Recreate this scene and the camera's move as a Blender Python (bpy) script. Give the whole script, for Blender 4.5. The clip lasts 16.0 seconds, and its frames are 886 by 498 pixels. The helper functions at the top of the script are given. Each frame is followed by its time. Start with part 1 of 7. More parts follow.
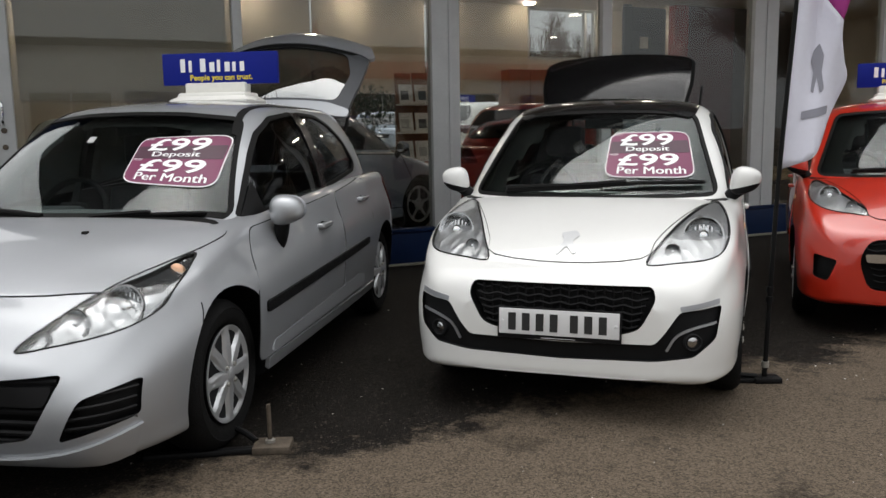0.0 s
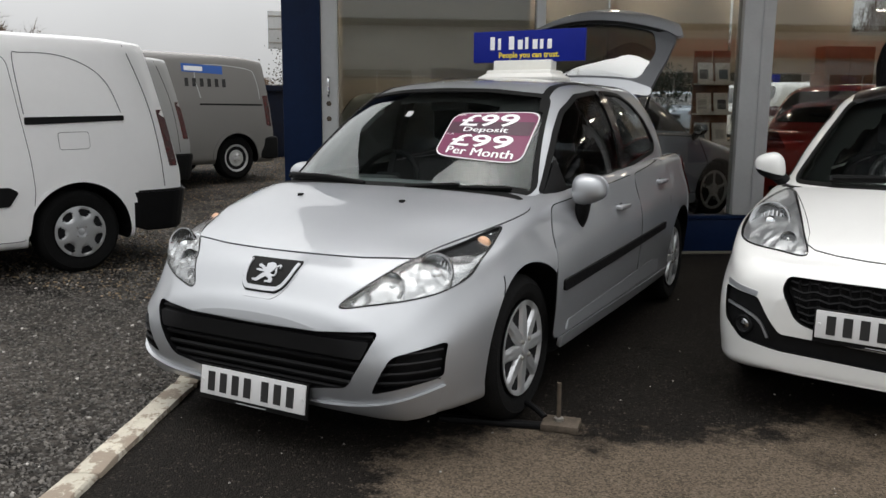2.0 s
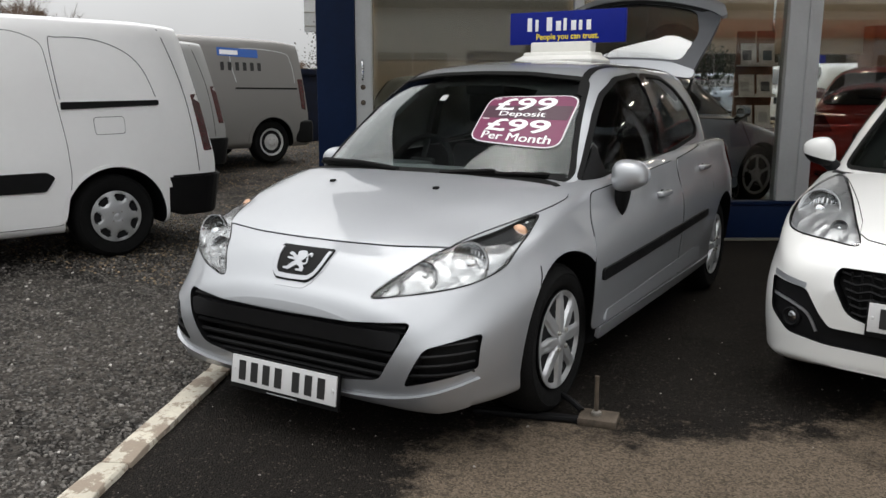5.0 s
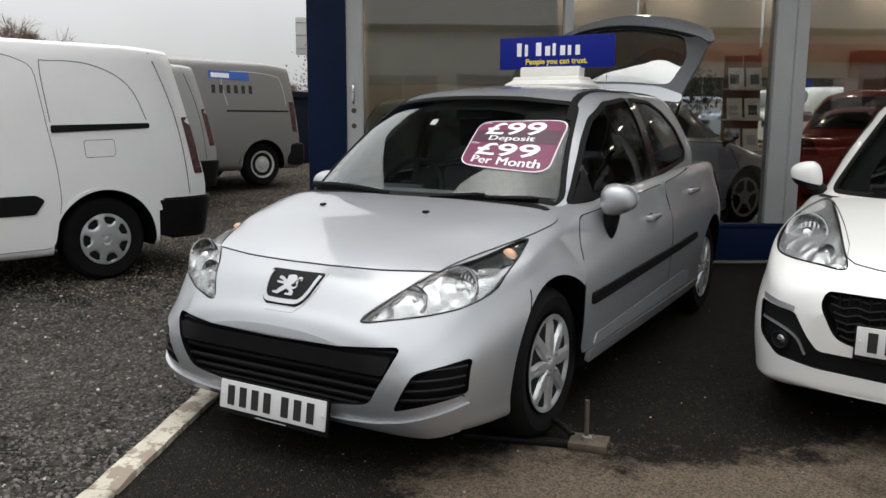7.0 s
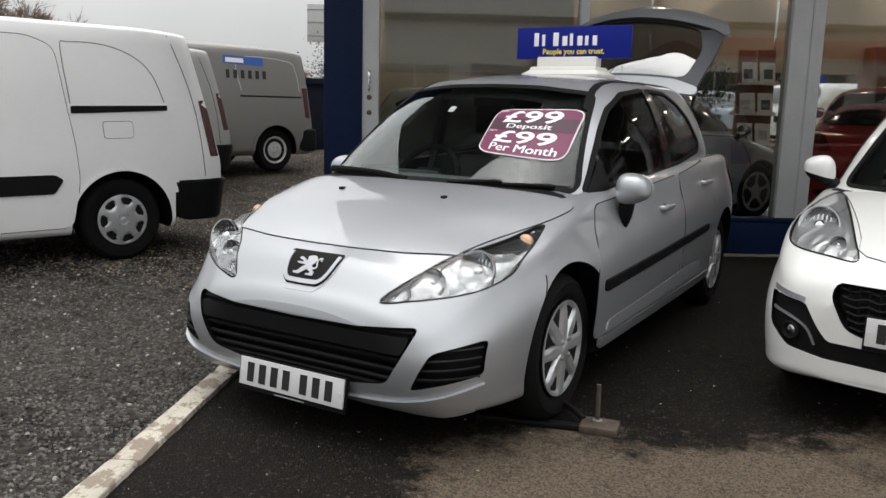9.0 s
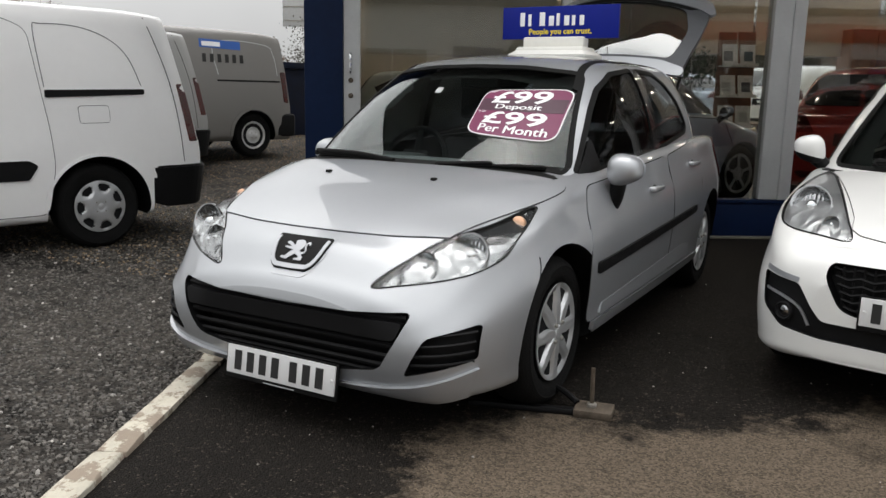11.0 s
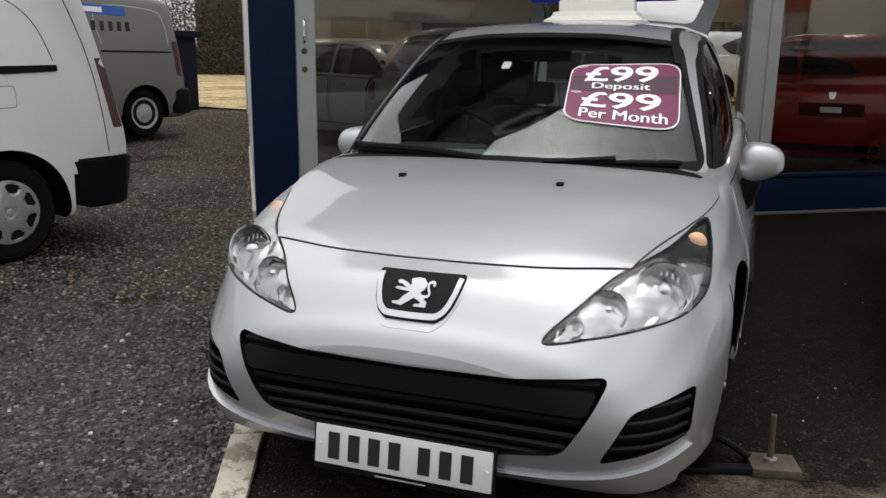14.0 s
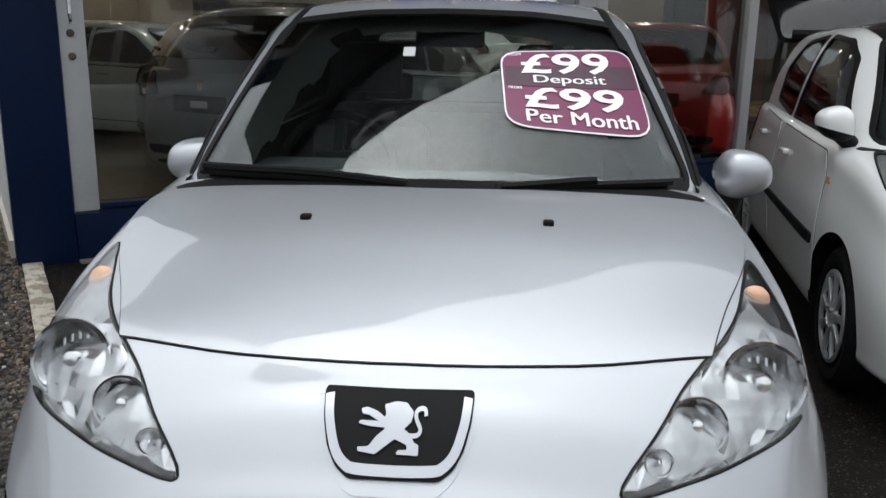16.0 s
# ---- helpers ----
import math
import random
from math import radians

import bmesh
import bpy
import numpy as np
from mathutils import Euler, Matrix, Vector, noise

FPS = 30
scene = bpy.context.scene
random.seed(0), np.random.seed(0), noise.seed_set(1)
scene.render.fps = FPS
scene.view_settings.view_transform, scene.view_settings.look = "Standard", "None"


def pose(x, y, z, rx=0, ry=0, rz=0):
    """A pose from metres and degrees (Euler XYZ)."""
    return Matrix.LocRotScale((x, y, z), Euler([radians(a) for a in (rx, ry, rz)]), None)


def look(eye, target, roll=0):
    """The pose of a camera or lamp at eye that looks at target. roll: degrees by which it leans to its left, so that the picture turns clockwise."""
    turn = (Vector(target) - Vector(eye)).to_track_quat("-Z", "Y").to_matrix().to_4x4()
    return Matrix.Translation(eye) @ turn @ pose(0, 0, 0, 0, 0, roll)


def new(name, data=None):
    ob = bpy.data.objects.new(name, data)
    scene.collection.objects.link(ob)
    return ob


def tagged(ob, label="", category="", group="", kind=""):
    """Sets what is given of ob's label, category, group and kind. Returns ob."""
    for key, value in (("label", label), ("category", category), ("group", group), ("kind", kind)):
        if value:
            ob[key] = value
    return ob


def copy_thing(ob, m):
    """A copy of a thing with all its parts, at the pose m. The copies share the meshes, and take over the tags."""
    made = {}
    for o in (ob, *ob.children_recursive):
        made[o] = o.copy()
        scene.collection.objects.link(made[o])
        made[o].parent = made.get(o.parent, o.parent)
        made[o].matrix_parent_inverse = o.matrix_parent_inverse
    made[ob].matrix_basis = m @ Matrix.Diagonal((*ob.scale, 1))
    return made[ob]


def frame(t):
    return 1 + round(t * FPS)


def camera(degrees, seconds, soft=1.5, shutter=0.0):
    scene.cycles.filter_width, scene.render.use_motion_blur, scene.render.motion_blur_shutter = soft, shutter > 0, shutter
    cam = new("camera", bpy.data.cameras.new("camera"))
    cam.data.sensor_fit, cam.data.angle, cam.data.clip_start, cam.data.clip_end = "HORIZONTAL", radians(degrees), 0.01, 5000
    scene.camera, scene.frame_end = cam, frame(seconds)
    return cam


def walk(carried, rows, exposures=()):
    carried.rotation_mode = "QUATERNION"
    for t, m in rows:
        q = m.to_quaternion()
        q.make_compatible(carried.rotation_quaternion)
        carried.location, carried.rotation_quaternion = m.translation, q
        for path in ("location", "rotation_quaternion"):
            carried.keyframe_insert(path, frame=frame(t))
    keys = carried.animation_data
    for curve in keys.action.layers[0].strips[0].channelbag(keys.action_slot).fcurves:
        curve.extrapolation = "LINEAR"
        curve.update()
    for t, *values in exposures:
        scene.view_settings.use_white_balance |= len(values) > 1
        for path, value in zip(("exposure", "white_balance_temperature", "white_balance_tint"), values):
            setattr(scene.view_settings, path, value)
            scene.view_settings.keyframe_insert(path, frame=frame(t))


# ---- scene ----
cam = camera(56.9, 16.0)
PATH = [
    (0, (-0.011, 0.346, 1.265), (-0.342, 2.298, 0.982), -0.9),
    (0.5, (-0.012, 0.341, 1.261), (-0.34, 2.295, 0.996), -1.2),
    (1, (-0.022, 0.348, 1.266), (-0.424, 2.288, 0.995), -1.1),
    (1.4, (-0.066, 0.348, 1.262), (-0.76, 2.201, 0.97), -0.3),
    (1.5, (-0.074, 0.352, 1.266), (-0.826, 2.181, 0.966), -0.1),
    (2, (-0.133, 0.354, 1.266), (-1.085, 2.082, 0.935), 0.4),
    (2.5, (-0.158, 0.379, 1.266), (-1.128, 2.094, 0.923), 0.6),
    (3, (-0.172, 0.4, 1.268), (-1.172, 2.098, 0.925), 0.5),
    (5.5, (-0.177, 0.438, 1.271), (-1.203, 2.113, 0.893), 0.1),
    (6, (-0.178, 0.442, 1.276), (-1.209, 2.113, 0.894), 0.0),
    (6.5, (-0.177, 0.442, 1.28), (-1.201, 2.118, 0.901), 0.0),
    (7, (-0.171, 0.433, 1.28), (-1.179, 2.131, 0.961), 0.3),
    (7.5, (-0.167, 0.417, 1.282), (-1.189, 2.109, 0.974), 0.1),
    (8, (-0.159, 0.382, 1.276), (-1.17, 2.081, 0.975), 1.2),
    (8.5, (-0.159, 0.369, 1.274), (-1.164, 2.069, 0.963), 1.4),
    (9, (-0.175, 0.358, 1.266), (-1.195, 2.044, 0.923), 1.4),
    (9.2, (-0.184, 0.355, 1.261), (-1.2, 2.039, 0.898), 1.2),
    (11.3, (-0.285, 0.393, 1.244), (-1.241, 2.108, 0.864), 0.8),
    (11.5, (-0.325, 0.4, 1.25), (-1.261, 2.122, 0.851), 0.4),
    (12, (-0.416, 0.49, 1.238), (-1.276, 2.253, 0.849), 1.6),
    (12.5, (-0.625, 0.606, 1.243), (-1.62, 2.298, 0.857), 3.4),
    (13, (-0.937, 0.539, 1.256), (-1.725, 2.334, 0.856), 2.7),
    (13.5, (-1.184, 0.581, 1.257), (-1.882, 2.405, 0.823), 2.2),
    (14, (-1.42, 0.74, 1.267), (-2.082, 2.573, 0.82), 0.6),
    (14.5, (-1.626, 0.926, 1.263), (-2.052, 2.823, 0.793), 1.6),
    (15, (-1.814, 1.138, 1.283), (-2.058, 3.074, 0.844), 0.3),
    (15.5, (-1.876, 1.348, 1.267), (-2.036, 3.285, 0.794), 0.2),
    (16, (-2.08, 1.51, 1.253), (-2.188, 3.452, 0.786), 0.9),
]
EXPOSURES = ((0, -0.83, 6600, 10), (5.5, -0.72, 6600, 10), (12.5, -0.74, 6650, 10), (14.0, -0.88, 6650, 10), (14.6, -1.05, 6700, 10), (15.0, -1.20, 6700, 10), (15.5, -0.96, 6500, 10), (16, -0.84, 6250, 9))
walk(cam, [(t, look(eye, target, roll)) for t, eye, target, roll in PATH], EXPOSURES)

# ---------------------------------------------------------------- light
world = bpy.data.worlds.new("overcast_sky")
scene.world = world
world.use_nodes = True
wn, wl = world.node_tree.nodes, world.node_tree.links
wn.clear()
w_out = wn.new("ShaderNodeOutputWorld")
w_bg = wn.new("ShaderNodeBackground")
w_sky = wn.new("ShaderNodeTexSky")
w_sky.sky_type = "NISHITA"
w_sky.sun_disc = False
w_sky.sun_elevation = radians(80)
w_sky.sun_rotation = radians(307)
w_sky.dust_density = 5.0
w_hsv = wn.new("ShaderNodeHueSaturation")
w_hsv.inputs["Saturation"].default_value = 0.16
w_mix = wn.new("ShaderNodeMix")
w_mix.data_type = "RGBA"
w_mix.inputs["Factor"].default_value = 0.62
w_mix.inputs["B"].default_value = (8.6, 8.8, 9.0, 1)
w_cl = wn.new("ShaderNodeTexNoise")
w_cl.inputs["Scale"].default_value = 3.2
w_cl.inputs["Detail"].default_value = 5
w_mul = wn.new("ShaderNodeMix")
w_mul.data_type, w_mul.blend_type = "RGBA", "MULTIPLY"
w_mul.inputs["Factor"].default_value = 0.35
wl.new(w_sky.outputs["Color"], w_hsv.inputs["Color"])
wl.new(w_hsv.outputs["Color"], w_mix.inputs["A"])
wl.new(w_mix.outputs["Result"], w_mul.inputs["A"])
wl.new(w_cl.outputs["Fac"], w_mul.inputs["B"])
w_bg.inputs["Strength"].default_value = 0.115
# an overcast sky is some three times brighter overhead than at the horizon
w_tc, w_sep, w_map = wn.new("ShaderNodeTexCoord"), wn.new("ShaderNodeSeparateXYZ"), wn.new("ShaderNodeMapRange")
w_map.inputs["To Min"].default_value, w_map.inputs["To Max"].default_value = 1.5, 4.9
w_grad = wn.new("ShaderNodeVectorMath")
w_grad.operation = "SCALE"
wl.new(w_tc.outputs["Generated"], w_sep.inputs["Vector"])
wl.new(w_sep.outputs["Z"], w_map.inputs["Value"])
wl.new(w_mul.outputs["Result"], w_grad.inputs[0])
wl.new(w_map.outputs["Result"], w_grad.inputs["Scale"])
wl.new(w_grad.outputs["Vector"], w_bg.inputs["Color"])
wl.new(w_bg.outputs["Background"], w_out.inputs["Surface"])

sun_data = bpy.data.lights.new("sun", "SUN")
sun_data.energy, sun_data.angle, sun_data.color = 0.8, radians(80), (1.0, 0.97, 0.93)
sun = new("sun", sun_data)
sun.matrix_basis = look((0, 0, 20), (1.6, -1.2, 8))

# ---------------------------------------------------------------- materials


def material(name, color, rough=0.5, metal=0.0, coat=0.0, vary=0.0, scale=8.0, bump=0.0, bump_scale=60.0, spec=0.5, flake=0.0):
    """A principled material: colour varied by two noises, with fine relief."""
    m = bpy.data.materials.new(name)
    m.use_nodes = True
    nt = m.node_tree
    b = nt.nodes["Principled BSDF"]
    b.inputs["Base Color"].default_value = (*color, 1)
    b.inputs["Roughness"].default_value = rough
    b.inputs["Metallic"].default_value = metal
    b.inputs["Coat Weight"].default_value = coat
    b.inputs["Coat Roughness"].default_value = 0.03
    b.inputs["Specular IOR Level"].default_value = spec
    tc = nt.nodes.new("ShaderNodeTexCoord")
    if vary:
        n1, n2 = nt.nodes.new("ShaderNodeTexNoise"), nt.nodes.new("ShaderNodeTexNoise")
        n1.inputs["Scale"].default_value, n2.inputs["Scale"].default_value = scale, scale * 9
        n1.inputs["Detail"].default_value = 6
        add = nt.nodes.new("ShaderNodeMath")
        add.operation = "MULTIPLY_ADD"
        add.inputs[1].default_value = 0.4
        ramp = nt.nodes.new("ShaderNodeMapRange")
        ramp.inputs["From Min"].default_value, ramp.inputs["From Max"].default_value = 0.45, 0.95
        ramp.inputs["To Min"].default_value, ramp.inputs["To Max"].default_value = 1 - vary, 1 + vary
        mul = nt.nodes.new("ShaderNodeVectorMath")
        mul.operation = "SCALE"
        mul.inputs[0].default_value = color
        nt.links.new(tc.outputs["Object"], n1.inputs["Vector"])
        nt.links.new(tc.outputs["Object"], n2.inputs["Vector"])
        nt.links.new(n2.outputs["Fac"], add.inputs[0])
        nt.links.new(n1.outputs["Fac"], add.inputs[2])
        nt.links.new(add.outputs[0], ramp.inputs["Value"])
        nt.links.new(ramp.outputs["Result"], mul.inputs["Scale"])
        nt.links.new(mul.outputs["Vector"], b.inputs["Base Color"])
        rr = nt.nodes.new("ShaderNodeMapRange")
        rr.inputs["To Min"].default_value, rr.inputs["To Max"].default_value = rough * 0.85, min(1, rough * 1.15)
        nt.links.new(n1.outputs["Fac"], rr.inputs["Value"])
        nt.links.new(rr.outputs["Result"], b.inputs["Roughness"])
    if bump:
        nb = nt.nodes.new("ShaderNodeTexNoise")
        nb.inputs["Scale"].default_value, nb.inputs["Detail"].default_value = bump_scale, 4
        bp = nt.nodes.new("ShaderNodeBump")
        bp.inputs["Strength"].default_value, bp.inputs["Distance"].default_value = bump, 0.01
        nt.links.new(tc.outputs["Object"], nb.inputs["Vector"])
        nt.links.new(nb.outputs["Fac"], bp.inputs["Height"])
        nt.links.new(bp.outputs["Normal"], b.inputs["Normal"])
    if flake:
        nf = nt.nodes.new("ShaderNodeTexVoronoi")
        nf.inputs["Scale"].default_value = 900
        fm = nt.nodes.new("ShaderNodeMapRange")
        fm.inputs["To Min"].default_value, fm.inputs["To Max"].default_value = rough - flake, rough + flake
        nt.links.new(tc.outputs["Object"], nf.inputs["Vector"])
        nt.links.new(nf.outputs["Color"], fm.inputs["Value"])
        nt.links.new(fm.outputs["Result"], b.inputs["Roughness"])
    return m


def glass(name, tint, gloss=1.0, rough=0.0, head_on=0.04):
    """A clear pane: what lies behind, tinted, under a gloss that grows towards grazing angles at each of its two faces."""
    m = bpy.data.materials.new(name)
    m.use_nodes = True
    nt = m.node_tree
    nt.nodes.clear()
    out, mix = nt.nodes.new("ShaderNodeOutputMaterial"), nt.nodes.new("ShaderNodeMixShader")
    tr, gl, lw = nt.nodes.new("ShaderNodeBsdfTransparent"), nt.nodes.new("ShaderNodeBsdfGlossy"), nt.nodes.new("ShaderNodeLayerWeight")
    power, grow = nt.nodes.new("ShaderNodeMath"), nt.nodes.new("ShaderNodeMath")
    power.operation, grow.operation = "POWER", "MULTIPLY_ADD"
    power.inputs[1].default_value = 5.0
    grow.inputs[1].default_value, grow.inputs[2].default_value = 1 - head_on, head_on
    lw.inputs["Blend"].default_value = 0.5
    tr.inputs["Color"].default_value = (*[c ** 0.5 for c in tint], 1)
    gl.inputs["Roughness"].default_value = rough
    gl.inputs["Color"].default_value = (gloss, gloss, gloss, 1)
    nt.links.new(lw.outputs["Facing"], power.inputs[0])
    nt.links.new(power.outputs[0], grow.inputs[0])
    nt.links.new(grow.outputs[0], mix.inputs["Fac"])
    nt.links.new(tr.outputs["BSDF"], mix.inputs[1])
    nt.links.new(gl.outputs["BSDF"], mix.inputs[2])
    nt.links.new(mix.outputs["Shader"], out.inputs["Surface"])
    return m


def glow(name, color, strength):
    m = bpy.data.materials.new(name)
    m.use_nodes = True
    b = m.node_tree.nodes["Principled BSDF"]
    b.inputs["Base Color"].default_value = (*color, 1)
    b.inputs["Emission Color"].default_value = (*color, 1)
    b.inputs["Emission Strength"].default_value = strength
    return m


SILVER = material("silver_metallic_paint", (0.400, 0.414, 0.433), 0.48, 0.66, 1.0, vary=0.015, scale=3)
WHITE = material("white_gloss_paint", (0.71, 0.71, 0.692), 0.35, 0.0, 1.0, vary=0.02, scale=2)
VAN_WHITE = material("white_van_paint", (0.89, 0.89, 0.885), 0.4, 0.0, 1.0, vary=0.02, scale=2)
RED = material("red_gloss_paint", (0.46, 0.022, 0.008), 0.3, 0.0, 1.0, vary=0.05, scale=3)
DEEP_RED = material("deep_red_paint", (0.27, 0.012, 0.008), 0.3, 0.2, 1.0, vary=0.05, scale=3)
GREY_PAINT = material("blue_grey_metallic_paint", (0.27, 0.32, 0.39), 0.35, 0.25, 1.0, flake=0.05)
PALE_PAINT = material("pale_silver_paint", (0.52, 0.62, 0.68), 0.35, 0.15, 1.0, flake=0.05)
DARK_PAINT = material("dark_grey_paint", (0.010, 0.009, 0.009), 0.25, 0.2, 1.0, flake=0.04)
VAN_GREY = material("grey_van_paint", (0.215, 0.207, 0.198), 0.4, 0.5, 0.6, flake=0.05)
VAN_SILVER = material("silver_van_paint", (0.33, 0.33, 0.325), 0.4, 0.5, 0.6, flake=0.05)
BLACK_ROOF = material("black_gloss_paint", (0.012, 0.012, 0.013), 0.15, 0.0, 1.0, vary=0.1)
PLASTIC = material("black_textured_plastic", (0.006, 0.006, 0.0065), 0.5, vary=0.2, scale=20, bump=0.1, bump_scale=400, spec=0.15)
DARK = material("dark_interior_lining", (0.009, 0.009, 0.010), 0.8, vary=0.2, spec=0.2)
SEAM = material("panel_gap_shadow_black", (0.005, 0.005, 0.005), 0.6, spec=0.15)
FABRIC = material("dark_seat_fabric", (0.03, 0.03, 0.034), 0.9, vary=0.25, scale=30, bump=0.08, bump_scale=120)
DASH = material("grey_dashboard_plastic", (0.05, 0.052, 0.055), 0.7, vary=0.15, scale=15, bump=0.06, bump_scale=120, spec=0.2)
RUBBER = material("black_tyre_rubber", (0.007, 0.007, 0.007), 0.8, spec=0.12, vary=0.3, scale=14, bump=0.3, bump_scale=120)
ALLOY = material("silver_wheel_trim", (0.55, 0.56, 0.57), 0.35, 0.6, 0.3, vary=0.06, scale=12)
STEEL = material("galvanised_steel", (0.36, 0.35, 0.32), 0.5, 0.8, vary=0.3, scale=30, bump=0.2)
RUST = material("rusty_brown_steel", (0.095, 0.075, 0.056), 0.7, 0.3, vary=0.4, scale=25, bump=0.3)
STEEL_RIM = material("grey_painted_steel_wheel", (0.52, 0.52, 0.52), 0.5, 0.2, vary=0.12, scale=15)
CHROME = material("bright_chrome", (0.82, 0.83, 0.84), 0.08, 1.0)
SATIN = material("satin_silver_trim", (0.40, 0.41, 0.43), 0.38, 0.8)
GATE_GREY = material("dark_grey_gate_frame", (0.075, 0.078, 0.085), 0.45, 0.3, vary=0.08, scale=6)
REFLECTOR = material("lamp_reflector", (0.48, 0.485, 0.49), 0.06, 1.0)
LAMP_BOWL = material("faceted_lamp_bowl", (0.36, 0.365, 0.37), 0.10, 0.95, vary=0.25, scale=30)
LAMP_SILK = material("silky_lamp_housing", (0.40, 0.405, 0.41), 0.30, 0.65, vary=0.15, scale=30)
FROST = material("frosted_lamp_lip", (0.24, 0.25, 0.25), 0.45, 0.3, 0.3)
AMBER = material("amber_lens", (0.62, 0.36, 0.22), 0.3, 0.3, 0.5)
REDLENS = material("red_tail_lens", (0.055, 0.005, 0.005), 0.2, 0.0, 0.25, vary=0.2, scale=20, spec=0.3)
SCREEN = glass("windscreen_glass", (0.70, 0.78, 0.75), 1.0, head_on=0.030)
TINTED = glass("tinted_side_glass", (0.22, 0.24, 0.25), 1.0, head_on=0.032)
LENS = glass("clear_lamp_lens", (0.95, 0.96, 0.96), 1.0, head_on=0.03)
GATE_GLASS = glass("tailgate_glass", (0.42, 0.46, 0.45), 1.0, head_on=0.26)
SHOP = glass("showroom_glass", (0.56, 0.58, 0.57), 0.95, head_on=0.055)
REAR_PANE = glass("rear_glazing", (0.92, 0.94, 0.93), 0.95, head_on=0.045)
PLATE_W = material("white_reflective_plate", (0.62, 0.62, 0.62), 0.4, vary=0.03)
INK = material("black_print", (0.012, 0.012, 0.012), 0.5)
PRINT_W = material("white_print", (0.86, 0.86, 0.86), 0.5)
PRINT_Y = material("yellow_print", (0.85, 0.66, 0.03), 0.5)
SIGN_BLUE = material("blue_sign_face", (0.003, 0.012, 0.21), 0.5, vary=0.06, scale=4, spec=0.2)
SIGN_WHITE = material("cream_white_plastic", (0.78, 0.77, 0.72), 0.45, vary=0.05, scale=6)
STICKER = material("magenta_printed_vinyl", (0.155, 0.010, 0.066), 0.4, vary=0.10, scale=5)
STICKER_D = material("dark_plum_printed_vinyl", (0.05, 0.010, 0.028), 0.4, vary=0.10, scale=5)
NAVY = material("navy_painted_metal", (0.0035, 0.012, 0.042), 0.5, vary=0.18, scale=3, bump=0.04, spec=0.15)
BIN_NAVY = material("dark_navy_stained_timber", (0.004, 0.007, 0.018), 0.7, vary=0.3, scale=5, bump=0.2, spec=0.15)
FRAME_G = material("light_grey_painted_aluminium", (0.47, 0.48, 0.48), 0.45, 0.1, vary=0.07, scale=4)
FASCIA = material("charcoal_ribbed_cladding", (0.025, 0.027, 0.032), 0.4, 0.2, vary=0.2, scale=3)
FASCIA_W = material("white_fascia_letter", (0.8, 0.8, 0.8), 0.5)
SOFFIT = material("grey_soffit_board", (0.13, 0.13, 0.128), 0.6, vary=0.1, scale=3)
RENDER_W = material("white_cladding_panel", (0.62, 0.62, 0.6), 0.6, vary=0.1, scale=2)
BLIND = material("beige_roller_blind", (0.50, 0.43, 0.34), 0.85, vary=0.06, scale=5, bump=0.1, bump_scale=200)
TILE = material("cream_floor_tile", (0.50, 0.46, 0.39), 0.25, vary=0.06, scale=4)
GROUT = material("grey_grout", (0.17, 0.155, 0.125), 0.8, vary=0.1)
PLASTER = material("cream_plaster", (0.55, 0.50, 0.43), 0.85, vary=0.06, scale=2)
WOOD = material("brown_wood_veneer", (0.22, 0.10, 0.05), 0.45, vary=0.25, scale=9)
LEAF = material("dark_green_leaf", (0.02, 0.045, 0.018), 0.5, vary=0.4, scale=10)
BARK = material("brown_grey_bark", (0.11, 0.085, 0.065), 0.9, vary=0.3, scale=10, bump=0.5)
TWIG = material("bare_winter_twig", (0.15, 0.105, 0.075), 0.9, vary=0.3, scale=10)
FLAG = material("white_flag_cloth", (0.66, 0.66, 0.75), 0.8, vary=0.04, scale=6, bump=0.1, bump_scale=500)
FLAG_M = material("magenta_flag_cloth", (0.33, 0.03, 0.20), 0.8, vary=0.06, scale=6)
FLAG_G = material("grey_flag_print", (0.24, 0.24, 0.28), 0.8)
KERB = material("worn_white_painted_concrete", (0.50, 0.465, 0.385), 0.85, vary=0.15, scale=7, bump=0.6, bump_scale=45)
kt = KERB.node_tree
chip, chip_map, chip_mix, chip_tc = kt.nodes.new("ShaderNodeTexNoise"), kt.nodes.new("ShaderNodeMapRange"), kt.nodes.new("ShaderNodeMix"), kt.nodes.new("ShaderNodeTexCoord")
chip.inputs["Scale"].default_value, chip.inputs["Detail"].default_value, chip.inputs["Roughness"].default_value = 11, 8, 0.7
chip_map.inputs["From Min"].default_value, chip_map.inputs["From Max"].default_value = 0.48, 0.53
chip_map.inputs["To Max"].default_value = 0.8
chip_mix.data_type = "RGBA"
chip_mix.inputs["B"].default_value = (0.20, 0.15, 0.11, 1)
old = kt.nodes["Principled BSDF"].inputs["Base Color"].links[0].from_socket
kt.links.new(chip_tc.outputs["Object"], chip.inputs["Vector"])
kt.links.new(chip.outputs["Fac"], chip_map.inputs["Value"])
kt.links.new(chip_map.outputs["Result"], chip_mix.inputs["Factor"])
kt.links.new(old, chip_mix.inputs["A"])
kt.links.new(chip_mix.outputs["Result"], kt.nodes["Principled BSDF"].inputs["Base Color"])
BLUE_DECAL = material("blue_vinyl_print", (0.03, 0.11, 0.40), 0.4)
LEAFLET = material("white_leaflet_card", (0.7, 0.7, 0.68), 0.6, vary=0.2, scale=30)
LAMP_WARM = glow("warm_downlight", (1.0, 0.89, 0.73), 82.0)
SLATE = material("slate_blue_board", (0.10, 0.14, 0.17), 0.6, vary=0.12, scale=5)
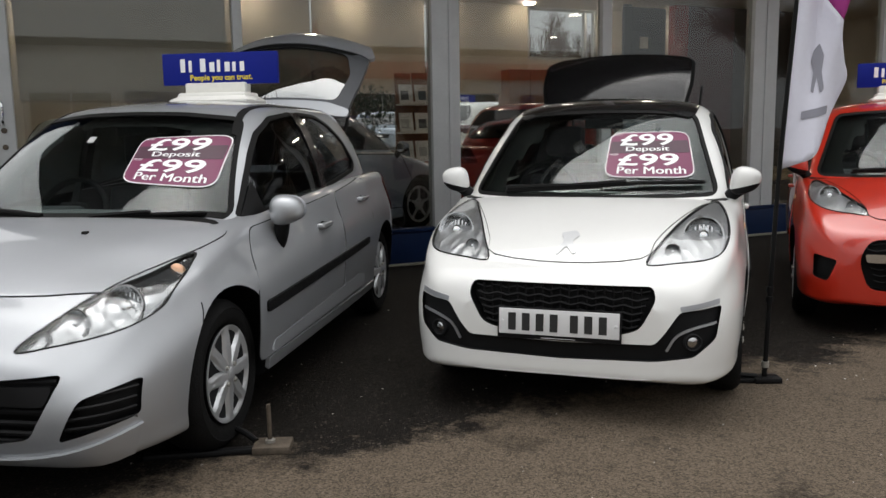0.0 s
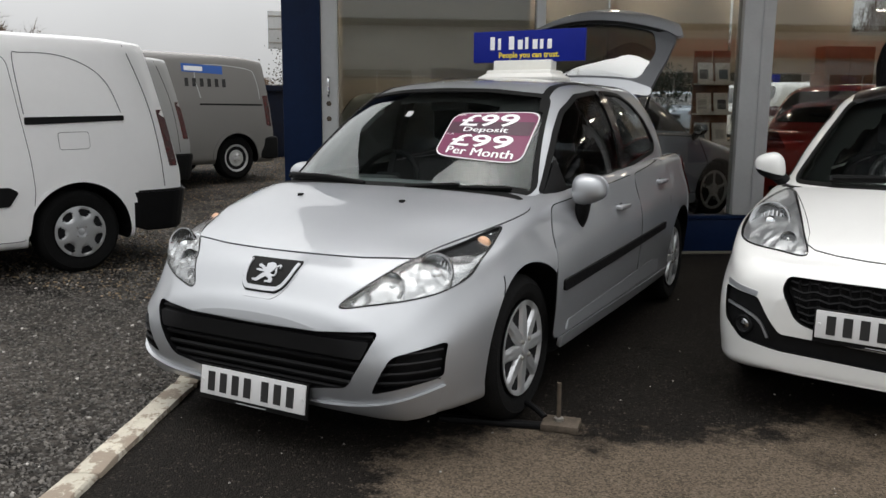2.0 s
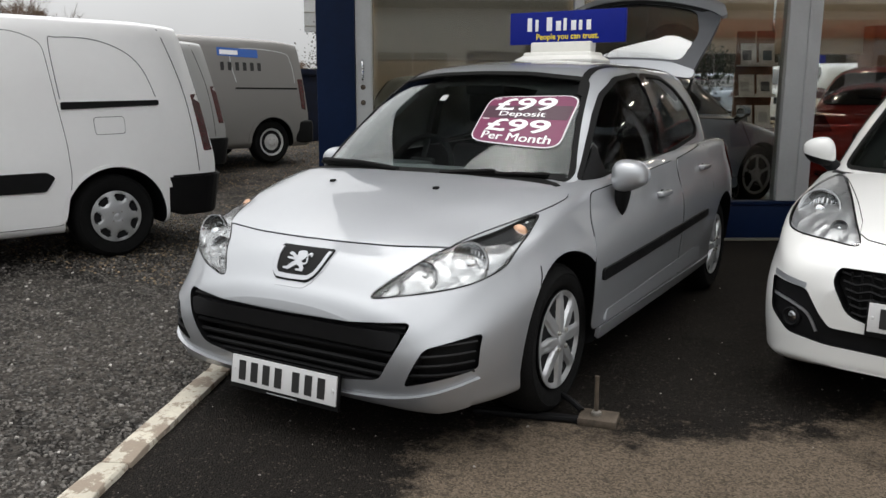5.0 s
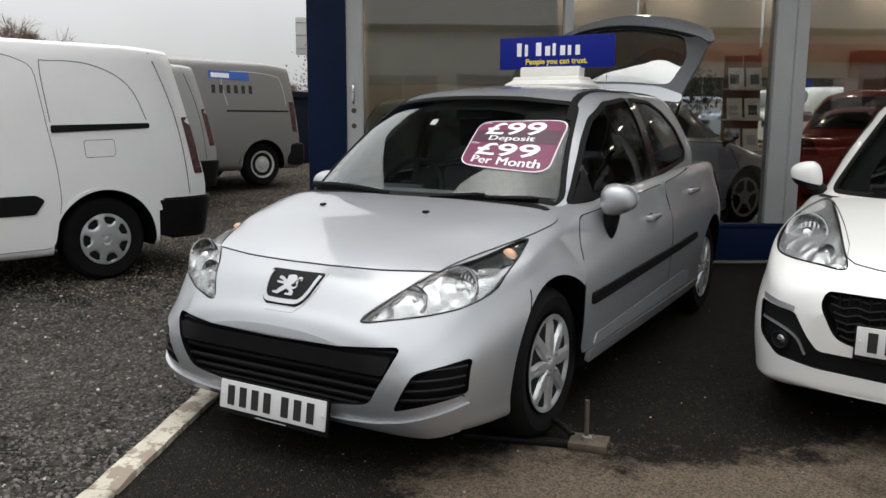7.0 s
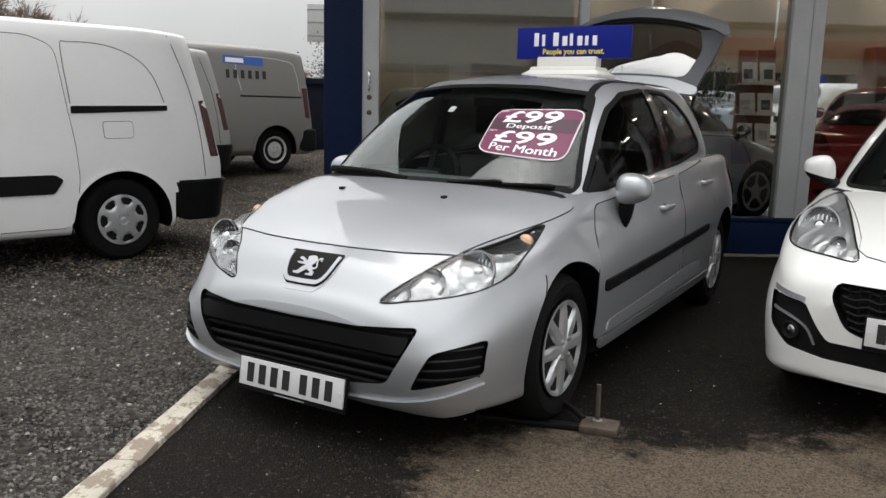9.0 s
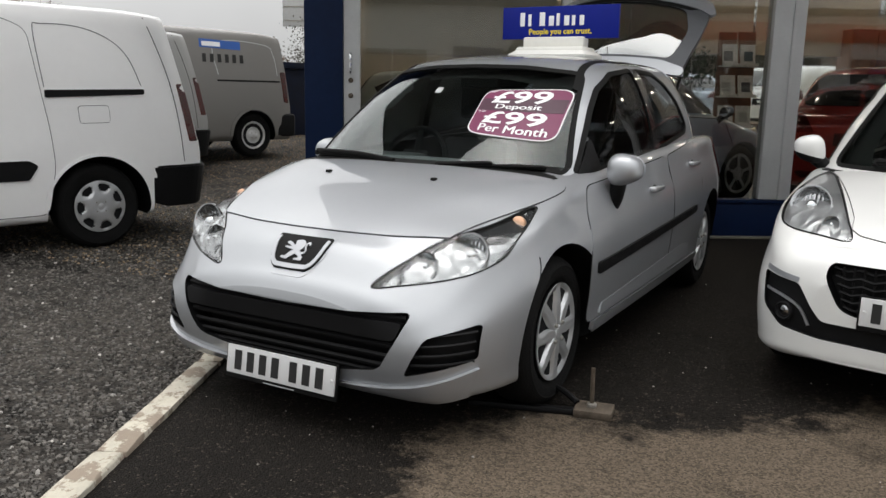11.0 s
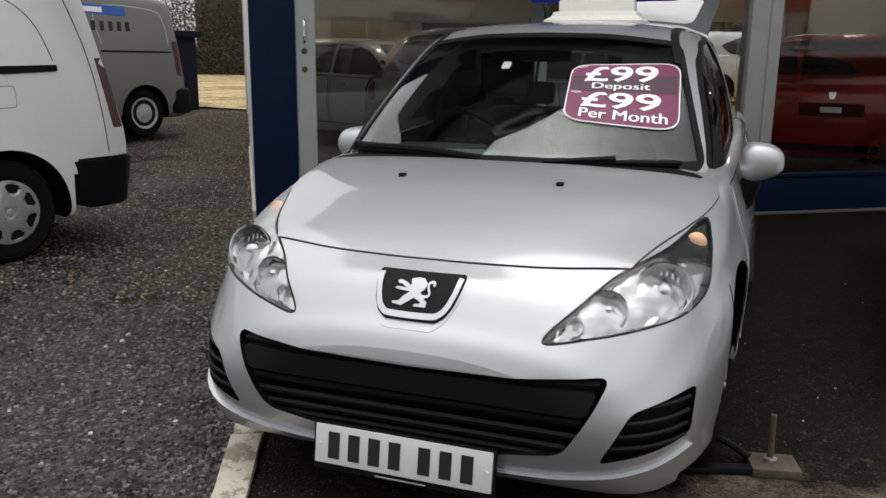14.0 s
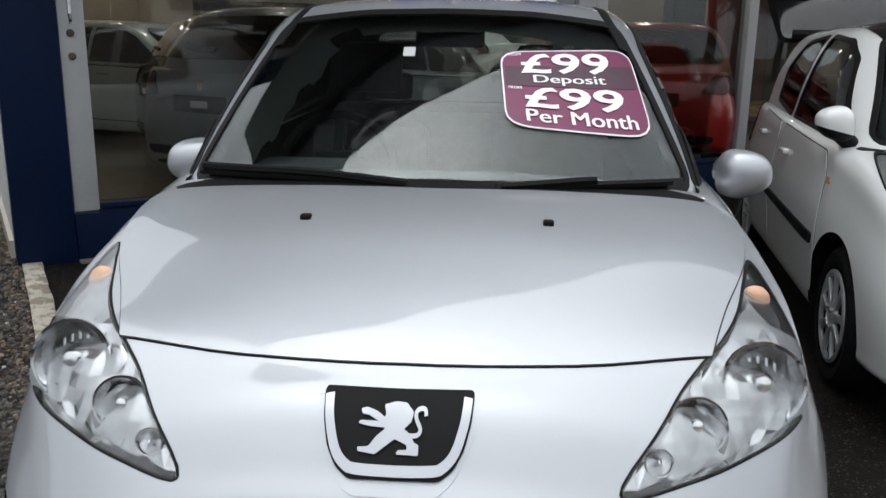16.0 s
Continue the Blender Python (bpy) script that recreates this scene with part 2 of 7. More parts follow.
PLUM = material("dark_plum_wall", (0.075, 0.018, 0.028), 0.6, vary=0.12, scale=3)
SILVER.node_tree.nodes["Principled BSDF"].inputs["Coat IOR"].default_value = 1.55

# ---------------------------------------------------------------- building helpers


def curve_of(*knots):
    """A smooth curve through (x, y) knots that never overshoots."""
    xs, ys = np.array([k[0] for k in knots], float), np.array([k[1] for k in knots], float)
    h, d = np.diff(xs), np.diff(ys) / np.diff(xs)
    m = np.zeros(len(xs))
    m[0], m[-1] = d[0], d[-1]
    for i in range(1, len(xs) - 1):
        if d[i - 1] * d[i] > 0:
            w1, w2 = 2 * h[i] + h[i - 1], h[i] + 2 * h[i - 1]
            m[i] = (w1 + w2) / (w1 / d[i - 1] + w2 / d[i])

    def f(x):
        x = min(max(x, xs[0]), xs[-1])
        i = min(int(np.searchsorted(xs, x, "right")) - 1, len(h) - 1)
        t = (x - xs[i]) / h[i]
        return float((1 + 2 * t) * (1 - t) ** 2 * ys[i] + t * (1 - t) ** 2 * h[i] * m[i] + t * t * (3 - 2 * t) * ys[i + 1] + t * t * (t - 1) * h[i] * m[i + 1])
    return f


def spline(pts, n=6, closed=False):
    """Catmull-Rom through the points, n steps to a span."""
    p = [Vector(q) for q in pts]
    k, out = len(p), []
    for i in range(k if closed else k - 1):
        a, b, c, d = (p[(i - 1) % k], p[i], p[(i + 1) % k], p[(i + 2) % k]) if closed else (p[max(i - 1, 0)], p[i], p[i + 1], p[min(i + 2, k - 1)])
        for j in range(n):
            t = j / n
            out.append(0.5 * (2 * b + (c - a) * t + (2 * a - 5 * b + 4 * c - d) * t * t + (3 * b - a - 3 * c + d) * t ** 3))
    if not closed:
        out.append(p[-1])
    return out


def rounded(pts, r, n=4):
    """A polygon with its corners rounded off by r."""
    p, out = [Vector(q) for q in pts], []
    for i in range(len(p)):
        a, b, c = p[i - 1], p[i], p[(i + 1) % len(p)]
        u, v = (a - b), (c - b)
        ra = min(r, u.length * 0.45, v.length * 0.45)
        s, e = b + u.normalized() * ra, b + v.normalized() * ra
        for j in range(n + 1):
            t = j / n
            out.append(s * (1 - t) ** 2 + b * 2 * t * (1 - t) + e * t * t)
    return out


def band(line, width, closed=False):
    """The outline of a strip of that width along a 2D line."""
    p = [Vector(q) for q in line]
    l, r = [], []
    for i, q in enumerate(p):
        d = (p[min(i + 1, len(p) - 1)] - p[max(i - 1, 0)]).normalized()
        s = Vector((-d.y, d.x)) * width / 2
        l.append(q + s)
        r.append(q - s)
    return l + r[::-1]


def inside(x, y, poly):
    c, j = False, len(poly) - 1
    for i in range(len(poly)):
        if (poly[i][1] > y) != (poly[j][1] > y) and x < (poly[j][0] - poly[i][0]) * (y - poly[i][1]) / (poly[j][1] - poly[i][1]) + poly[i][0]:
            c = not c
        j = i
    return c


def triangles(outline, res):
    """Fill a 2D outline with triangles about res across."""
    from mathutils.geometry import delaunay_2d_cdt
    out = []
    for a, b in zip(outline, [*outline[1:], outline[0]]):
        a, b = Vector(a), Vector(b)
        k = max(1, int((b - a).length / res))
        out += [a.lerp(b, j / k) for j in range(k)]
    xs, ys = [q[0] for q in out], [q[1] for q in out]
    grid = []
    edge = np.array([(q[0], q[1]) for q in out])
    for i in range(int((max(xs) - min(xs)) / res) + 1):
        for j in range(int((max(ys) - min(ys)) / res) + 1):
            x, y = min(xs) + (i + 0.5) * res, min(ys) + (j + 0.5) * res
            if inside(x, y, out) and ((edge - (x, y)) ** 2).sum(1).min() > (0.45 * res) ** 2:
                grid.append(Vector((x, y)))
    n = len(out)
    v, _, f, _, _, _ = delaunay_2d_cdt(out + grid, [(i, (i + 1) % n) for i in range(n)], [], 1, 1e-6)
    v = [Vector(q) for q in v]
    keep = []
    for t in f:
        c = sum((v[i] for i in t), Vector((0, 0))) / len(t)
        if inside(c.x, c.y, out):
            keep.append(t)
    return v, keep


AXES3 = {"y": lambda a, b: ((a, -9, b), (0, 1, 0)), "-y": lambda a, b: ((a, 9, b), (0, -1, 0)), "-x": lambda a, b: ((9, a, b), (-1, 0, 0)), "x": lambda a, b: ((-9, a, b), (1, 0, 0)), "-z": lambda a, b: ((a, b, 9), (0, 0, -1))}


def cast(tree, axis, a, b):
    """The point of the form under (a, b), looking along the axis, and its normal."""
    o, d = AXES3[axis](a, b)
    hit, no, _, _ = tree.ray_cast(Vector(o), Vector(d))
    if hit is None:
        hit, no, _, _ = tree.find_nearest(Vector(o) + Vector(d) * 8.5)
    return hit, (no if no.dot(Vector(d)) < 0 else -no)


def slab(tree, outline, axis, out, depth, res=0.05, along=False):
    """A sheet that follows the form: its face stands out metres proud, its back lies depth behind that. along: offsets along the axis, not the normal."""
    v, f = triangles(outline, res)
    bm = bmesh.new()
    top, low = [], []
    d = Vector(AXES3[axis](0, 0)[1])
    for q in v:
        p, no = cast(tree, axis, q.x, q.y)
        no = -d if along else no
        top.append(bm.verts.new(p + no * out))
        low.append(bm.verts.new(p + no * (out - depth)))
    count = {}
    for t in f:
        for i in range(len(t)):
            e = (t[i], t[(i + 1) % len(t)])
            count[e] = 1
    flip = axis in ("y", "x", "-z")
    for t in f:
        a, b = [top[i] for i in t], [low[i] for i in t][::-1]
        bm.faces.new(a)
        bm.faces.new(b)
    for a, b in count:
        if (b, a) not in count:
            bm.faces.new((top[b], top[a], low[a], low[b]))
    bmesh.ops.recalc_face_normals(bm, faces=bm.faces)
    return bm


def mesh_of(bm, name, mats, angle=35):
    me = bpy.data.meshes.new(name)
    bm.to_mesh(me)
    bm.free()
    for m in mats if isinstance(mats, (list, tuple)) else [mats]:
        me.materials.append(m)
    me.polygons.foreach_set("use_smooth", [True] * len(me.polygons))
    me.set_sharp_from_angle(angle=radians(angle))
    return me


def part(name, bm, mats, parent=None, label="", angle=35):
    ob = new(name, mesh_of(bm, name, mats, angle))
    ob.parent = parent
    return tagged(ob, label)


def thing(name, m, label, category, group="", kind=""):
    ob = new(name)
    ob.empty_display_size = 0.2
    ob.matrix_basis = m
    return tagged(ob, label, category, group, kind)


def box(bm, lo, hi, bevel=0.0, seg=2, m=None):
    """Add a box between two corners, its edges bevelled."""
    c = [(a + b) / 2 for a, b in zip(lo, hi)]
    s = [abs(b - a) for a, b in zip(lo, hi)]
    r = bmesh.ops.create_cube(bm, size=1, matrix=(m or Matrix()) @ Matrix.Translation(c) @ Matrix.Diagonal((*s, 1)))
    if bevel:
        e = list({e for v in r["verts"] for e in v.link_edges})
        bmesh.ops.bevel(bm, geom=e, offset=min(bevel, min(s) * 0.45), segments=seg, affect="EDGES", profile=0.6)
    return bm


def boxed(lo, hi, bevel=0.0, seg=2, m=None):
    return box(bmesh.new(), lo, hi, bevel, seg, m)


def lathe(profile, n=32, axis="x", caps=True):
    """A turned form from (radius, along) pairs about the x or z axis."""
    bm = bmesh.new()
    rings = []
    for r, a in profile:
        ring = []
        for i in range(n):
            c, s = math.cos(2 * math.pi * i / n) * r, math.sin(2 * math.pi * i / n) * r
            ring.append(bm.verts.new((a, c, s) if axis == "x" else (c, s, a)))
        rings.append(ring)
    for a, b in zip(rings, rings[1:]):
        for i in range(n):
            bm.faces.new((a[i], a[(i + 1) % n], b[(i + 1) % n], b[i]))
    for ring, (r, _) in ((rings[0], profile[0]), (rings[-1], profile[-1])):
        if r > 1e-4 and caps:
            bm.faces.new(ring)
    bmesh.ops.remove_doubles(bm, verts=bm.verts, dist=1e-5)
    bmesh.ops.recalc_face_normals(bm, faces=bm.faces)
    return bm


def tube(points, r, n=8, taper=None):
    """A round rod along points; taper gives the end radius."""
    bm = bmesh.new()
    pts = [Vector(p) for p in points]
    rings = []
    for i, p in enumerate(pts):
        d = (pts[min(i + 1, len(pts) - 1)] - pts[max(i - 1, 0)]).normalized()
        a = d.orthogonal().normalized() if i == 0 else (a - d * a.dot(d)).normalized()
        b = d.cross(a)
        rr = r if taper is None else r + (taper - r) * i / (len(pts) - 1)
        rings.append([bm.verts.new(p + (a * math.cos(2 * math.pi * j / n) + b * math.sin(2 * math.pi * j / n)) * rr) for j in range(n)])
    for u, v in zip(rings, rings[1:]):
        for j in range(n):
            bm.faces.new((u[j], u[(j + 1) % n], v[(j + 1) % n], v[j]))
    bm.faces.new(rings[0][::-1])
    bm.faces.new(rings[-1])
    bmesh.ops.recalc_face_normals(bm, faces=bm.faces)
    return bm


def prism(outline, lo, hi, axis="y", bevel=0.0):
    """A straight prism of a 2D outline from lo to hi along an axis."""
    bm = bmesh.new()
    put = {"y": lambda p, a: (p[0], a, p[1]), "x": lambda p, a: (a, p[0], p[1]), "z": lambda p, a: (p[0], p[1], a)}[axis]
    a = [bm.verts.new(put(p, lo)) for p in outline]
    b = [bm.verts.new(put(p, hi)) for p in outline]
    bm.faces.new(a)
    bm.faces.new(b[::-1])
    for i in range(len(a)):
        j = (i + 1) % len(a)
        bm.faces.new((a[j], a[i], b[i], b[j]))
    bmesh.ops.recalc_face_normals(bm, faces=bm.faces)
    if bevel:
        bmesh.ops.bevel(bm, geom=bm.edges[:], offset=bevel, segments=2, affect="EDGES")
    return bm


def carve(bm, cutters, mats, name="carved", hollow=0.0):
    """Cut closed forms out of a form; the cut faces take the cutters' material."""
    ob = new(name, mesh_of(bm, name, mats))
    tools = []
    if hollow:
        so = ob.modifiers.new("shell", "SOLIDIFY")
        so.thickness, so.offset = hollow, -1
    for c, mat in cutters:
        t = new("cutter", mesh_of(c, "cutter", mat))
        tools.append(t)
        mod = ob.modifiers.new("cut", "BOOLEAN")
        mod.operation, mod.object, mod.solver, mod.material_mode = "DIFFERENCE", t, "EXACT", "TRANSFER"
    bpy.context.view_layer.update()
    me = bpy.data.meshes.new_from_object(ob.evaluated_get(bpy.context.evaluated_depsgraph_get()))
    me.polygons.foreach_set("use_smooth", [True] * len(me.polygons))
    me.set_sharp_from_angle(angle=radians(32))
    for o in (ob, *tools):
        old = o.data
        bpy.data.objects.remove(o)
        bpy.data.meshes.remove(old)
    return me


def words(text, size, spacing=1.0, bold=0.0):
    """Flat lettering as a bmesh in x and y, centred."""
    cu = bpy.data.curves.new("letters", "FONT")
    cu.body, cu.size, cu.align_x, cu.align_y, cu.space_character, cu.offset, cu.resolution_u = text, size, "CENTER", "CENTER", spacing, bold, 3
    ob = new("letters", cu)
    bpy.context.view_layer.update()
    me = bpy.data.meshes.new_from_object(ob.evaluated_get(bpy.context.evaluated_depsgraph_get()))
    bm = bmesh.new()
    bm.from_mesh(me)
    bpy.data.objects.remove(ob)
    bpy.data.curves.remove(cu)
    bpy.data.meshes.remove(me)
    bmesh.ops.triangulate(bm, faces=bm.faces)
    return bm


def mirrored(bm):
    c = bm.copy()
    bmesh.ops.scale(c, vec=(-1, 1, 1), verts=c.verts)
    bmesh.ops.reverse_faces(c, faces=c.faces)
    return c


# ---------------------------------------------------------------- cars


def lower_body(s, fine=False):
    """The body below the windows, lofted from front (y=0) to tail; fine: closer sections, to lay panels on."""
    L = s["length"]
    front = [0, 0.004, 0.012, 0.024, 0.04, 0.06, 0.085, 0.115, 0.15, 0.19, 0.235, 0.285, 0.34, 0.4, 0.47, 0.54, 0.62, 0.7, 0.78, 0.87, 0.96, 1.06]
    n = 22
    mid = [1.06 + (L - 0.5 - 1.06) * (i + 1) / n for i in range(n)]
    tail = [L - q for q in (0.42, 0.34, 0.27, 0.2, 0.14, 0.09, 0.05, 0.025, 0.01, 0.0)]
    bm = bmesh.new()
    rings = []
    every = front + mid + tail
    cuts = 3 if fine else 2
    every = [a + (b - a) * k / cuts for a, b in zip(every, every[1:]) for k in range(cuts)] + [every[-1]]
    for y in every:
        w, ws, zt, zs, zm, zb = (s[k](y) for k in ("w", "ws", "zt", "zs", "zm", "zb"))
        ctrl = [(0, zb), (w * 0.6, zb), (w * 0.93, zb + 0.012), (w * 0.985, zb + (zm - zb) * 0.35), (w, zm), (w * 0.55 + ws * 0.45, zm + (zs - zm) * 0.6), (ws, zs), (ws * 0.80, zs + (zt - zs) * 0.52), (ws * 0.42, zs + (zt - zs) * 0.90), (0, zt)]
        half = spline(ctrl, 12 if fine else 7)
        pts = half + [Vector((-p.x, p.y)) for p in half[-2:0:-1]]
        if "crease" in s:  # the bonnet falls away outside a line that runs from the badge to the screen
            xc, zs_ = s["crease"](y), zs
            fade = min(1.0, max(0.0, (y - 0.32) / 0.22)) * min(1.0, max(0.0, (1.25 - y) / 0.25))
            for p in pts:
                k = abs(p.x) - xc
                up = min(1.0, max(0.0, (p.y - zs_ + 0.03) / 0.05))
                p.y += fade * up * (0.006 - 0.09 * 0.5 * (k + math.sqrt(k * k + 0.0006)))
        tuck = s.get("tuck", 0.0) * max(0.0, 1 - y / 0.7)  # the bumper leans back under its widest line
        rings.append([bm.verts.new((p.x, y + tuck * max(0.0, 0.37 - p.y) ** 2 / 0.2, p.y)) for p in pts])
    for a, b in zip(rings, rings[1:]):
        for i in range(len(a)):
            j = (i + 1) % len(a)
            bm.faces.new((a[i], a[j], b[j], b[i]))
    for ring in (rings[0], rings[-1]):
        k = len(ring)
        half = k // 2
        for i in range(half):
            q = [ring[i], ring[i + 1], ring[(k - i - 1) % k], ring[(k - i) % k]]
            u = list(dict.fromkeys(q))
            if len(u) > 2:
                bm.faces.new(u)
    bmesh.ops.recalc_face_normals(bm, faces=bm.faces)
    return bm


def cabin(s, fine=False):
    """The windows and roof as one closed form, in level slices."""
    zb, ze, zr = s["cz"]
    zs = [zb + (ze - zb) * i / 16 for i in range(17)] + [ze + (zr - ze) * (1 - (1 - i / 10) ** 2) for i in range(1, 11)]
    bm = bmesh.new()
    rings = []
    k1, k2 = (42, 36) if fine else (14, 12)
    if fine:
        zs = [a + (b - a) * k / 3 for a, b in zip(zs, zs[1:]) for k in range(3)] + [zs[-1]]
    for z in zs:
        yf, yr, w, df, dr, e = s["yf"](z), s["yr"](z), s["wg"](z), s["df"], s["dr"], s["ce"]
        L = yr - yf
        df, dr = min(df, L * 0.5), min(dr, L * 0.5)
        half = []
        for i in range(k1 + 1):
            a = math.pi / 2 * i / k1
            half.append((w * math.sin(a) ** (2 / e), yf + df * (1 - math.cos(a) ** (2 / e))))
        for i in range(1, 12):
            t = i / 12
            y = yf + df + (L - df - dr) * t
            half.append((w * (1 + s["bulge"] * math.sin(math.pi * t)), y))
        for i in range(k2 + 1):
            a = math.pi / 2 * (1 - i / k2)
            half.append((w * math.sin(a) ** (2 / e), yr - dr * (1 - math.cos(a) ** (2 / e))))
        pts = half + [(-x, y) for x, y in half[-2:0:-1]]
        rings.append([bm.verts.new((x, y, z)) for x, y in pts])
    for a, b in zip(rings, rings[1:]):
        for i in range(len(a)):
            j = (i + 1) % len(a)
            bm.faces.new((a[i], a[j], b[j], b[i]))
    k = len(rings[0])
    for ring in (rings[0], rings[-1]):
        for i in range(k // 2):
            u = list(dict.fromkeys([ring[i], ring[i + 1], ring[(k - i - 1) % k], ring[(k - i) % k]]))
            if len(u) > 2:
                bm.faces.new(u)
    bmesh.ops.recalc_face_normals(bm, faces=bm.faces)
    return bm


def tree_of(bm):
    from mathutils.bvhtree import BVHTree
    return BVHTree.FromBMesh(bm)


def pierced_disc(radius, n, hole, height, rings=18, per=14, thick=0.004):
    """A wheel disc facing +x with n like sectors: height and hole are given by radius share and sector phase (-0.5 to 0.5)."""
    bm = bmesh.new()
    steps = n * per
    face, back = [], []
    for i in range(rings + 1):
        q = max(i / rings, 0.02)
        for store, off in ((face, 0.0), (back, -thick)):
            ring = []
            for j in range(steps):
                a = 2 * math.pi * j / steps
                ph = (j / per + 0.5) % 1.0 - 0.5
                ring.append(bm.verts.new((height(q, ph) + off, radius * q * math.cos(a), radius * q * math.sin(a))))
            store.append(ring)
    kept = set()
    for i in range(rings):
        for j in range(steps):
            ph = ((j + 0.5) / per + 0.5) % 1.0 - 0.5
            if not hole((i + 0.5) / rings, ph):
                kept.add((i, j))
    for i, j in kept:
        k = (j + 1) % steps
        bm.faces.new((face[i][j], face[i + 1][j], face[i + 1][k], face[i][k]))
        bm.faces.new((back[i][j], back[i][k], back[i + 1][k], back[i + 1][j]))
        for (di, dj), (p, q) in (((-1, 0), ((i, j), (i, k))), ((1, 0), ((i + 1, k), (i + 1, j))), ((0, -1), ((i + 1, j), (i, j))), ((0, 1), ((i, k), (i + 1, k)))):
            if (i + di, (j + dj) % steps) not in kept:
                bm.faces.new((face[p[0]][p[1]], face[q[0]][q[1]], back[q[0]][q[1]], back[p[0]][p[1]]))
    loose = [v for v in bm.verts if not v.link_faces]
    bmesh.ops.delete(bm, geom=loose, context="VERTS")
    bmesh.ops.recalc_face_normals(bm, faces=bm.faces)
    return bm


def ease(a, b, x):
    t = min(1.0, max(0.0, (x - a) / (b - a)))
    return t * t * (3 - 2 * t)


def trim_height(q, ph):
    """Eight flared spokes between a hub and a thin rim, with deep pockets."""
    w = 0.44 - 0.30 * ease(0.22, 0.95, q)
    spoke = 1 - ease(w - 0.05, w + 0.09, abs(ph))
    groove = 0.004 * (1 - ease(0.0, 0.07, abs(ph))) * ease(0.4, 0.7, q)
    inner, outer = ease(0.20, 0.36, q), ease(0.88, 0.96, q)
    pocket = -0.030 + 0.016 * ease(0.66, 0.9, q)
    low = 0.010 * (1 - q) + pocket * inner * (1 - outer)
    return low + ((0.010 - 0.006 * q - groove) - low) * spoke * (1 - outer) + 0.002 * outer


def trim_hole(q, ph):
    return ((q - 0.60) / 0.13) ** 4 + ((0.5 - abs(ph)) / 0.13) ** 4 < 1


def cap_height(q, ph):
    """A domed cover with seven windows set in shallow hollows."""
    near = max(0.0, 1 - ((q - 0.74) / 0.20) ** 2 - ((0.5 - abs(ph)) / 0.36) ** 2)
    return 0.020 * (1 - q * q) - 0.016 * near - 0.006 * (1 - ease(0.12, 0.2, q))


def cap_hole(q, ph):
    wide = 0.25 + 0.10 * (q - 0.62) / 0.24
    return ((q - 0.745) / 0.15) ** 4 + ((0.5 - abs(ph)) / wide) ** 4 < 1


def steel_height(q, ph):
    return 0.004 * ease(0.9, 0.97, q) - 0.014 * ease(0.5, 0.66, q) * (1 - ease(0.82, 0.92, q)) + 0.012 * (1 - ease(0.22, 0.34, q)) - 0.008 * ease(0.3, 0.42, q) * (1 - ease(0.5, 0.6, q))


def steel_hole(q, ph):
    return ((q - 0.74) / 0.085) ** 2 + ((0.5 - abs(ph)) / 0.17) ** 2 < 1


COVERS = {"trim": (8, trim_hole, trim_height), "cap": (7, cap_hole, cap_height), "steel": (12, steel_hole, steel_height)}
cover_meshes = {}


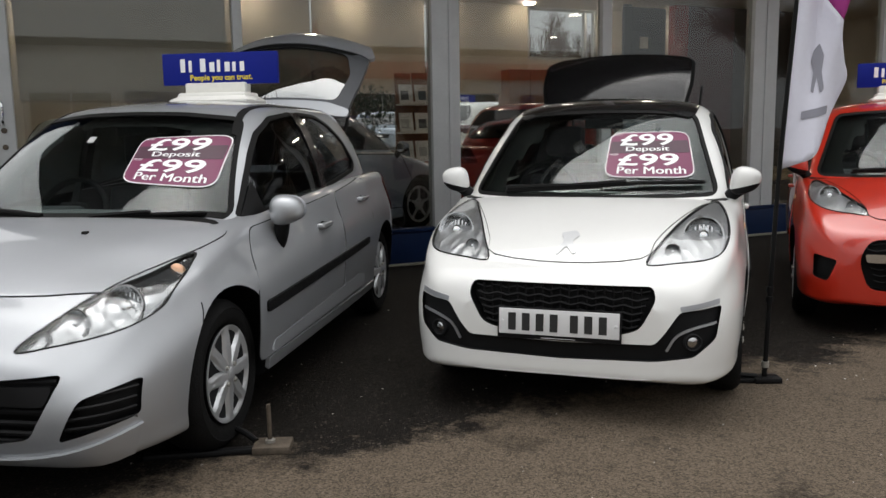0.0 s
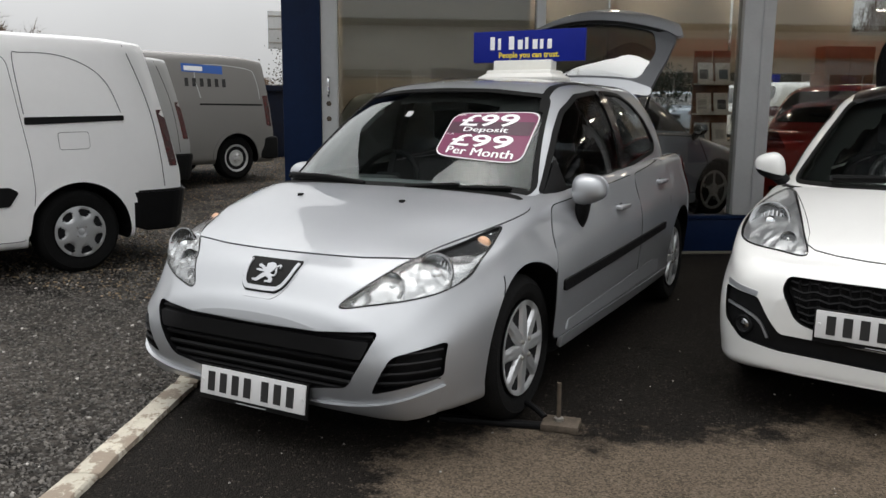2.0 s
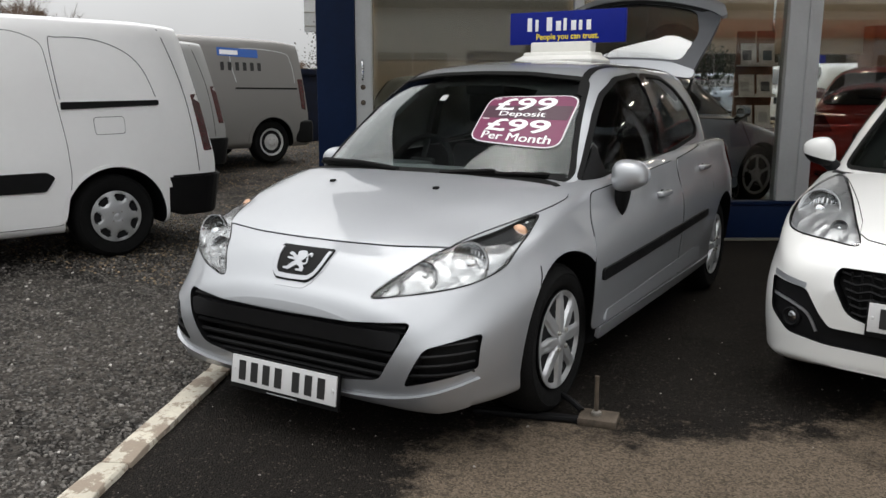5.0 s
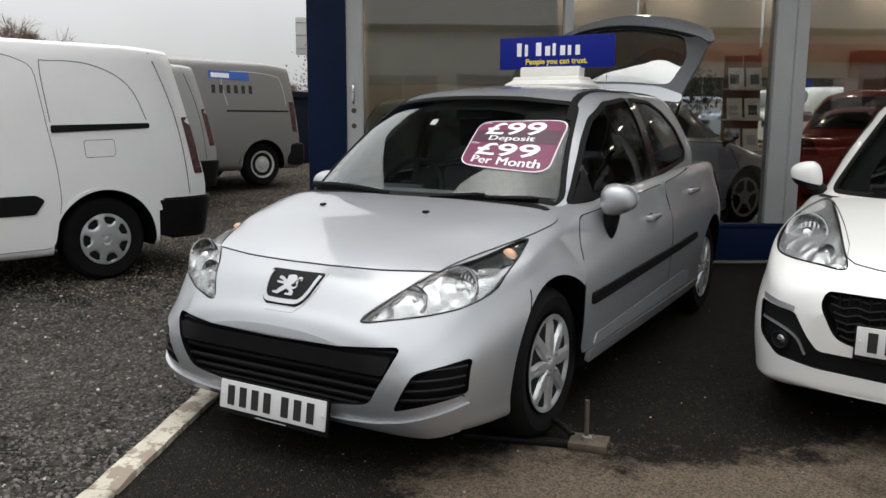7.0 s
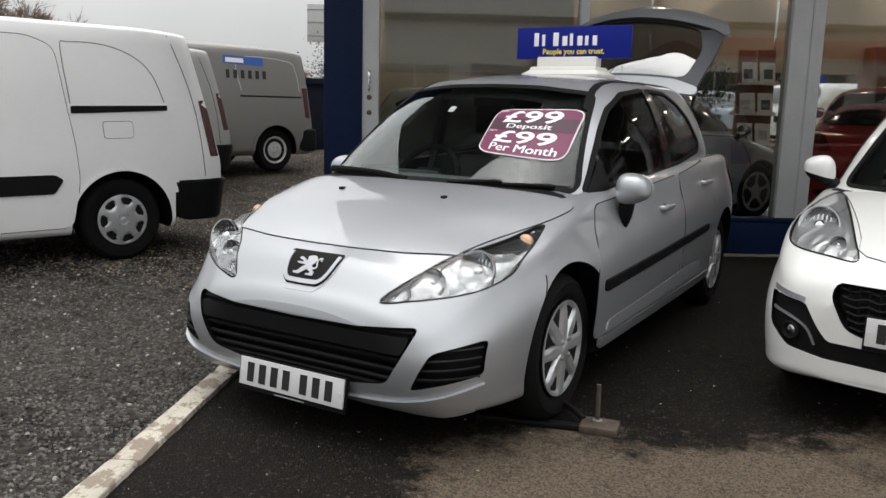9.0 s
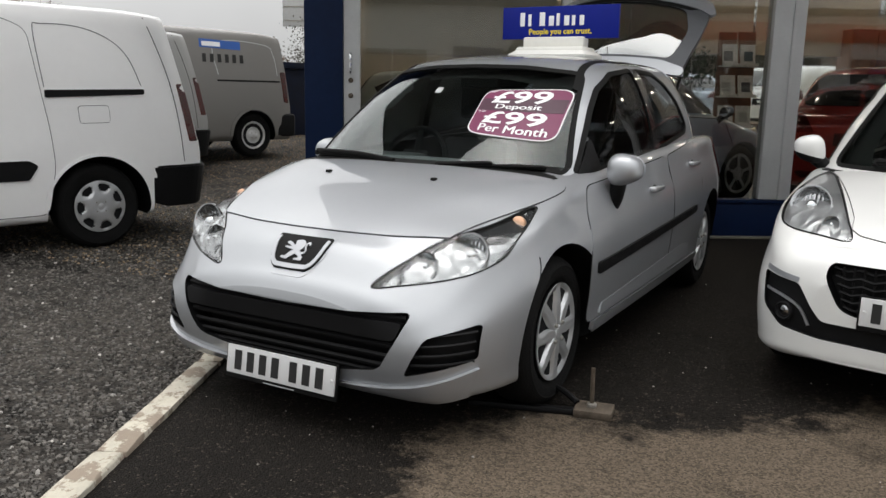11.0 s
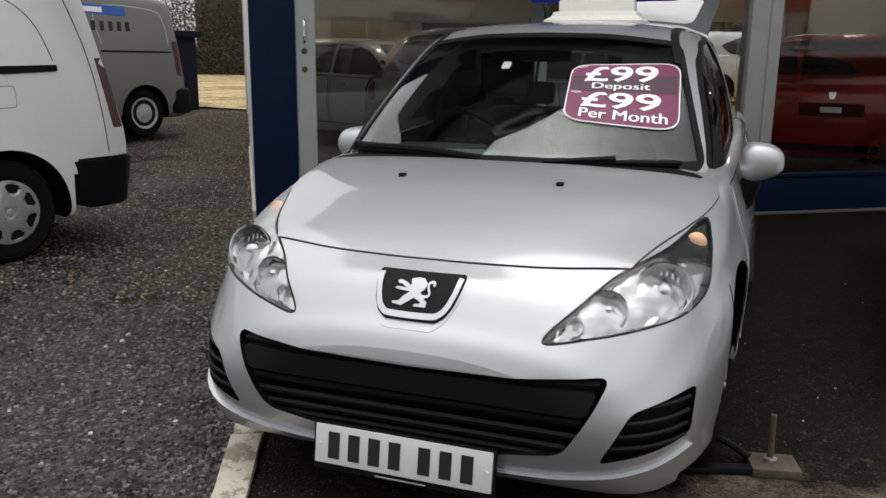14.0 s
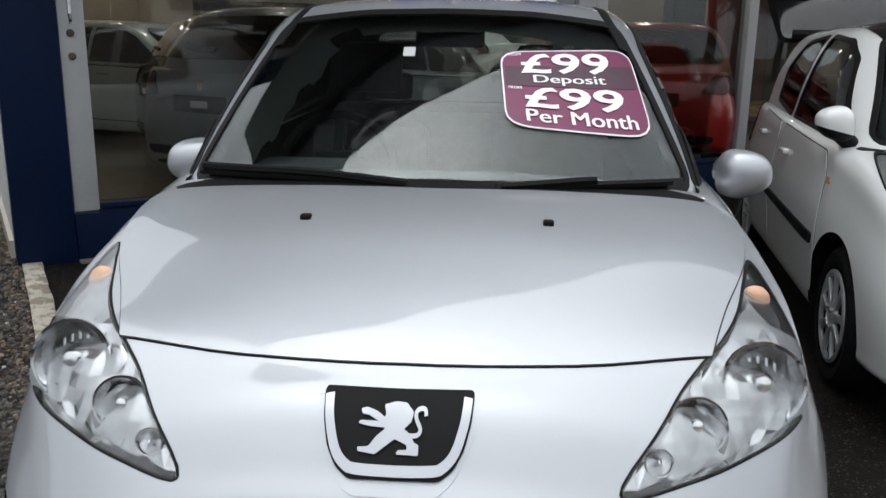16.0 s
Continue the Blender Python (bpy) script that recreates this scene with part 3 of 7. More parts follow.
def wheel(car, x, y, r, side, spokes=8, width=0.19, rim=0.66, style="trim"):
    """A wheel whose outer face looks along side (+1: x up)."""
    e = thing("wheel", pose(x, y, r), "", "")
    e.parent = car
    w = width
    turn = pose(0, 0, 0, 0, 0, 0 if side > 0 else 180)
    tyre = lathe([(r * 0.62, -w), (r * 0.80, -w * 1.02), (r * 0.95, -w * 0.94), (r * 0.995, -w * 0.8), (r, -w * 0.5), (r * 0.995, -w * 0.2), (r * 0.95, -0.012), (r * 0.89, 0.003), (r * 0.875, 0.0055), (r * 0.865, 0.003), (r * 0.76, 0.002), (r * rim * 1.02, -0.012), (r * rim * 0.96, -0.03), (r * 0.62, -0.05)], 44)
    rr = r * rim
    barrel = lathe([(rr * 0.98, -0.010), (rr * 1.0, -0.004), (rr * 0.95, 0.0), (rr * 0.90, -0.008), (rr * 0.86, -0.05), (rr * 0.5, -0.075), (0.001, -0.075)], 40)
    part("tyre", tyre, RUBBER, e).matrix_basis = turn
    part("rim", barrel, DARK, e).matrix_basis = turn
    if style in COVERS:
        key = (style, round(rr, 4))
        if key not in cover_meshes:
            cover_meshes[key] = mesh_of(pierced_disc(rr * 0.98, *COVERS[style]), "wheel_cover", ALLOY if style != "steel" else STEEL_RIM, 50)
        cover = new("wheel_cover", cover_meshes[key])
        cover.parent, cover.matrix_basis = e, turn
        part("hub_cap", lathe([(rr * 0.15, -0.004), (rr * 0.14, 0.014), (rr * 0.09, 0.018), (0.001, 0.018)], 20), ALLOY if style != "steel" else STEEL_RIM, e).matrix_basis = turn
    else:
        ring = lathe([(rr * 0.86, -0.012), (rr * 0.99, -0.006), (rr * 0.99, 0.003), (rr * 0.92, 0.006), (rr * 0.86, 0.0), (rr * 0.86, -0.012)], 40, caps=False)
        hub = lathe([(rr * 0.34, -0.03), (rr * 0.33, 0.002), (rr * 0.2, 0.011), (rr * 0.19, 0.006), (rr * 0.1, 0.009), (0.001, 0.009)], 28)
        part("trim_ring", ring, ALLOY, e).matrix_basis = turn
        part("hub", hub, ALLOY, e).matrix_basis = turn
        me = mesh_of(prism([(-0.017, rr * 0.25), (0.017, rr * 0.25), (0.013, rr * 0.6), (0.019, rr * 0.9), (-0.019, rr * 0.9), (-0.013, rr * 0.6)], -0.02, 0.004, "x", 0.003), "spoke", ALLOY, 20)
        for i in range(spokes):
            o = new("spoke", me)
            o.parent = e
            o.matrix_basis = turn @ pose(0, 0, 0, 360 * i / spokes)
    bolt = mesh_of(lathe([(0.010, -0.01), (0.010, 0.016), (0.006, 0.019), (0.001, 0.019)], 8), "wheel_bolt", STEEL)
    for i in range(4):
        o = new("wheel_bolt", bolt)
        o.parent = e
        a = radians(90 * i + 45)
        o.matrix_basis = turn @ pose(0, rr * 0.235 * math.cos(a), rr * 0.235 * math.sin(a))
    return e


def mirror_housing(car, paint, p, scale=1.0, dark=PLASTIC, nearer=0.0, swept=False):
    """Door mirrors: painted shell, dark lower part and stalk."""
    for sx in (1, -1):
        bm = bmesh.new()
        bmesh.ops.create_uvsphere(bm, u_segments=24, v_segments=16, radius=1)
        for v in bm.verts:
            x, y, z = (math.copysign(abs(c) ** 0.78, c) for c in v.co)
            f = 1 if y < 0 else 0.55
            if swept:  # the shell runs down and inwards into its arm
                out = (x + 1) / 2
                v.co = Vector((x * 0.074, y * 0.08 * f, z * (0.074 - 0.012 * out if z > 0 else 0.086 * (1 - 0.52 * out)) - 0.006 * out)) * scale
            else:
                v.co = Vector((x * 0.086 + 0.014 * z, y * 0.08 * f, z * 0.080 * (1 - 0.22 * x))) * scale
        bmesh.ops.translate(bm, verts=bm.verts, vec=(p[0] + 0.02, p[1], p[2]))
        low = bm.copy()
        cut, drop = (Vector((-0.2, 0.0, -1)), 0.066) if swept else (Vector((0.25, 0.0, -1)), 0.035)
        bmesh.ops.bisect_plane(bm, geom=bm.verts[:] + bm.edges[:] + bm.faces[:], plane_co=(p[0], p[1], p[2] - drop * scale), plane_no=cut, clear_outer=True)
        bmesh.ops.bisect_plane(low, geom=low.verts[:] + low.edges[:] + low.faces[:], plane_co=(p[0], p[1], p[2] - (drop - 0.001) * scale), plane_no=-cut, clear_outer=True)
        bmesh.ops.scale(low, vec=(0.985, 0.985, 0.985), verts=low.verts, space=Matrix.Translation((-p[0], -p[1], -p[2])))
        stalk = tube(spline([(p[0] - 0.005, p[1] + 0.01, p[2] - 0.045 * scale), (p[0] - 0.045, p[1] + 0.015, p[2] - 0.085 * scale), (p[0] - 0.085, p[1] + 0.03, p[2] - 0.14 * scale), (p[0] - 0.13, p[1] + 0.05, p[2] - 0.19 * scale)], 4), 0.042 * scale, 12, 0.034 * scale)
        if swept:
            stalk.free()
            stalk = tube(spline([(p[0] - 0.008, p[1], p[2] - 0.050 * scale), (p[0] - 0.014, p[1] + 0.003, p[2] - 0.095 * scale), (p[0] - 0.026, p[1] + 0.012, p[2] - 0.140 * scale), (p[0] - 0.048, p[1] + 0.02, p[2] - 0.180 * scale)], 4), 0.036 * scale, 12, 0.026 * scale)
        g = lathe([(0.066 * scale, 0), (0.062 * scale, 0.004), (0.001, 0.005)], 20, "z")
        bmesh.ops.transform(g, matrix=Matrix.Translation((p[0] + 0.02, p[1] + 0.047 * scale, p[2])) @ pose(0, 0, 0, -90) @ Matrix.Diagonal((1.1, 0.9, 1, 1)), verts=g.verts)
        e = thing("door_mirror", Matrix(), "", "")
        e.parent = car
        for n, b, mt in (("shell", bm, paint), ("lower_shell", low, dark), ("stalk", stalk, dark), ("mirror_glass", g, CHROME)):
            if sx < 0:
                b2 = mirrored(b)
                b.free()
                b = b2
                bmesh.ops.translate(b, verts=b.verts, vec=(nearer, 0, 0))
            part(n, b, mt, e)


def wiper(car, tree, pts, name="wiper"):
    """A wiper arm that lies on the screen along front-view points."""
    line = []
    for x, z in spline(pts, 6):
        p, no = cast(tree, "y", x, z)
        line.append(p + no * 0.022)
    e = thing(name, Matrix(), "", "")
    e.parent = car
    part("blade", tube([p - Vector((0, 0, 0.006)) for p in line], 0.011, 6), SEAM, e)
    part("arm", tube([line[0] + Vector((0, -0.02, -0.01)), *[p + Vector((0, -0.004, 0.008)) for p in line[:int(len(line) * 0.6)]]], 0.011, 6), SEAM, e)


def price_sticker(car, tree, corners, depth=0.003, small=True):
    """The windscreen price sticker, given by front-view corners: top left, top right, bottom right, bottom left."""
    tl, tr, br, bl = (Vector(c) for c in corners)

    def at(u, v):
        return tl.lerp(tr, u).lerp(bl.lerp(br, u), v)

    def sheet(u0, v0, u1, v1, r):
        return [at(q.x, q.y) for q in rounded([(u0, v0), (u1, v0), (u1, v1), (u0, v1)], r)]
    e = tagged(part("price_sticker", slab(tree, sheet(0, 0, 1, 1, 0.18), "y", 0.0022, 0.0012, 0.025), PRINT_W), "magenta vinyl price sticker with a white edge, on the windscreen", "sticker")
    e.matrix_basis = car.matrix_basis
    part("lower_panel", slab(tree, sheet(0.012, 0.016, 0.988, 0.984, 0.172), "y", 0.0034, 0.0008, 0.025), STICKER, e)
    part("upper_panel", slab(tree, sheet(0.025, 0.22, 0.975, 0.485, 0.02), "y", 0.0046, 0.0008, 0.025), STICKER_D, e)
    for text, u0, v0, u1, v1, bold in (("£99", .14, .06, .80, .325, .020), ("Deposit", .22, .345, .74, .475, 0), ("£99", .14, .505, .84, .765, .020), ("Per Month", .14, .785, .90, .935, 0), ("FROM", .05, .045, .15, .085, 0), ("FROM", .04, .50, .13, .54, 0)):
        bm = words(text, 1.0, 1.0, bold)
        if text in ("Deposit", "Per Month"):  # a second, shifted stroke makes the small words bold
            twin = bm.copy()
            bmesh.ops.translate(twin, verts=twin.verts, vec=(0.035, 0, 0))
            tmp = bpy.data.meshes.new("stroke")
            twin.to_mesh(tmp)
            bm.from_mesh(tmp)
            bpy.data.meshes.remove(tmp)
            twin.free()
        xs, ys = [q.co.x for q in bm.verts], [q.co.y for q in bm.verts]
        for q in bm.verts:
            a, b = (q.co.x - min(xs)) / (max(xs) - min(xs)), (q.co.y - min(ys)) / (max(ys) - min(ys))
            uv = at(u0 + (u1 - u0) * a, v1 + (v0 - v1) * b)
            p, no = cast(tree, "y", uv.x, uv.y)
            q.co = p + no * 0.0066
        part("lettering", bm, PRINT_W, e)
    return e


def plate_bars(parent, y, z, tilt=0.0, front=True, groups=((-0.225, 4), (0.045, 3))):
    """A number plate with its characters as plain bars."""
    e = thing("number_plate", pose(0, y, z, tilt), "", "")
    e.parent = parent
    part("plate", boxed((-0.26, -0.006, -0.0555), (0.26, 0.004, 0.0555), 0.004), PLATE_W, e)
    part("plate_surround", boxed((-0.268, 0.0, -0.075), (0.268, 0.014, 0.062), 0.004), PLASTIC, e)
    for x0, n in groups:
        for i in range(n):
            part("bar", boxed((x0 + i * 0.061 + 0.007, -0.0085, -0.038), (x0 + i * 0.061 + 0.041, -0.0055, 0.038)), INK, e)
    for x in (-0.245, 0.245):
        part("screw_cap", lathe([(0.007, 0), (0.006, 0.003), (0.001, 0.004)], 10, "z"), PLATE_W, e).matrix_basis = pose(x, -0.006, 0, 90)
    part("dealer_strip", boxed((-0.075, 0.0, -0.069), (0.075, -0.002, -0.066)), FRAME_G, e)
    return e


def seat(car, x, y, h=0.62):
    e = thing("front_seat", pose(x, y, 0.42), "", "")
    e.parent = car
    part("cushion", boxed((-0.25, -0.25, 0), (0.25, 0.28, 0.16), 0.06, 3), FABRIC, e)
    part("backrest", boxed((-0.24, 0.2, 0.1), (0.24, 0.34, h), 0.07, 3, pose(0, 0, 0, -12)), FABRIC, e)
    part("headrest", boxed((-0.13, 0.33, h + 0.05), (0.13, 0.43, h + 0.25), 0.05, 3), FABRIC, e)


def cabin_fittings(car, s, wheel_x):
    """Dashboard, steering wheel, seats and rear bench."""
    y0, z0 = s["dash"]
    bm = boxed((-0.66, y0, z0 - 0.3), (0.66, y0 + 0.42, z0), 0.07, 4)
    part("dashboard", bm, DASH, car)
    part("instrument_hood", boxed((wheel_x - 0.2, y0 + 0.12, z0 - 0.05), (wheel_x + 0.2, y0 + 0.4, z0 + 0.06), 0.05, 4), DASH, car)
    e = thing("steering_wheel", pose(wheel_x, y0 + 0.56, z0 + 0.0, -25), "", "")
    e.parent = car
    ring = [(0.185 * math.cos(a), 0, 0.185 * math.sin(a)) for a in (2 * math.pi * i / 28 for i in range(29))]
    part("wheel_rim", tube(ring, 0.016, 8), DARK, e)
    part("wheel_hub", boxed((-0.08, -0.02, -0.08), (0.08, 0.03, 0.06), 0.03, 3), DARK, e)
    for a in (0, 180, 270):
        part("wheel_spoke", boxed((0.05, -0.008, -0.018), (0.18, 0.012, 0.018), 0.006, 2, pose(0, 0, 0, 0, a, 0)), DARK, e)
    for x in (-0.36, 0.36):
        seat(car, x, y0 + 0.95)
    part("rear_bench", boxed((-0.62, y0 + 1.75, 0.42), (0.62, y0 + 2.0, 1.02), 0.08, 3, None), FABRIC, car)
    for x in (-0.36, 0.36):
        part("rear_headrest", boxed((x - 0.12, y0 + 1.86, 1.03), (x + 0.12, y0 + 1.94, 1.16), 0.04, 3), FABRIC, car)
    part("floor_pan", boxed((-0.7, 0.75, 0.3), (0.7, s["length"] - 0.35, 0.36), 0.02), DARK, car)
    part("rear_view_mirror", boxed((-0.11, s["yf"](1.33) + 0.1, 1.27), (0.11, s["yf"](1.33) + 0.13, 1.33), 0.02, 3), DARK, car)

# ---------------------------------------------------------------- ground
FACE = pose(-4.74, 6.0, 0, 0, 0, 33.4)  # along the shop front; its y points into the building


def ground_material(name, low, high, stone, scale, grain, bump, wet=0.55, worn=None):
    """Patchy ground: two colours in stains, with single stones and fine relief. worn: a line (point, way) past which
    the lane is worn pale; short of it damp and painted-in shade darken the colour.
    """
    m = material(name, low, 0.8)
    nt = m.node_tree
    b = nt.nodes["Principled BSDF"]
    new_node, link = nt.nodes.new, nt.links.new
    tc = new_node("ShaderNodeTexCoord")

    def noise_at(s, d, r=0.55):
        n = new_node("ShaderNodeTexNoise")
        n.inputs["Scale"].default_value, n.inputs["Detail"].default_value, n.inputs["Roughness"].default_value = s, d, r
        link(tc.outputs["Object"], n.inputs["Vector"])
        return n

    def maths(op, a, c, e=0.0):
        n = new_node("ShaderNodeMath")
        n.operation = op
        for k, val in enumerate((a, c, e)):
            if isinstance(val, (int, float)):
                n.inputs[k].default_value = val
            else:
                link(val, n.inputs[k])
        return n.outputs[0]
    n1, n2, n3, n4, n5 = noise_at(0.6, 8, 0.65), noise_at(4.5, 9, 0.7), noise_at(grain, 2, 0.5), noise_at(17, 6, 0.65), noise_at(1.9, 9, 0.72)
    mask = maths("MULTIPLY_ADD", n2.outputs["Fac"], 0.60, n1.outputs["Fac"])
    mask = maths("ADD", mask, maths("MULTIPLY_ADD", n4.outputs["Fac"], 0.22, -0.13))
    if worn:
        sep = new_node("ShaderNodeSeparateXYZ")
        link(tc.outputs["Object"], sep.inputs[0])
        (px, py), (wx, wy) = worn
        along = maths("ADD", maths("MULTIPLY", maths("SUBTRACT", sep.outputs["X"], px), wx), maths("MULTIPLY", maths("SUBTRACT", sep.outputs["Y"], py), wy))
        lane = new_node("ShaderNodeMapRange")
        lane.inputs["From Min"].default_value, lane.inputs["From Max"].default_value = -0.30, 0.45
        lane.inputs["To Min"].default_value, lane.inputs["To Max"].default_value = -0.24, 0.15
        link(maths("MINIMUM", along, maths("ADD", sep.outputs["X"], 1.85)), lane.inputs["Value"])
        mask = maths("ADD", mask, lane.outputs["Result"])  # the bay is dark with damp and painted-in shade, the lane is worn and dry
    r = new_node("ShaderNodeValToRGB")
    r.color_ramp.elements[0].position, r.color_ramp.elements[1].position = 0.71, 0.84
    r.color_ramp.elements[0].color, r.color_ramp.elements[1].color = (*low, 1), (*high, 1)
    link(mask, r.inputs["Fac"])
    vo = new_node("ShaderNodeTexVoronoi")
    vo.inputs["Scale"].default_value = scale
    link(tc.outputs["Object"], vo.inputs["Vector"])
    hue = new_node("ShaderNodeSeparateColor")
    link(vo.outputs["Color"], hue.inputs["Color"])
    tone = new_node("ShaderNodeMapRange")
    tone.inputs["To Min"].default_value, tone.inputs["To Max"].default_value = 0.5, 1.5
    link(hue.outputs["Red"], tone.inputs["Value"])
    toned = new_node("ShaderNodeVectorMath")
    toned.operation = "SCALE"
    damp = new_node("ShaderNodeMapRange")  # old damp and oil stains
    damp.inputs["From Min"].default_value, damp.inputs["From Max"].default_value = 0.56, 0.66
    damp.inputs["To Min"].default_value, damp.inputs["To Max"].default_value = 1.0, 0.52
    link(n5.outputs["Fac"], damp.inputs["Value"])
    stained = new_node("ShaderNodeVectorMath")
    stained.operation = "SCALE"
    link(r.outputs["Color"], stained.inputs[0])
    link(damp.outputs["Result"], stained.inputs["Scale"])
    link(stained.outputs["Vector"], toned.inputs[0])
    link(tone.outputs["Result"], toned.inputs["Scale"])
    pick = new_node("ShaderNodeMapRange")
    pick.inputs["From Min"].default_value, pick.inputs["From Max"].default_value = 0.93, 0.99
    pick.inputs["To Max"].default_value = 0.7
    link(hue.outputs["Green"], pick.inputs["Value"])
    gr = new_node("ShaderNodeMix")
    gr.data_type = "RGBA"
    link(pick.outputs["Result"], gr.inputs["Factor"])
    link(toned.outputs["Vector"], gr.inputs["A"])
    gr.inputs["B"].default_value = (*stone, 1)
    link(gr.outputs["Result"], b.inputs["Base Color"])
    ro = new_node("ShaderNodeMapRange")
    ro.inputs["From Min"].default_value, ro.inputs["From Max"].default_value = 0.6, 0.95
    ro.inputs["To Min"].default_value, ro.inputs["To Max"].default_value = wet, 0.95
    link(mask, ro.inputs["Value"])
    link(ro.outputs["Result"], b.inputs["Roughness"])
    b.inputs["Specular IOR Level"].default_value = 0.09
    bp = new_node("ShaderNodeBump")
    bp.inputs["Strength"].default_value, bp.inputs["Distance"].default_value = bump, 0.01
    link(maths("ADD", maths("MULTIPLY", vo.outputs["Distance"], -0.8), n3.outputs["Fac"]), bp.inputs["Height"])
    link(bp.outputs["Normal"], b.inputs["Normal"])
    return m


# the dark tone holds damp and also the shade by the cars
ASPHALT = ground_material("worn_damp_shaded_asphalt", (0.0105, 0.0088, 0.0073), (0.106, 0.084, 0.062), (0.10, 0.085, 0.07), 150, 90, 0.6, 0.72, ((-0.6, 3.93), (0.59, -0.81)))
GRAVEL = ground_material("dark_loose_gravel", (0.012, 0.0107, 0.0093), (0.056, 0.050, 0.044), (0.20, 0.19, 0.18), 60, 40, 1.0, 0.6)
STRAW = ground_material("dry_straw_grass", (0.21, 0.15, 0.078), (0.42, 0.32, 0.18), (0.48, 0.40, 0.25), 30, 20, 1.0, 0.9)

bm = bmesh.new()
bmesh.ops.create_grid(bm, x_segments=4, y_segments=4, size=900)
ground = tagged(part("ground", bm, ASPHALT), "worn damp asphalt forecourt, with shade of the bays in its colour", "ground", kind="structure")
KLINE = [(1.5, -6.3), (-0.6, -1.9), (-1.5, 0.0), (-2.0, 1.05), (-2.42, 1.91), (-2.92, 2.95), (-3.87, 4.6), (-4.74, 6.0)]
kpts = spline(KLINE, 10)
END = Vector((-0.5508, 0.8346))  # on past the corner, along the building's flank


def yard_height(x, y):
    """The gravel yard rises gently away from the forecourt."""
    r = math.hypot(x + 5.0, y - 4.5)
    t = max(0.0, min(1.0, (r - 2.5) / 12))
    return 0.006 + 0.45 * t * t * (3 - 2 * t)


bm = bmesh.new()
rows = []
edge = kpts + [kpts[-1] + END * (0.5 + 1.5 * k) for k in range(40)]
for i, a in enumerate(edge):
    rows.append([])
    for j in range(31):
        p = a + Vector((-0.95, 0.30)) * 70 * (j / 30) ** 2
        rows[-1].append(bm.verts.new((p.x, p.y, yard_height(p.x, p.y))))
for a, b in zip(rows, rows[1:]):
    for j in range(30):
        bm.faces.new((a[j], b[j], b[j + 1], a[j + 1]))
bmesh.ops.recalc_face_normals(bm, faces=bm.faces)
tagged(part("gravel_yard", bm, GRAVEL), "dark grey loose gravel yard beside the forecourt", "gravel", kind="structure")

# ---------------------------------------------------------------- shop front (local x along it, y inwards)
def faced(name, bm, mat, label, category, kind="structure"):
    ob = tagged(part(name, bm, mat), label, category, kind=kind)
    ob.matrix_basis = FACE
    return ob


front_wall = thing("shop_front", FACE, "showroom front of grey frames, navy plinth and large panes", "shop front", kind="structure")
part("navy_column", boxed((-0.075, -0.02, 0), (0.25, 0.16, 3.6), 0.006), NAVY, front_wall, "navy blue corner column")
part("side_cladding", boxed((-0.075, 0.165, 0), (-0.042, 9.0, 3.7), 0.006), RENDER_W, front_wall)
part("door_jamb", boxed((0.253, 0.0, 0.28), (0.395, 0.12, 3.6), 0.006), FRAME_G, front_wall)
part("plinth", boxed((0.253, 0.0, 0), (16, 0.2, 0.31), 0.006), NAVY, front_wall, "navy blue plinth")
part("plinth_cap", boxed((0.4, -0.015, 0.312), (16, 0.12, 0.345), 0.006), NAVY, front_wall)
for a, b, d in ((2.12, 2.20, 0.10), (3.98, 4.27, 0.14), (5.92, 6.04, 0.10), (8.0, 8.36, 0.14), (10.1, 10.2, 0.1), (12.1, 12.4, 0.14), (14.2, 14.3, 0.1)):
    part("mullion", boxed((a, 0.0, 0.347), (b, d, 3.6), 0.008), FRAME_G, front_wall)
    if b - a > 0.2:
        part("mullion_rebate", boxed((a + 0.17, -0.012, 0.347), (a + 0.20, 0.0, 3.6), 0.004), FRAME_G, front_wall)
xs = [0.397, 2.12, 2.20, 3.98, 4.27, 5.92, 6.04, 8.0, 8.36, 10.1, 10.2, 12.1, 12.4, 14.2, 14.3, 16]
for a, b in zip(xs[::2], xs[1::2]):
    pane = part("pane", boxed((a, 0.05, 0.347), (b, 0.06, 3.6)), SHOP, front_wall)
    pane.visible_shadow = False
part("head_rail", boxed((0.253, 0.0, 3.6), (16, 0.2, 3.75), 0.01), FRAME_G, front_wall)
hd = thing("pull_handle", FACE @ pose(0.315, 0, 0), "chrome pull handle with locks on the grey door frame", "door handle")
part("grip", tube(spline([(0, 0, 1.38), (0, -.05, 1.40), (0, -.055, 1.47), (0, -.05, 1.54), (0, 0, 1.56)], 5), 0.011, 8), CHROME, hd)
for z in (1.33, 1.20):
    b = lathe([(0.022, 0.0), (0.022, 0.010), (0.014, 0.014), (0.001, 0.014)], 14, "z")
    bmesh.ops.transform(b, matrix=pose(0, 0, z, 90), verts=b.verts)
    part("lock", b, RUST, hd)
for a, b, z, dep in ((0.44, 2.08, 1.58, 0.12), (2.50, 4.36, 1.95, 5.86), (4.40, 6.36, 1.95, 5.86), (6.40, 8.38, 1.95, 5.86)):
    bl = thing("roller_blind", FACE @ pose(0, dep, 0), "beige roller blind half drawn behind the glass", "blind", "roller blinds")
    part("cloth", boxed((a, 0.0, z), (b, 0.006, 3.485)), BLIND, bl)
    part("bottom_bar", boxed((a, -0.006, z - 0.025), (b, 0.012, z), 0.005), BLIND, bl)

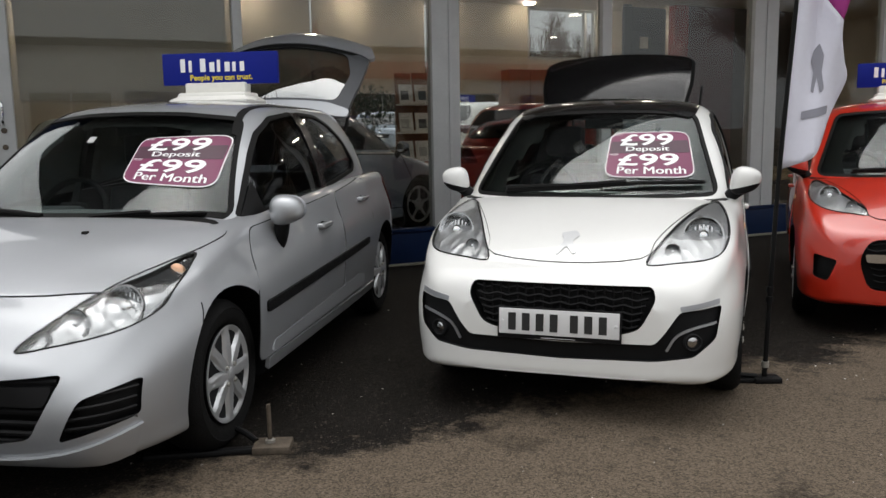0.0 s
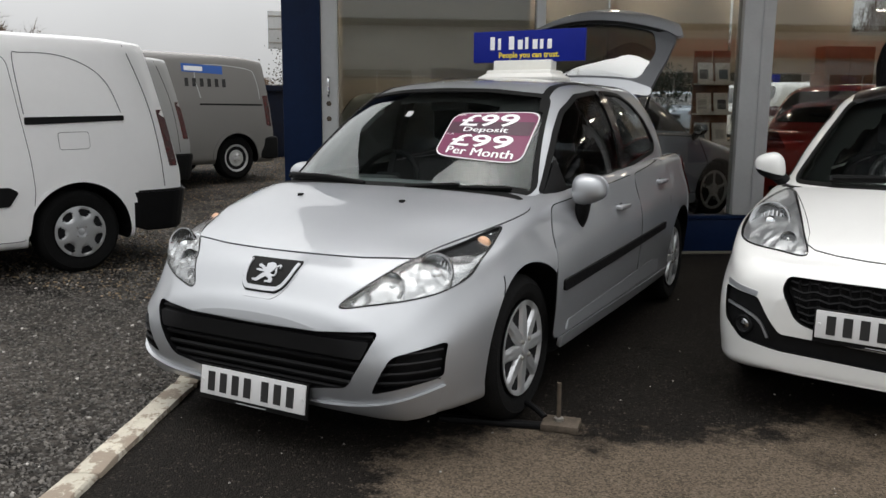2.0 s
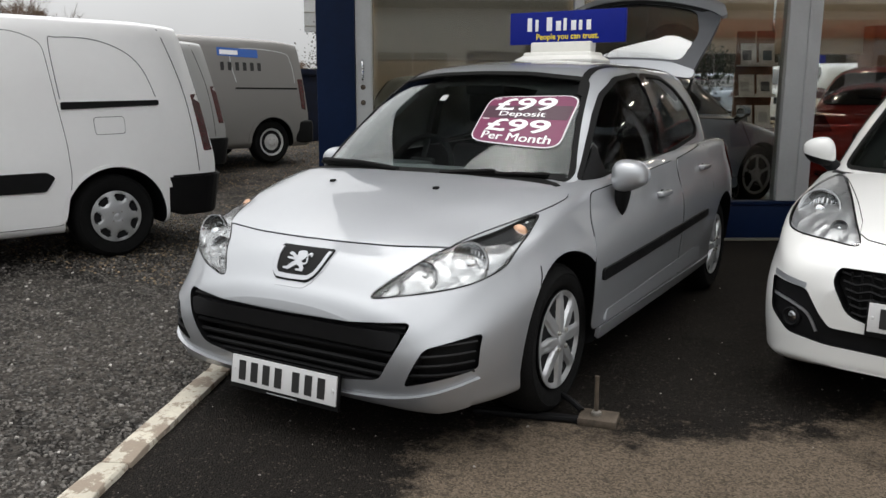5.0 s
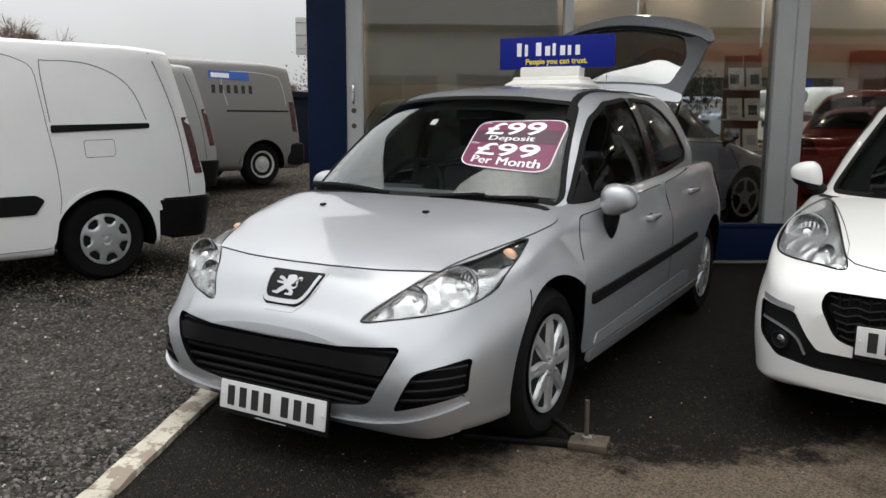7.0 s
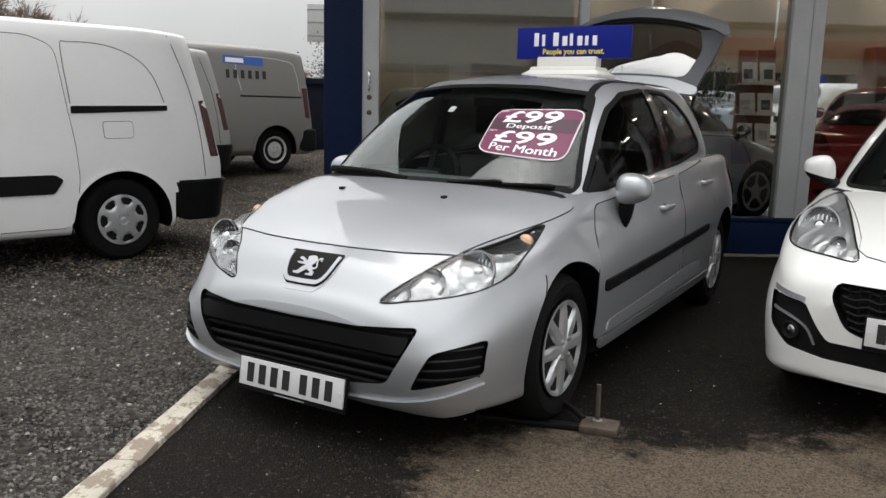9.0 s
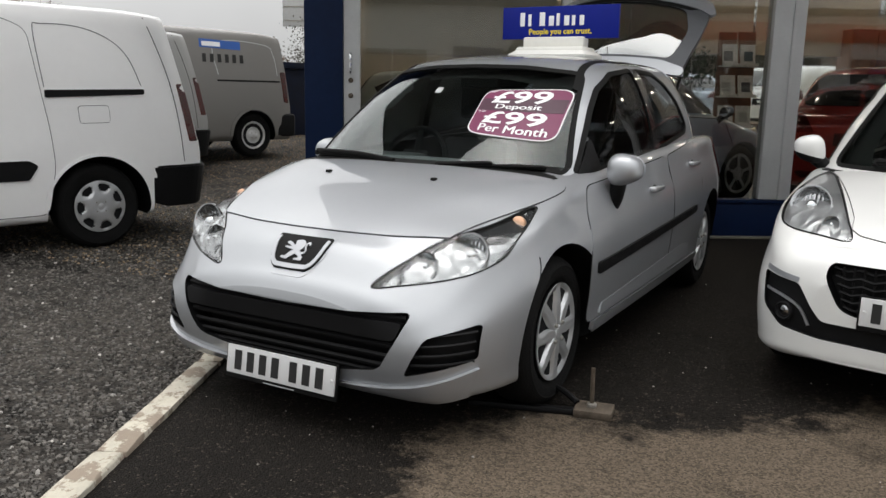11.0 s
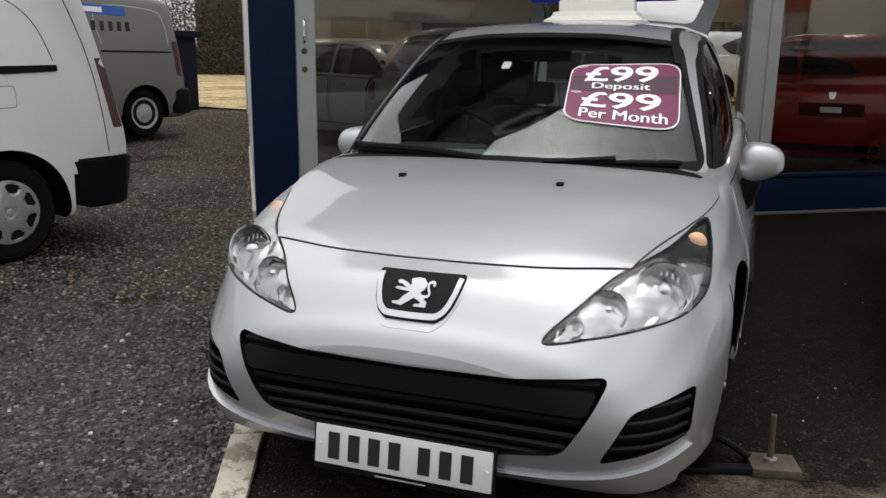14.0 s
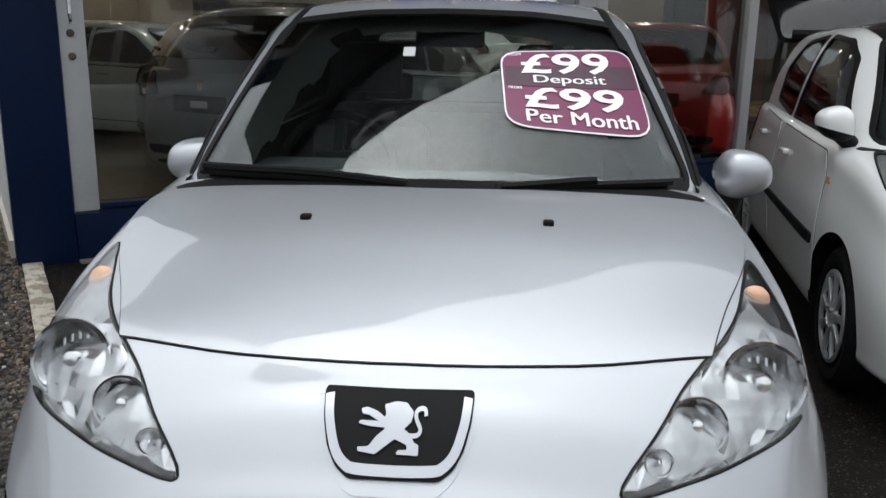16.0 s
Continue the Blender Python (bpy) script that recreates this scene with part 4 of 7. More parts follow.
# canopy with ribbed fascia
canopy = thing("canopy", FACE, "dark ribbed fascia canopy above the shop front", "canopy", kind="structure")
CAN_OUT, CAN_LO, CAN_HI = -1.9, 3.75, 6.15
part("canopy_box", boxed((-0.9, CAN_OUT, CAN_LO), (16, 0.2, CAN_HI), 0.02), FASCIA, canopy)
part("soffit", boxed((-0.85, CAN_OUT + 0.1, CAN_LO - 0.03), (16, 0.2, CAN_LO - 0.004), 0.01), SOFFIT, canopy, "grey soffit boards")
rib = mesh_of(boxed((-0.9, -0.03, 0), (16, 0, 0.045), 0.01), "rib", FASCIA)
for i in range(28):
    o = new("rib", rib)
    o.parent = canopy
    o.location = (0, CAN_OUT, CAN_LO + 0.03 + i * 0.083)
for kind_, x0 in (("ring", 0.05), ("bar", 1.15), ("angle", 1.65), ("ring", 2.45), ("bar", 3.55), ("angle", 4.1), ("ring", 5.0), ("bar", 6.1)):
    if kind_ == "ring":
        ring = [(x0 + 0.36 + 0.32 * math.cos(a), 5.45 + 0.36 * math.sin(a)) for a in np.linspace(0.5, 2 * math.pi - 0.3, 30)]
        bm = prism(band(ring, 0.15), CAN_OUT - 0.09, CAN_OUT - 0.03, "y")
    elif kind_ == "angle":
        bm = prism([(x0, 5.1), (x0 + 0.6, 5.1), (x0 + 0.6, 5.25), (x0 + 0.16, 5.25), (x0 + 0.16, 5.8), (x0, 5.8)], CAN_OUT - 0.09, CAN_OUT - 0.03, "y")
    else:
        bm = boxed((x0, CAN_OUT - 0.09, 5.1), (x0 + 0.2, CAN_OUT - 0.03, 5.8), 0.02)
    part("fascia_shape", bm, FASCIA_W, canopy, "plain white fascia shape")

# showroom
room = thing("showroom", FACE, "plain showroom interior with cream walls", "interior", kind="structure")
part("back_wall", boxed((-0.1, 9.0, 0), (2.45, 9.2, 3.75)), PLASTER, room)
part("return_wall", boxed((2.30, 6.15, 0), (2.45, 9.0, 3.75)), PLASTER, room)
for lo, hi in (((2.30, 6.0, 0), (8.45, 6.15, 0.42)), ((2.30, 6.0, 3.5), (8.45, 6.15, 3.75)), ((2.30, 6.0, 0.42), (2.46, 6.15, 3.5)), ((9.95, 6.0, 0), (16, 6.15, 3.75)), ((8.45, 6.0, 0), (9.95, 6.15, 2.55)), ((8.45, 6.0, 3.5), (9.95, 6.15, 3.75))):
    part("back_wall", boxed(lo, hi), PLASTER, room)
rear_window = thing("window_1", FACE, "high rear window with bare trees beyond", "window", kind="structure")
for lo, hi in (((8.45, 6.02, 2.55), (8.51, 6.10, 3.5)), ((9.89, 6.02, 2.55), (9.95, 6.10, 3.5)), ((8.51, 6.02, 3.44), (9.89, 6.10, 3.5)), ((8.51, 6.02, 2.55), (9.89, 6.10, 2.61)), ((9.68, 6.02, 2.61), (9.74, 6.10, 3.44))):
    part("window_frame", boxed(lo, hi, .006), FRAME_G, rear_window)
part("pane", boxed((8.51, 6.055, 2.61), (9.68, 6.063, 3.44)), REAR_PANE, rear_window).visible_shadow = False
rear_glazing = thing("window_2", FACE, "low rear glazing under half drawn blinds", "window", kind="structure")
for a, b in ((2.46, 4.34), (4.42, 6.34), (6.42, 8.38)):
    part("pane", boxed((a, 6.05, 0.48), (b, 6.058, 3.44)), REAR_PANE, rear_glazing).visible_shadow = False
for x in (4.34, 6.34, 8.38):
    part("mullion", boxed((x, 6.02, 0.48), (x + 0.08, 6.11, 3.44), 0.006), FRAME_G, rear_glazing)
part("window_sill", boxed((2.46, 5.98, 0.424), (8.449, 6.12, 0.478), 0.006), FRAME_G, rear_glazing)
part("window_head", boxed((2.46, 6.02, 3.442), (8.449, 6.12, 3.498), 0.006), FRAME_G, rear_glazing)
part("side_wall", boxed((-0.04, 0.2, 0), (-0.01, 9.0, 3.75)), PLASTER, room)
part("end_wall", boxed((16, 0.2, 0), (16.1, 6.1, 3.75)), PLASTER, room)
ceil = boxed((-0.1, 0.22, 3.49), (16, 6.0, 3.72))
box(ceil, (-0.1, 6.0, 3.49), (2.30, 9.0, 3.72))
faced("ceiling", ceil, PLASTER, "cream showroom ceiling", "ceiling")
floor = boxed((-0.1, 0.2, 0.01), (16, 6.0, 0.12))
box(floor, (-0.1, 6.0, 0.01), (2.30, 9.0, 0.12))
faced("showroom_floor", floor, TILE, "cream tiled showroom floor", "floor")
part("threshold", boxed((0.253, -0.09, 0), (16, -0.004, 0.014), 0.004), GROUT, front_wall, "pale concrete strip at the foot of the plinth")
lamp_me = mesh_of(lathe([(0.10, 0), (0.10, 0.03), (0.001, 0.03)], 16, "z"), "lamp_disc", LAMP_WARM)
for i in range(8):
    for j in range(2):
        e = thing("ceiling_or_fill_lamp", FACE @ pose(1.83 + 1.6 * i, 2.1 + 3.45 * j, 3.459), "round warm ceiling lamp, back alcove pair added as fill", "ceiling lamp", "ceiling lamps")
        o = new("lamp_disc", lamp_me)
        o.parent = e
# unseen pair, added to brighten the pale car in the back alcove
for s_ in (0.5, 1.6):
    e = thing("ceiling_or_fill_lamp", FACE @ pose(s_, 8.0, 3.459), "round warm ceiling lamp, back alcove pair added as fill", "ceiling lamp", "ceiling lamps")
    o = new("lamp_disc", lamp_me)
    o.parent = e


def form_tree(bm):
    t = tree_of(bm)
    bm.free()
    return t


def headlamp(car, tree, outline, bulbs, depth=0.07, amber=None, base=LAMP_BOWL):
    """Both headlamps: reflector bowls behind a clear lens. bulbs: (x, z, radius) in front view."""
    for sx in (1, -1):
        e = thing("headlamp", Matrix(), "", "")
        e.parent = car
        flip = (lambda b: b) if sx > 0 else mirrored
        shell = slab(tree, outline, "y", -0.030, 0.004, 0.022, True)
        rnd = random.Random(7)
        for v in shell.verts:
            v.co.y += rnd.uniform(-0.006, 0.006)
        part("lamp_housing", flip(shell), base, e, "", 4)
        part("lens", flip(slab(tree, outline, "y", 0.002, 0.003, 0.04)), LENS, e, "clear plastic lens").visible_shadow = False
        part("lens_seal", flip(slab(tree, band([*outline, outline[0]], 0.0055), "y", 0.001, 0.012, 0.04)), SEAM, e)
        for x, z, r in bulbs:
            p, no = cast(tree, "y", x, z)
            bowl = lathe([(r * 0.22, -0.055), (r * 0.45, -0.05), (r * 0.75, -0.032), (r * 0.95, -0.006), (r, 0.0), (r * 1.08, 0.001), (r * 1.1, -0.006), (r * 0.9, -0.04), (r * 0.3, -0.07)], 24, "z")
            ribs = bmesh.new()
            for k in range(-3, 4):
                box(ribs, (k * r * 0.22 - r * 0.05, -r * 0.7, -0.046), (k * r * 0.22 + r * 0.05, r * 0.7, -0.036), 0.003)
            cap = lathe([(r * 0.3, -0.06), (r * 0.3, -0.012), (r * 0.2, -0.003), (0.001, 0.0)], 16, "z")
            m = pose(p.x, p.y + 0.016, p.z, 74)
            for n, b, mt in (("reflector", bowl, REFLECTOR), ("reflector_ribs", ribs, REFLECTOR), ("bulb_cap", cap, CHROME)):
                bmesh.ops.transform(b, matrix=m, verts=b.verts)
                part(n, flip(b), mt, e)
            if r > 0.028:  # the frosted crescent under each bowl
                arc = [math.pi * (1.08 + 0.84 * k / 14) for k in range(15)]
                lip = [(1.06 * r * math.cos(a), 1.06 * r * math.sin(a)) for a in arc] + [((1.10 + 0.30 * math.sin((a - arc[0]) / (arc[-1] - arc[0]) * math.pi)) * r * math.cos(a), (1.10 + 0.34 * math.sin((a - arc[0]) / (arc[-1] - arc[0]) * math.pi)) * r * math.sin(a)) for a in arc[::-1]]
                b = prism(lip, -0.010, 0.003, "z")
                bmesh.ops.transform(b, matrix=m, verts=b.verts)
                part("lamp_lip", flip(b), FROST, e, "frosted crescent lip")
        if amber:
            x, z, r = amber
            p, _ = cast(tree, "y", x, z)
            b = lathe([(0.001, -0.004), (r * 0.6, -0.006), (r, -0.012), (r, -0.03)], 18, "z")
            bmesh.ops.transform(b, matrix=pose(p.x, p.y + 0.02, p.z, 70), verts=b.verts)
            part("indicator", flip(b), AMBER, e, "amber indicator")


def roof_sign(m, w=0.725):
    """The blue roof board on its white plastic foot."""
    e = thing("roof_sign", m, "blue dealer sign board on a white foot, on a car roof", "sign", "roof signs")
    foot = bmesh.new()
    box(foot, (-0.245, -0.15, -0.01), (0.245, 0.15, 0.055), 0.02, 3)
    for v in foot.verts:
        if v.co.z > 0.03:
            v.co.x *= 0.86
            v.co.y *= 0.7
    part("foot", foot, SIGN_WHITE, e, "cream white plastic foot")
    part("neck", boxed((-0.19, -0.045, 0.05), (0.19, 0.045, 0.115), 0.012, 2), SIGN_WHITE, e)
    part("board", boxed((-w / 2 + 0.02, -0.014, 0.105), (w / 2 + 0.02, 0.014, 0.292), 0.004), SIGN_BLUE, e)
    for i, (x, ww, h) in enumerate(((-0.232, 0.045, 0.078), (-0.178, 0.03, 0.068), (-0.108, 0.052, 0.078), (-0.048, 0.048, 0.056), (0.002, 0.030, 0.070), (0.048, 0.048, 0.056), (0.098, 0.032, 0.056), (0.144, 0.042, 0.056))):
        part("name_bar", boxed((x + ww * 0.14, -0.017, 0.180), (x + ww * 0.80, -0.0135, 0.180 + h), 0.004), PRINT_W, e)
    t = words("People you can trust.", 0.046, 1.0, 0.001)
    bmesh.ops.transform(t, matrix=pose(0.03, -0.0165, 0.146, 90), verts=t.verts)
    part("lettering", t, PRINT_Y, e, "yellow slogan lettering")
    return e


def inner_of(s):
    """The cabin's inside, a hand's breadth smaller than its outside."""
    q = dict(s)
    q["cz"] = (s["cz"][0] - 0.1, s["cz"][1] - 0.03, s["cz"][2] - 0.03)
    q["yf"] = lambda z: s["yf"](z + 0.03) + 0.03
    q["yr"] = lambda z: s["yr"](z + 0.03) - 0.045
    q["wg"] = lambda z: max(s["wg"](z + 0.03) - 0.03, 0.02)
    return q


def silver_hatchback(at_m):
    s = dict(length=3.98,
             w=curve_of((0, .46), (.012, .55), (.04, .625), (.085, .68), (.15, .725), (.25, .772), (.4, .812), (.62, .838), (1.2, .862), (2.5, .872), (3.4, .85), (3.75, .79), (3.92, .69), (3.98, .5)),
             ws=curve_of((0, .38), (.03, .50), (.08, .56), (.15, .61), (.28, .685), (.45, .735), (.66, .755), (.95, .752), (1.3, .765), (2.5, .795), (3.2, .785), (3.6, .735), (3.85, .62), (3.98, .42)),
             zt=curve_of((0, .515), (.02, .55), (.06, .59), (.10, .635), (.14, .675), (.22, .715), (.3, .757), (.45, .82), (.645, .885), (.85, .925), (1.1, .95), (3.4, .98), (3.8, .95), (3.98, .85)),
             zs=curve_of((0, .45), (.03, .48), (.08, .515), (.14, .56), (.2, .615), (.28, .685), (.45, .74), (.66, .80), (.95, .865), (1.3, .90), (2.5, .965), (3.4, .99), (3.8, .95), (3.98, .78)),
             zm=curve_of((0, .36), (.15, .42), (.4, .50), (.8, .58), (1.3, .64), (3.3, .70), (3.98, .60)),
             zb=curve_of((0, .19), (.08, .165), (.5, .165), (1.0, .19), (3.0, .22), (3.8, .27), (3.98, .36)),
             cz=(0.86, 1.395, 1.472), df=0.50, dr=0.85, ce=2.6, bulge=0.025,
             yf=curve_of((.86, .80), (.888, .84), (1.03, 1.02), (1.25, 1.325), (1.36, 1.50), (1.395, 1.585), (1.425, 1.72), (1.45, 1.95), (1.472, 2.3)),
             yr=curve_of((.86, 3.78), (1.05, 3.75), (1.25, 3.62), (1.395, 3.46), (1.43, 3.38), (1.45, 3.1), (1.472, 2.6)),
             wg=curve_of((.86, .752), (.95, .742), (1.1, .712), (1.25, .665), (1.36, .612), (1.395, .582), (1.425, .50), (1.45, .36), (1.472, .06)),
             dash=(0.95, 0.88), tuck=0.28, crease=curve_of((0, .13), (.25, .22), (.45, .40), (.70, .56), (.95, .67), (1.3, .75)))
    car = thing("parked_hatchback", at_m, "silver five-door hatchback with its tailgate open, parked on asphalt", "car", "cars on the forecourt")
    raw = lower_body(s)
    tree = form_tree(lower_body(s, True))
    top = cabin(s)
    ctree = form_tree(cabin(s, True))
    grille = rounded([(-.545, .500), (-.30, .482), (0, .475), (.30, .482), (.545, .500), (.50, .40), (.43, .285), (.22, .248), (0, .240), (-.22, .248), (-.43, .285), (-.50, .40)], 0.035)
    fog = rounded([(.60, .418), (.745, .462), (.738, .335), (.525, .275)], 0.02)
    lamp = spline([(.361, .567), (.45, .655), (.527, .715), (.635, .762), (.712, .812), (.738, .775), (.748, .72), (.742, .665), (.69, .625), (.60, .598), (.48, .578)], 5, True)
    cut = [(slab(tree, grille, "y", 0.03, 0.13, 0.06, True), PLASTIC)]
    for mir in (False, True):
        f, l = slab(tree, fog, "y", 0.03, 0.09, 0.05, True), slab(tree, lamp, "y", 0.03, 0.10, 0.03, True)
        cut += [(mirrored(f) if mir else f, PLASTIC), (mirrored(l) if mir else l, LAMP_BOWL)]
    for y in (0.737, 3.28):
        for sx in (1, -1):
            c = lathe([(0.352, 0.52), (0.352, 1.1)] if y < 2 else [(0.345, 0.52), (0.345, 1.1)], 48)
            bmesh.ops.translate(c, verts=c.verts, vec=(0, y, 0.315))
            cut.append((mirrored(c) if sx < 0 else c, PLASTIC))
    cut.append((boxed((-.70, 1.02, .36), (.70, 3.72, 1.3), 0.05), DARK))
    me = carve(raw, cut, SILVER, "body")
    body = new("body", me)
    body.parent = car
    # cabin shell and glass
    ws = rounded([(-.685, .905), (0, .897), (.685, .905), (.532, 1.345), (.26, 1.374), (0, 1.380), (-.26, 1.374), (-.532, 1.345)], 0.05)
    fw = rounded([(1.12, .905), (1.29, 1.05), (1.45, 1.175), (1.60, 1.272), (1.80, 1.350), (2.12, 1.380), (2.17, .955)], 0.03)
    rw = rounded([(2.24, .965), (2.20, 1.380), (2.50, 1.368), (2.70, 1.315), (2.86, 1.22), (2.98, 1.08), (2.92, 1.03)], 0.03)
    cc = [(slab(ctree, ws, "y", 0.08, 0.16, 0.08, True), SEAM)]
    for win in (fw, rw):
        for ax in ("-x", "x"):
            cc.append((slab(ctree, win, ax, 0.05, 0.12, 0.10, True), SEAM))
    cc.append((boxed((-.54, 3.25, .98), (.54, 4.2, 1.37), 0.04), DARK))
    cab = new("cabin_shell", carve(top, [(cabin(inner_of(s)), DARK)] + cc, SILVER, "cabin_shell"))
    cab.parent = car
    part("windscreen", slab(ctree, ws, "y", -0.002, 0.004, 0.06), SCREEN, car, "raked windscreen glass").visible_shadow = False
    part("screen_border", slab(ctree, band([*ws, ws[0]], 0.018), "y", 0.0015, 0.006, 0.05), SEAM, car)
    part("screen_foot", slab(ctree, band(spline([(-.655, .918), (-.33, .911), (0, .908), (.33, .911), (.655, .918)], 4), 0.032), "y", 0.005, 0.008, 0.05), SEAM, car, "black band at the foot of the windscreen")
    for win, n in ((fw, "front_window"), (rw, "rear_window")):
        for ax in ("-x", "x"):
            part(n, slab(ctree, win, ax, -0.004, 0.004, 0.08), TINTED, car).visible_shadow = False
            part("window_seal", slab(ctree, band([*win, win[0]], 0.019), ax, 0.002, 0.01, 0.06), SEAM, car)
    # dark roof strips and door pillar
    for sx in (1, -1):
        rs = slab(ctree, band(spline([(0.545, 1.50), (0.50, 1.75), (0.515, 2.3), (0.50, 2.9), (0.44, 3.35)], 5), 0.035), "-z", 0.002, 0.006, 0.05)
        part("roof_strip", rs if sx > 0 else mirrored(rs), SEAM, car)
        if sx < 0:
            rs.free()
    # bonnet
    edge = spline([(-.548, .292), (-.30, .24), (0, .222), (.30, .24), (.548, .292)], 5)
    flank = spline([(.548, .292), (.608, .44), (.693, .63), (.737, .80), (.737, .92), (.66, .925), (.35, .86), (0, .83)], 4)
    hood = [*edge, *flank[1:], *[(-x, y) for x, y in flank[1:-1]][::-1]]
    part("bonnet", slab(tree, hood, "-z", 0.005, 0.010, 0.03), SILVER, car)
    part("bonnet_gap", slab(tree, band([*hood, hood[0]], 0.0055), "-z", 0.0012, 0.004, 0.04), SEAM, car)
    for sx in (-.27, .27):
        p, _ = cast(tree, "-z", sx, .645)
        part("washer_jet", boxed((p.x - .012, p.y - .012, p.z - .002), (p.x + .012, p.y + .012, p.z + .014), 0.006, 3), SEAM, car)
    part("cowl", slab(tree, spline([(-.62, .915), (0, .838), (.62, .915), (.60, .99), (0, .92), (-.60, .99)], 4, True), "-z", 0.003, 0.01, 0.06), SEAM, car)
    # doors, drawn as proud panels
    d1 = [(.965, .29), (.955, .55), (.99, .75), (1.06, .86), (2.17, .93), (2.20, .62), (2.16, .31)]
    d2 = [(2.185, .31), (2.225, .62), (2.205, .93), (2.88, .985), (2.92, .80), (2.86, .64), (2.74, .50), (2.62, .32)]
    for d, n, hx, hz in ((d1, "front_door", 1.88, .785), (d2, "rear_door", 2.70, .86)):
        o = rounded(d, 0.05)
        for ax, sx in (("-x", 1), ("x", -1)):
            door = part(n, slab(tree, o, ax, 0.004, 0.008, 0.04), SILVER, car)
            part("door_gap", slab(tree, band([*o, o[0]], 0.009), ax, 0.001, 0.004, 0.06), SEAM, door)
            p, _ = cast(tree, ax, hx, hz)
            part("door_handle", boxed((p.x - sx * 0.005, hx - .085, hz - .012), (p.x + sx * 0.035, hx + .085, hz + .014), 0.014, 3), SILVER, door)
            # a near-black disc paints the shade of the hollow behind the handle
            part("handle_recess_shade", lathe([(0.05, 0.0), (0.045, 0.003), (0.001, 0.003)], 18, "x"), SEAM, door).matrix_basis = Matrix.Translation((p.x, hx, hz - .01)) @ Matrix.Diagonal((sx, 1, 0.6, 1))
    for ax in ("-x", "x"):
        part("door_pillar", slab(ctree, rounded([(2.115, 1.384), (2.215, 1.384), (2.255, .962), (2.155, .952)], 0.01), ax, 0.003, 0.01, 0.06), BLACK_ROOF, car, "gloss black pillar between the side windows")
        part("mirror_triangle", slab(ctree, rounded([(1.13, .902), (1.32, 1.05), (1.33, .912)], 0.01), ax, 0.006, 0.01, 0.06), PLASTIC, car)
        part("sill", slab(tree, rounded([(1.06, .285), (2.92, .300), (2.94, .250), (1.06, .232)], 0.012), ax, 0.007, 0.02, 0.06), SILVER, car)
        part("side_moulding", slab(tree, rounded([(1.02, .50), (2.72, .575), (2.72, .615), (1.02, .55)], 0.015), ax, 0.016, 0.02, 0.08), PLASTIC, car)
        part("bumper_gap", slab(tree, band(spline([(.50, .575), (.52, .61), (.53, .645)], 4), 0.005), ax, 0.0012, 0.004, 0.04), SEAM, car)
    for ax, sx in (("-x", 1), ("x", -1)):
        flare = slab(tree, rounded([(1.12, .352), (2.50, .415), (2.62, .400), (2.60, .335), (1.10, .305)], 0.008), ax, 0.006, 0.012, 0.03)
        for v in flare.verts:
            top = 0.352 + (v.co.y - 1.12) * 0.0457
            v.co.x += sx * 0.17 * max(0.0, top - v.co.z)
        part("door_flare", flare, SILVER, car)
    # front details
    gr = thing("grille", Matrix(), "", "")
    gr.parent = car
    for z, hw in ((.472, .515), (.375, .48), (.335, .465), (.298, .44), (.268, .40)):
        line = []
        for i in range(-10, 11):
            x = hw * i / 10
            p, _ = cast(tree, "y", x, z)
            line.append(Vector((x, p.y + 0.028, z)))
        part("grille_bar", tube(line, 0.010 if z < .4 else 0.012, 6), PLASTIC, gr)
    beam = slab(tree, rounded([(-.515, .462), (.515, .462), (.49, .398), (-.49, .398)], 0.02), "y", -0.004, 0.05, 0.06, True)
    part("bumper_beam", beam, PLASTIC, gr, "broad black centre bar")
    for sx in (1, -1):
        fg = thing("fog_grille", Matrix(), "", "")
        fg.parent = car
        for k in range(4):
            z = .318 + k * .034
            line = []
            for i in range(7):
                x = .545 + k * .014 + (.725 - .545 - k * .012) * i / 6
                p, _ = cast(tree, "y", x, z + 0.012 * i / 6)
                line.append(Vector((sx * x, p.y + 0.012, z + 0.012 * i / 6)))
            part("slat", tube(line, 0.007, 6), PLASTIC, fg)
    ridge = [(.735, .305), (.64, .268), (.52, .236), (.36, .213), (.18, .205), (0, .203)]
    ridge = spline(ridge + [(-x, z) for x, z in ridge[-2::-1]], 4)
    part("bumper_ridge", slab(tree, [*ridge, Vector((-.70, .20)), Vector((-.62, .182)), Vector((.62, .182)), Vector((.70, .20))], "y", 0.014, 0.03, 0.035), SILVER, car)
    # two near-black lips stand in for the shade under the bumper
    lip = [(s["w"](y) - .11, y + .10) for y in (0.0, .012, .04, .09, .17, .28, .38)]
    lip = [(x, y) for x, y in lip[::-1]] + [(-x, y) for x, y in lip]
    part("under_bumper_shade", prism(lip, .145, .205, "z", .008), PLASTIC, car, "black lip added for the shade under the bumper")
    part("lower_shade_lip", slab(tree, rounded([(-.66, .205), (.66, .205), (.64, .172), (-.64, .172)], 0.01), "y", 0.01, 0.05, 0.06, True), PLASTIC, car)
    headlamp(car, tree, lamp, ((.507, .637, .047), (.640, .683, .070), (.432, .598, .022)), 0.075, (.700, .765, .030))
    badge = thing("front_badge", Matrix(), "", "")
    badge.parent = car
    shield = rounded([(-.136, .694), (.128, .694), (.120, .640), (.090, .588), (.064, .570), (-.072, .570), (-.098, .588), (-.128, .640)], 0.012)
    inner = rounded([(-.132, .690), (.124, .690), (.119, .655), (.109, .622), (.092, .596), (.070, .583), (-.078, .583), (-.100, .596), (-.117, .622), (-.127, .655)], 0.008)
    part("badge_field", slab(tree, inner, "y", 0.006, 0.006, 0.03), SEAM, badge)
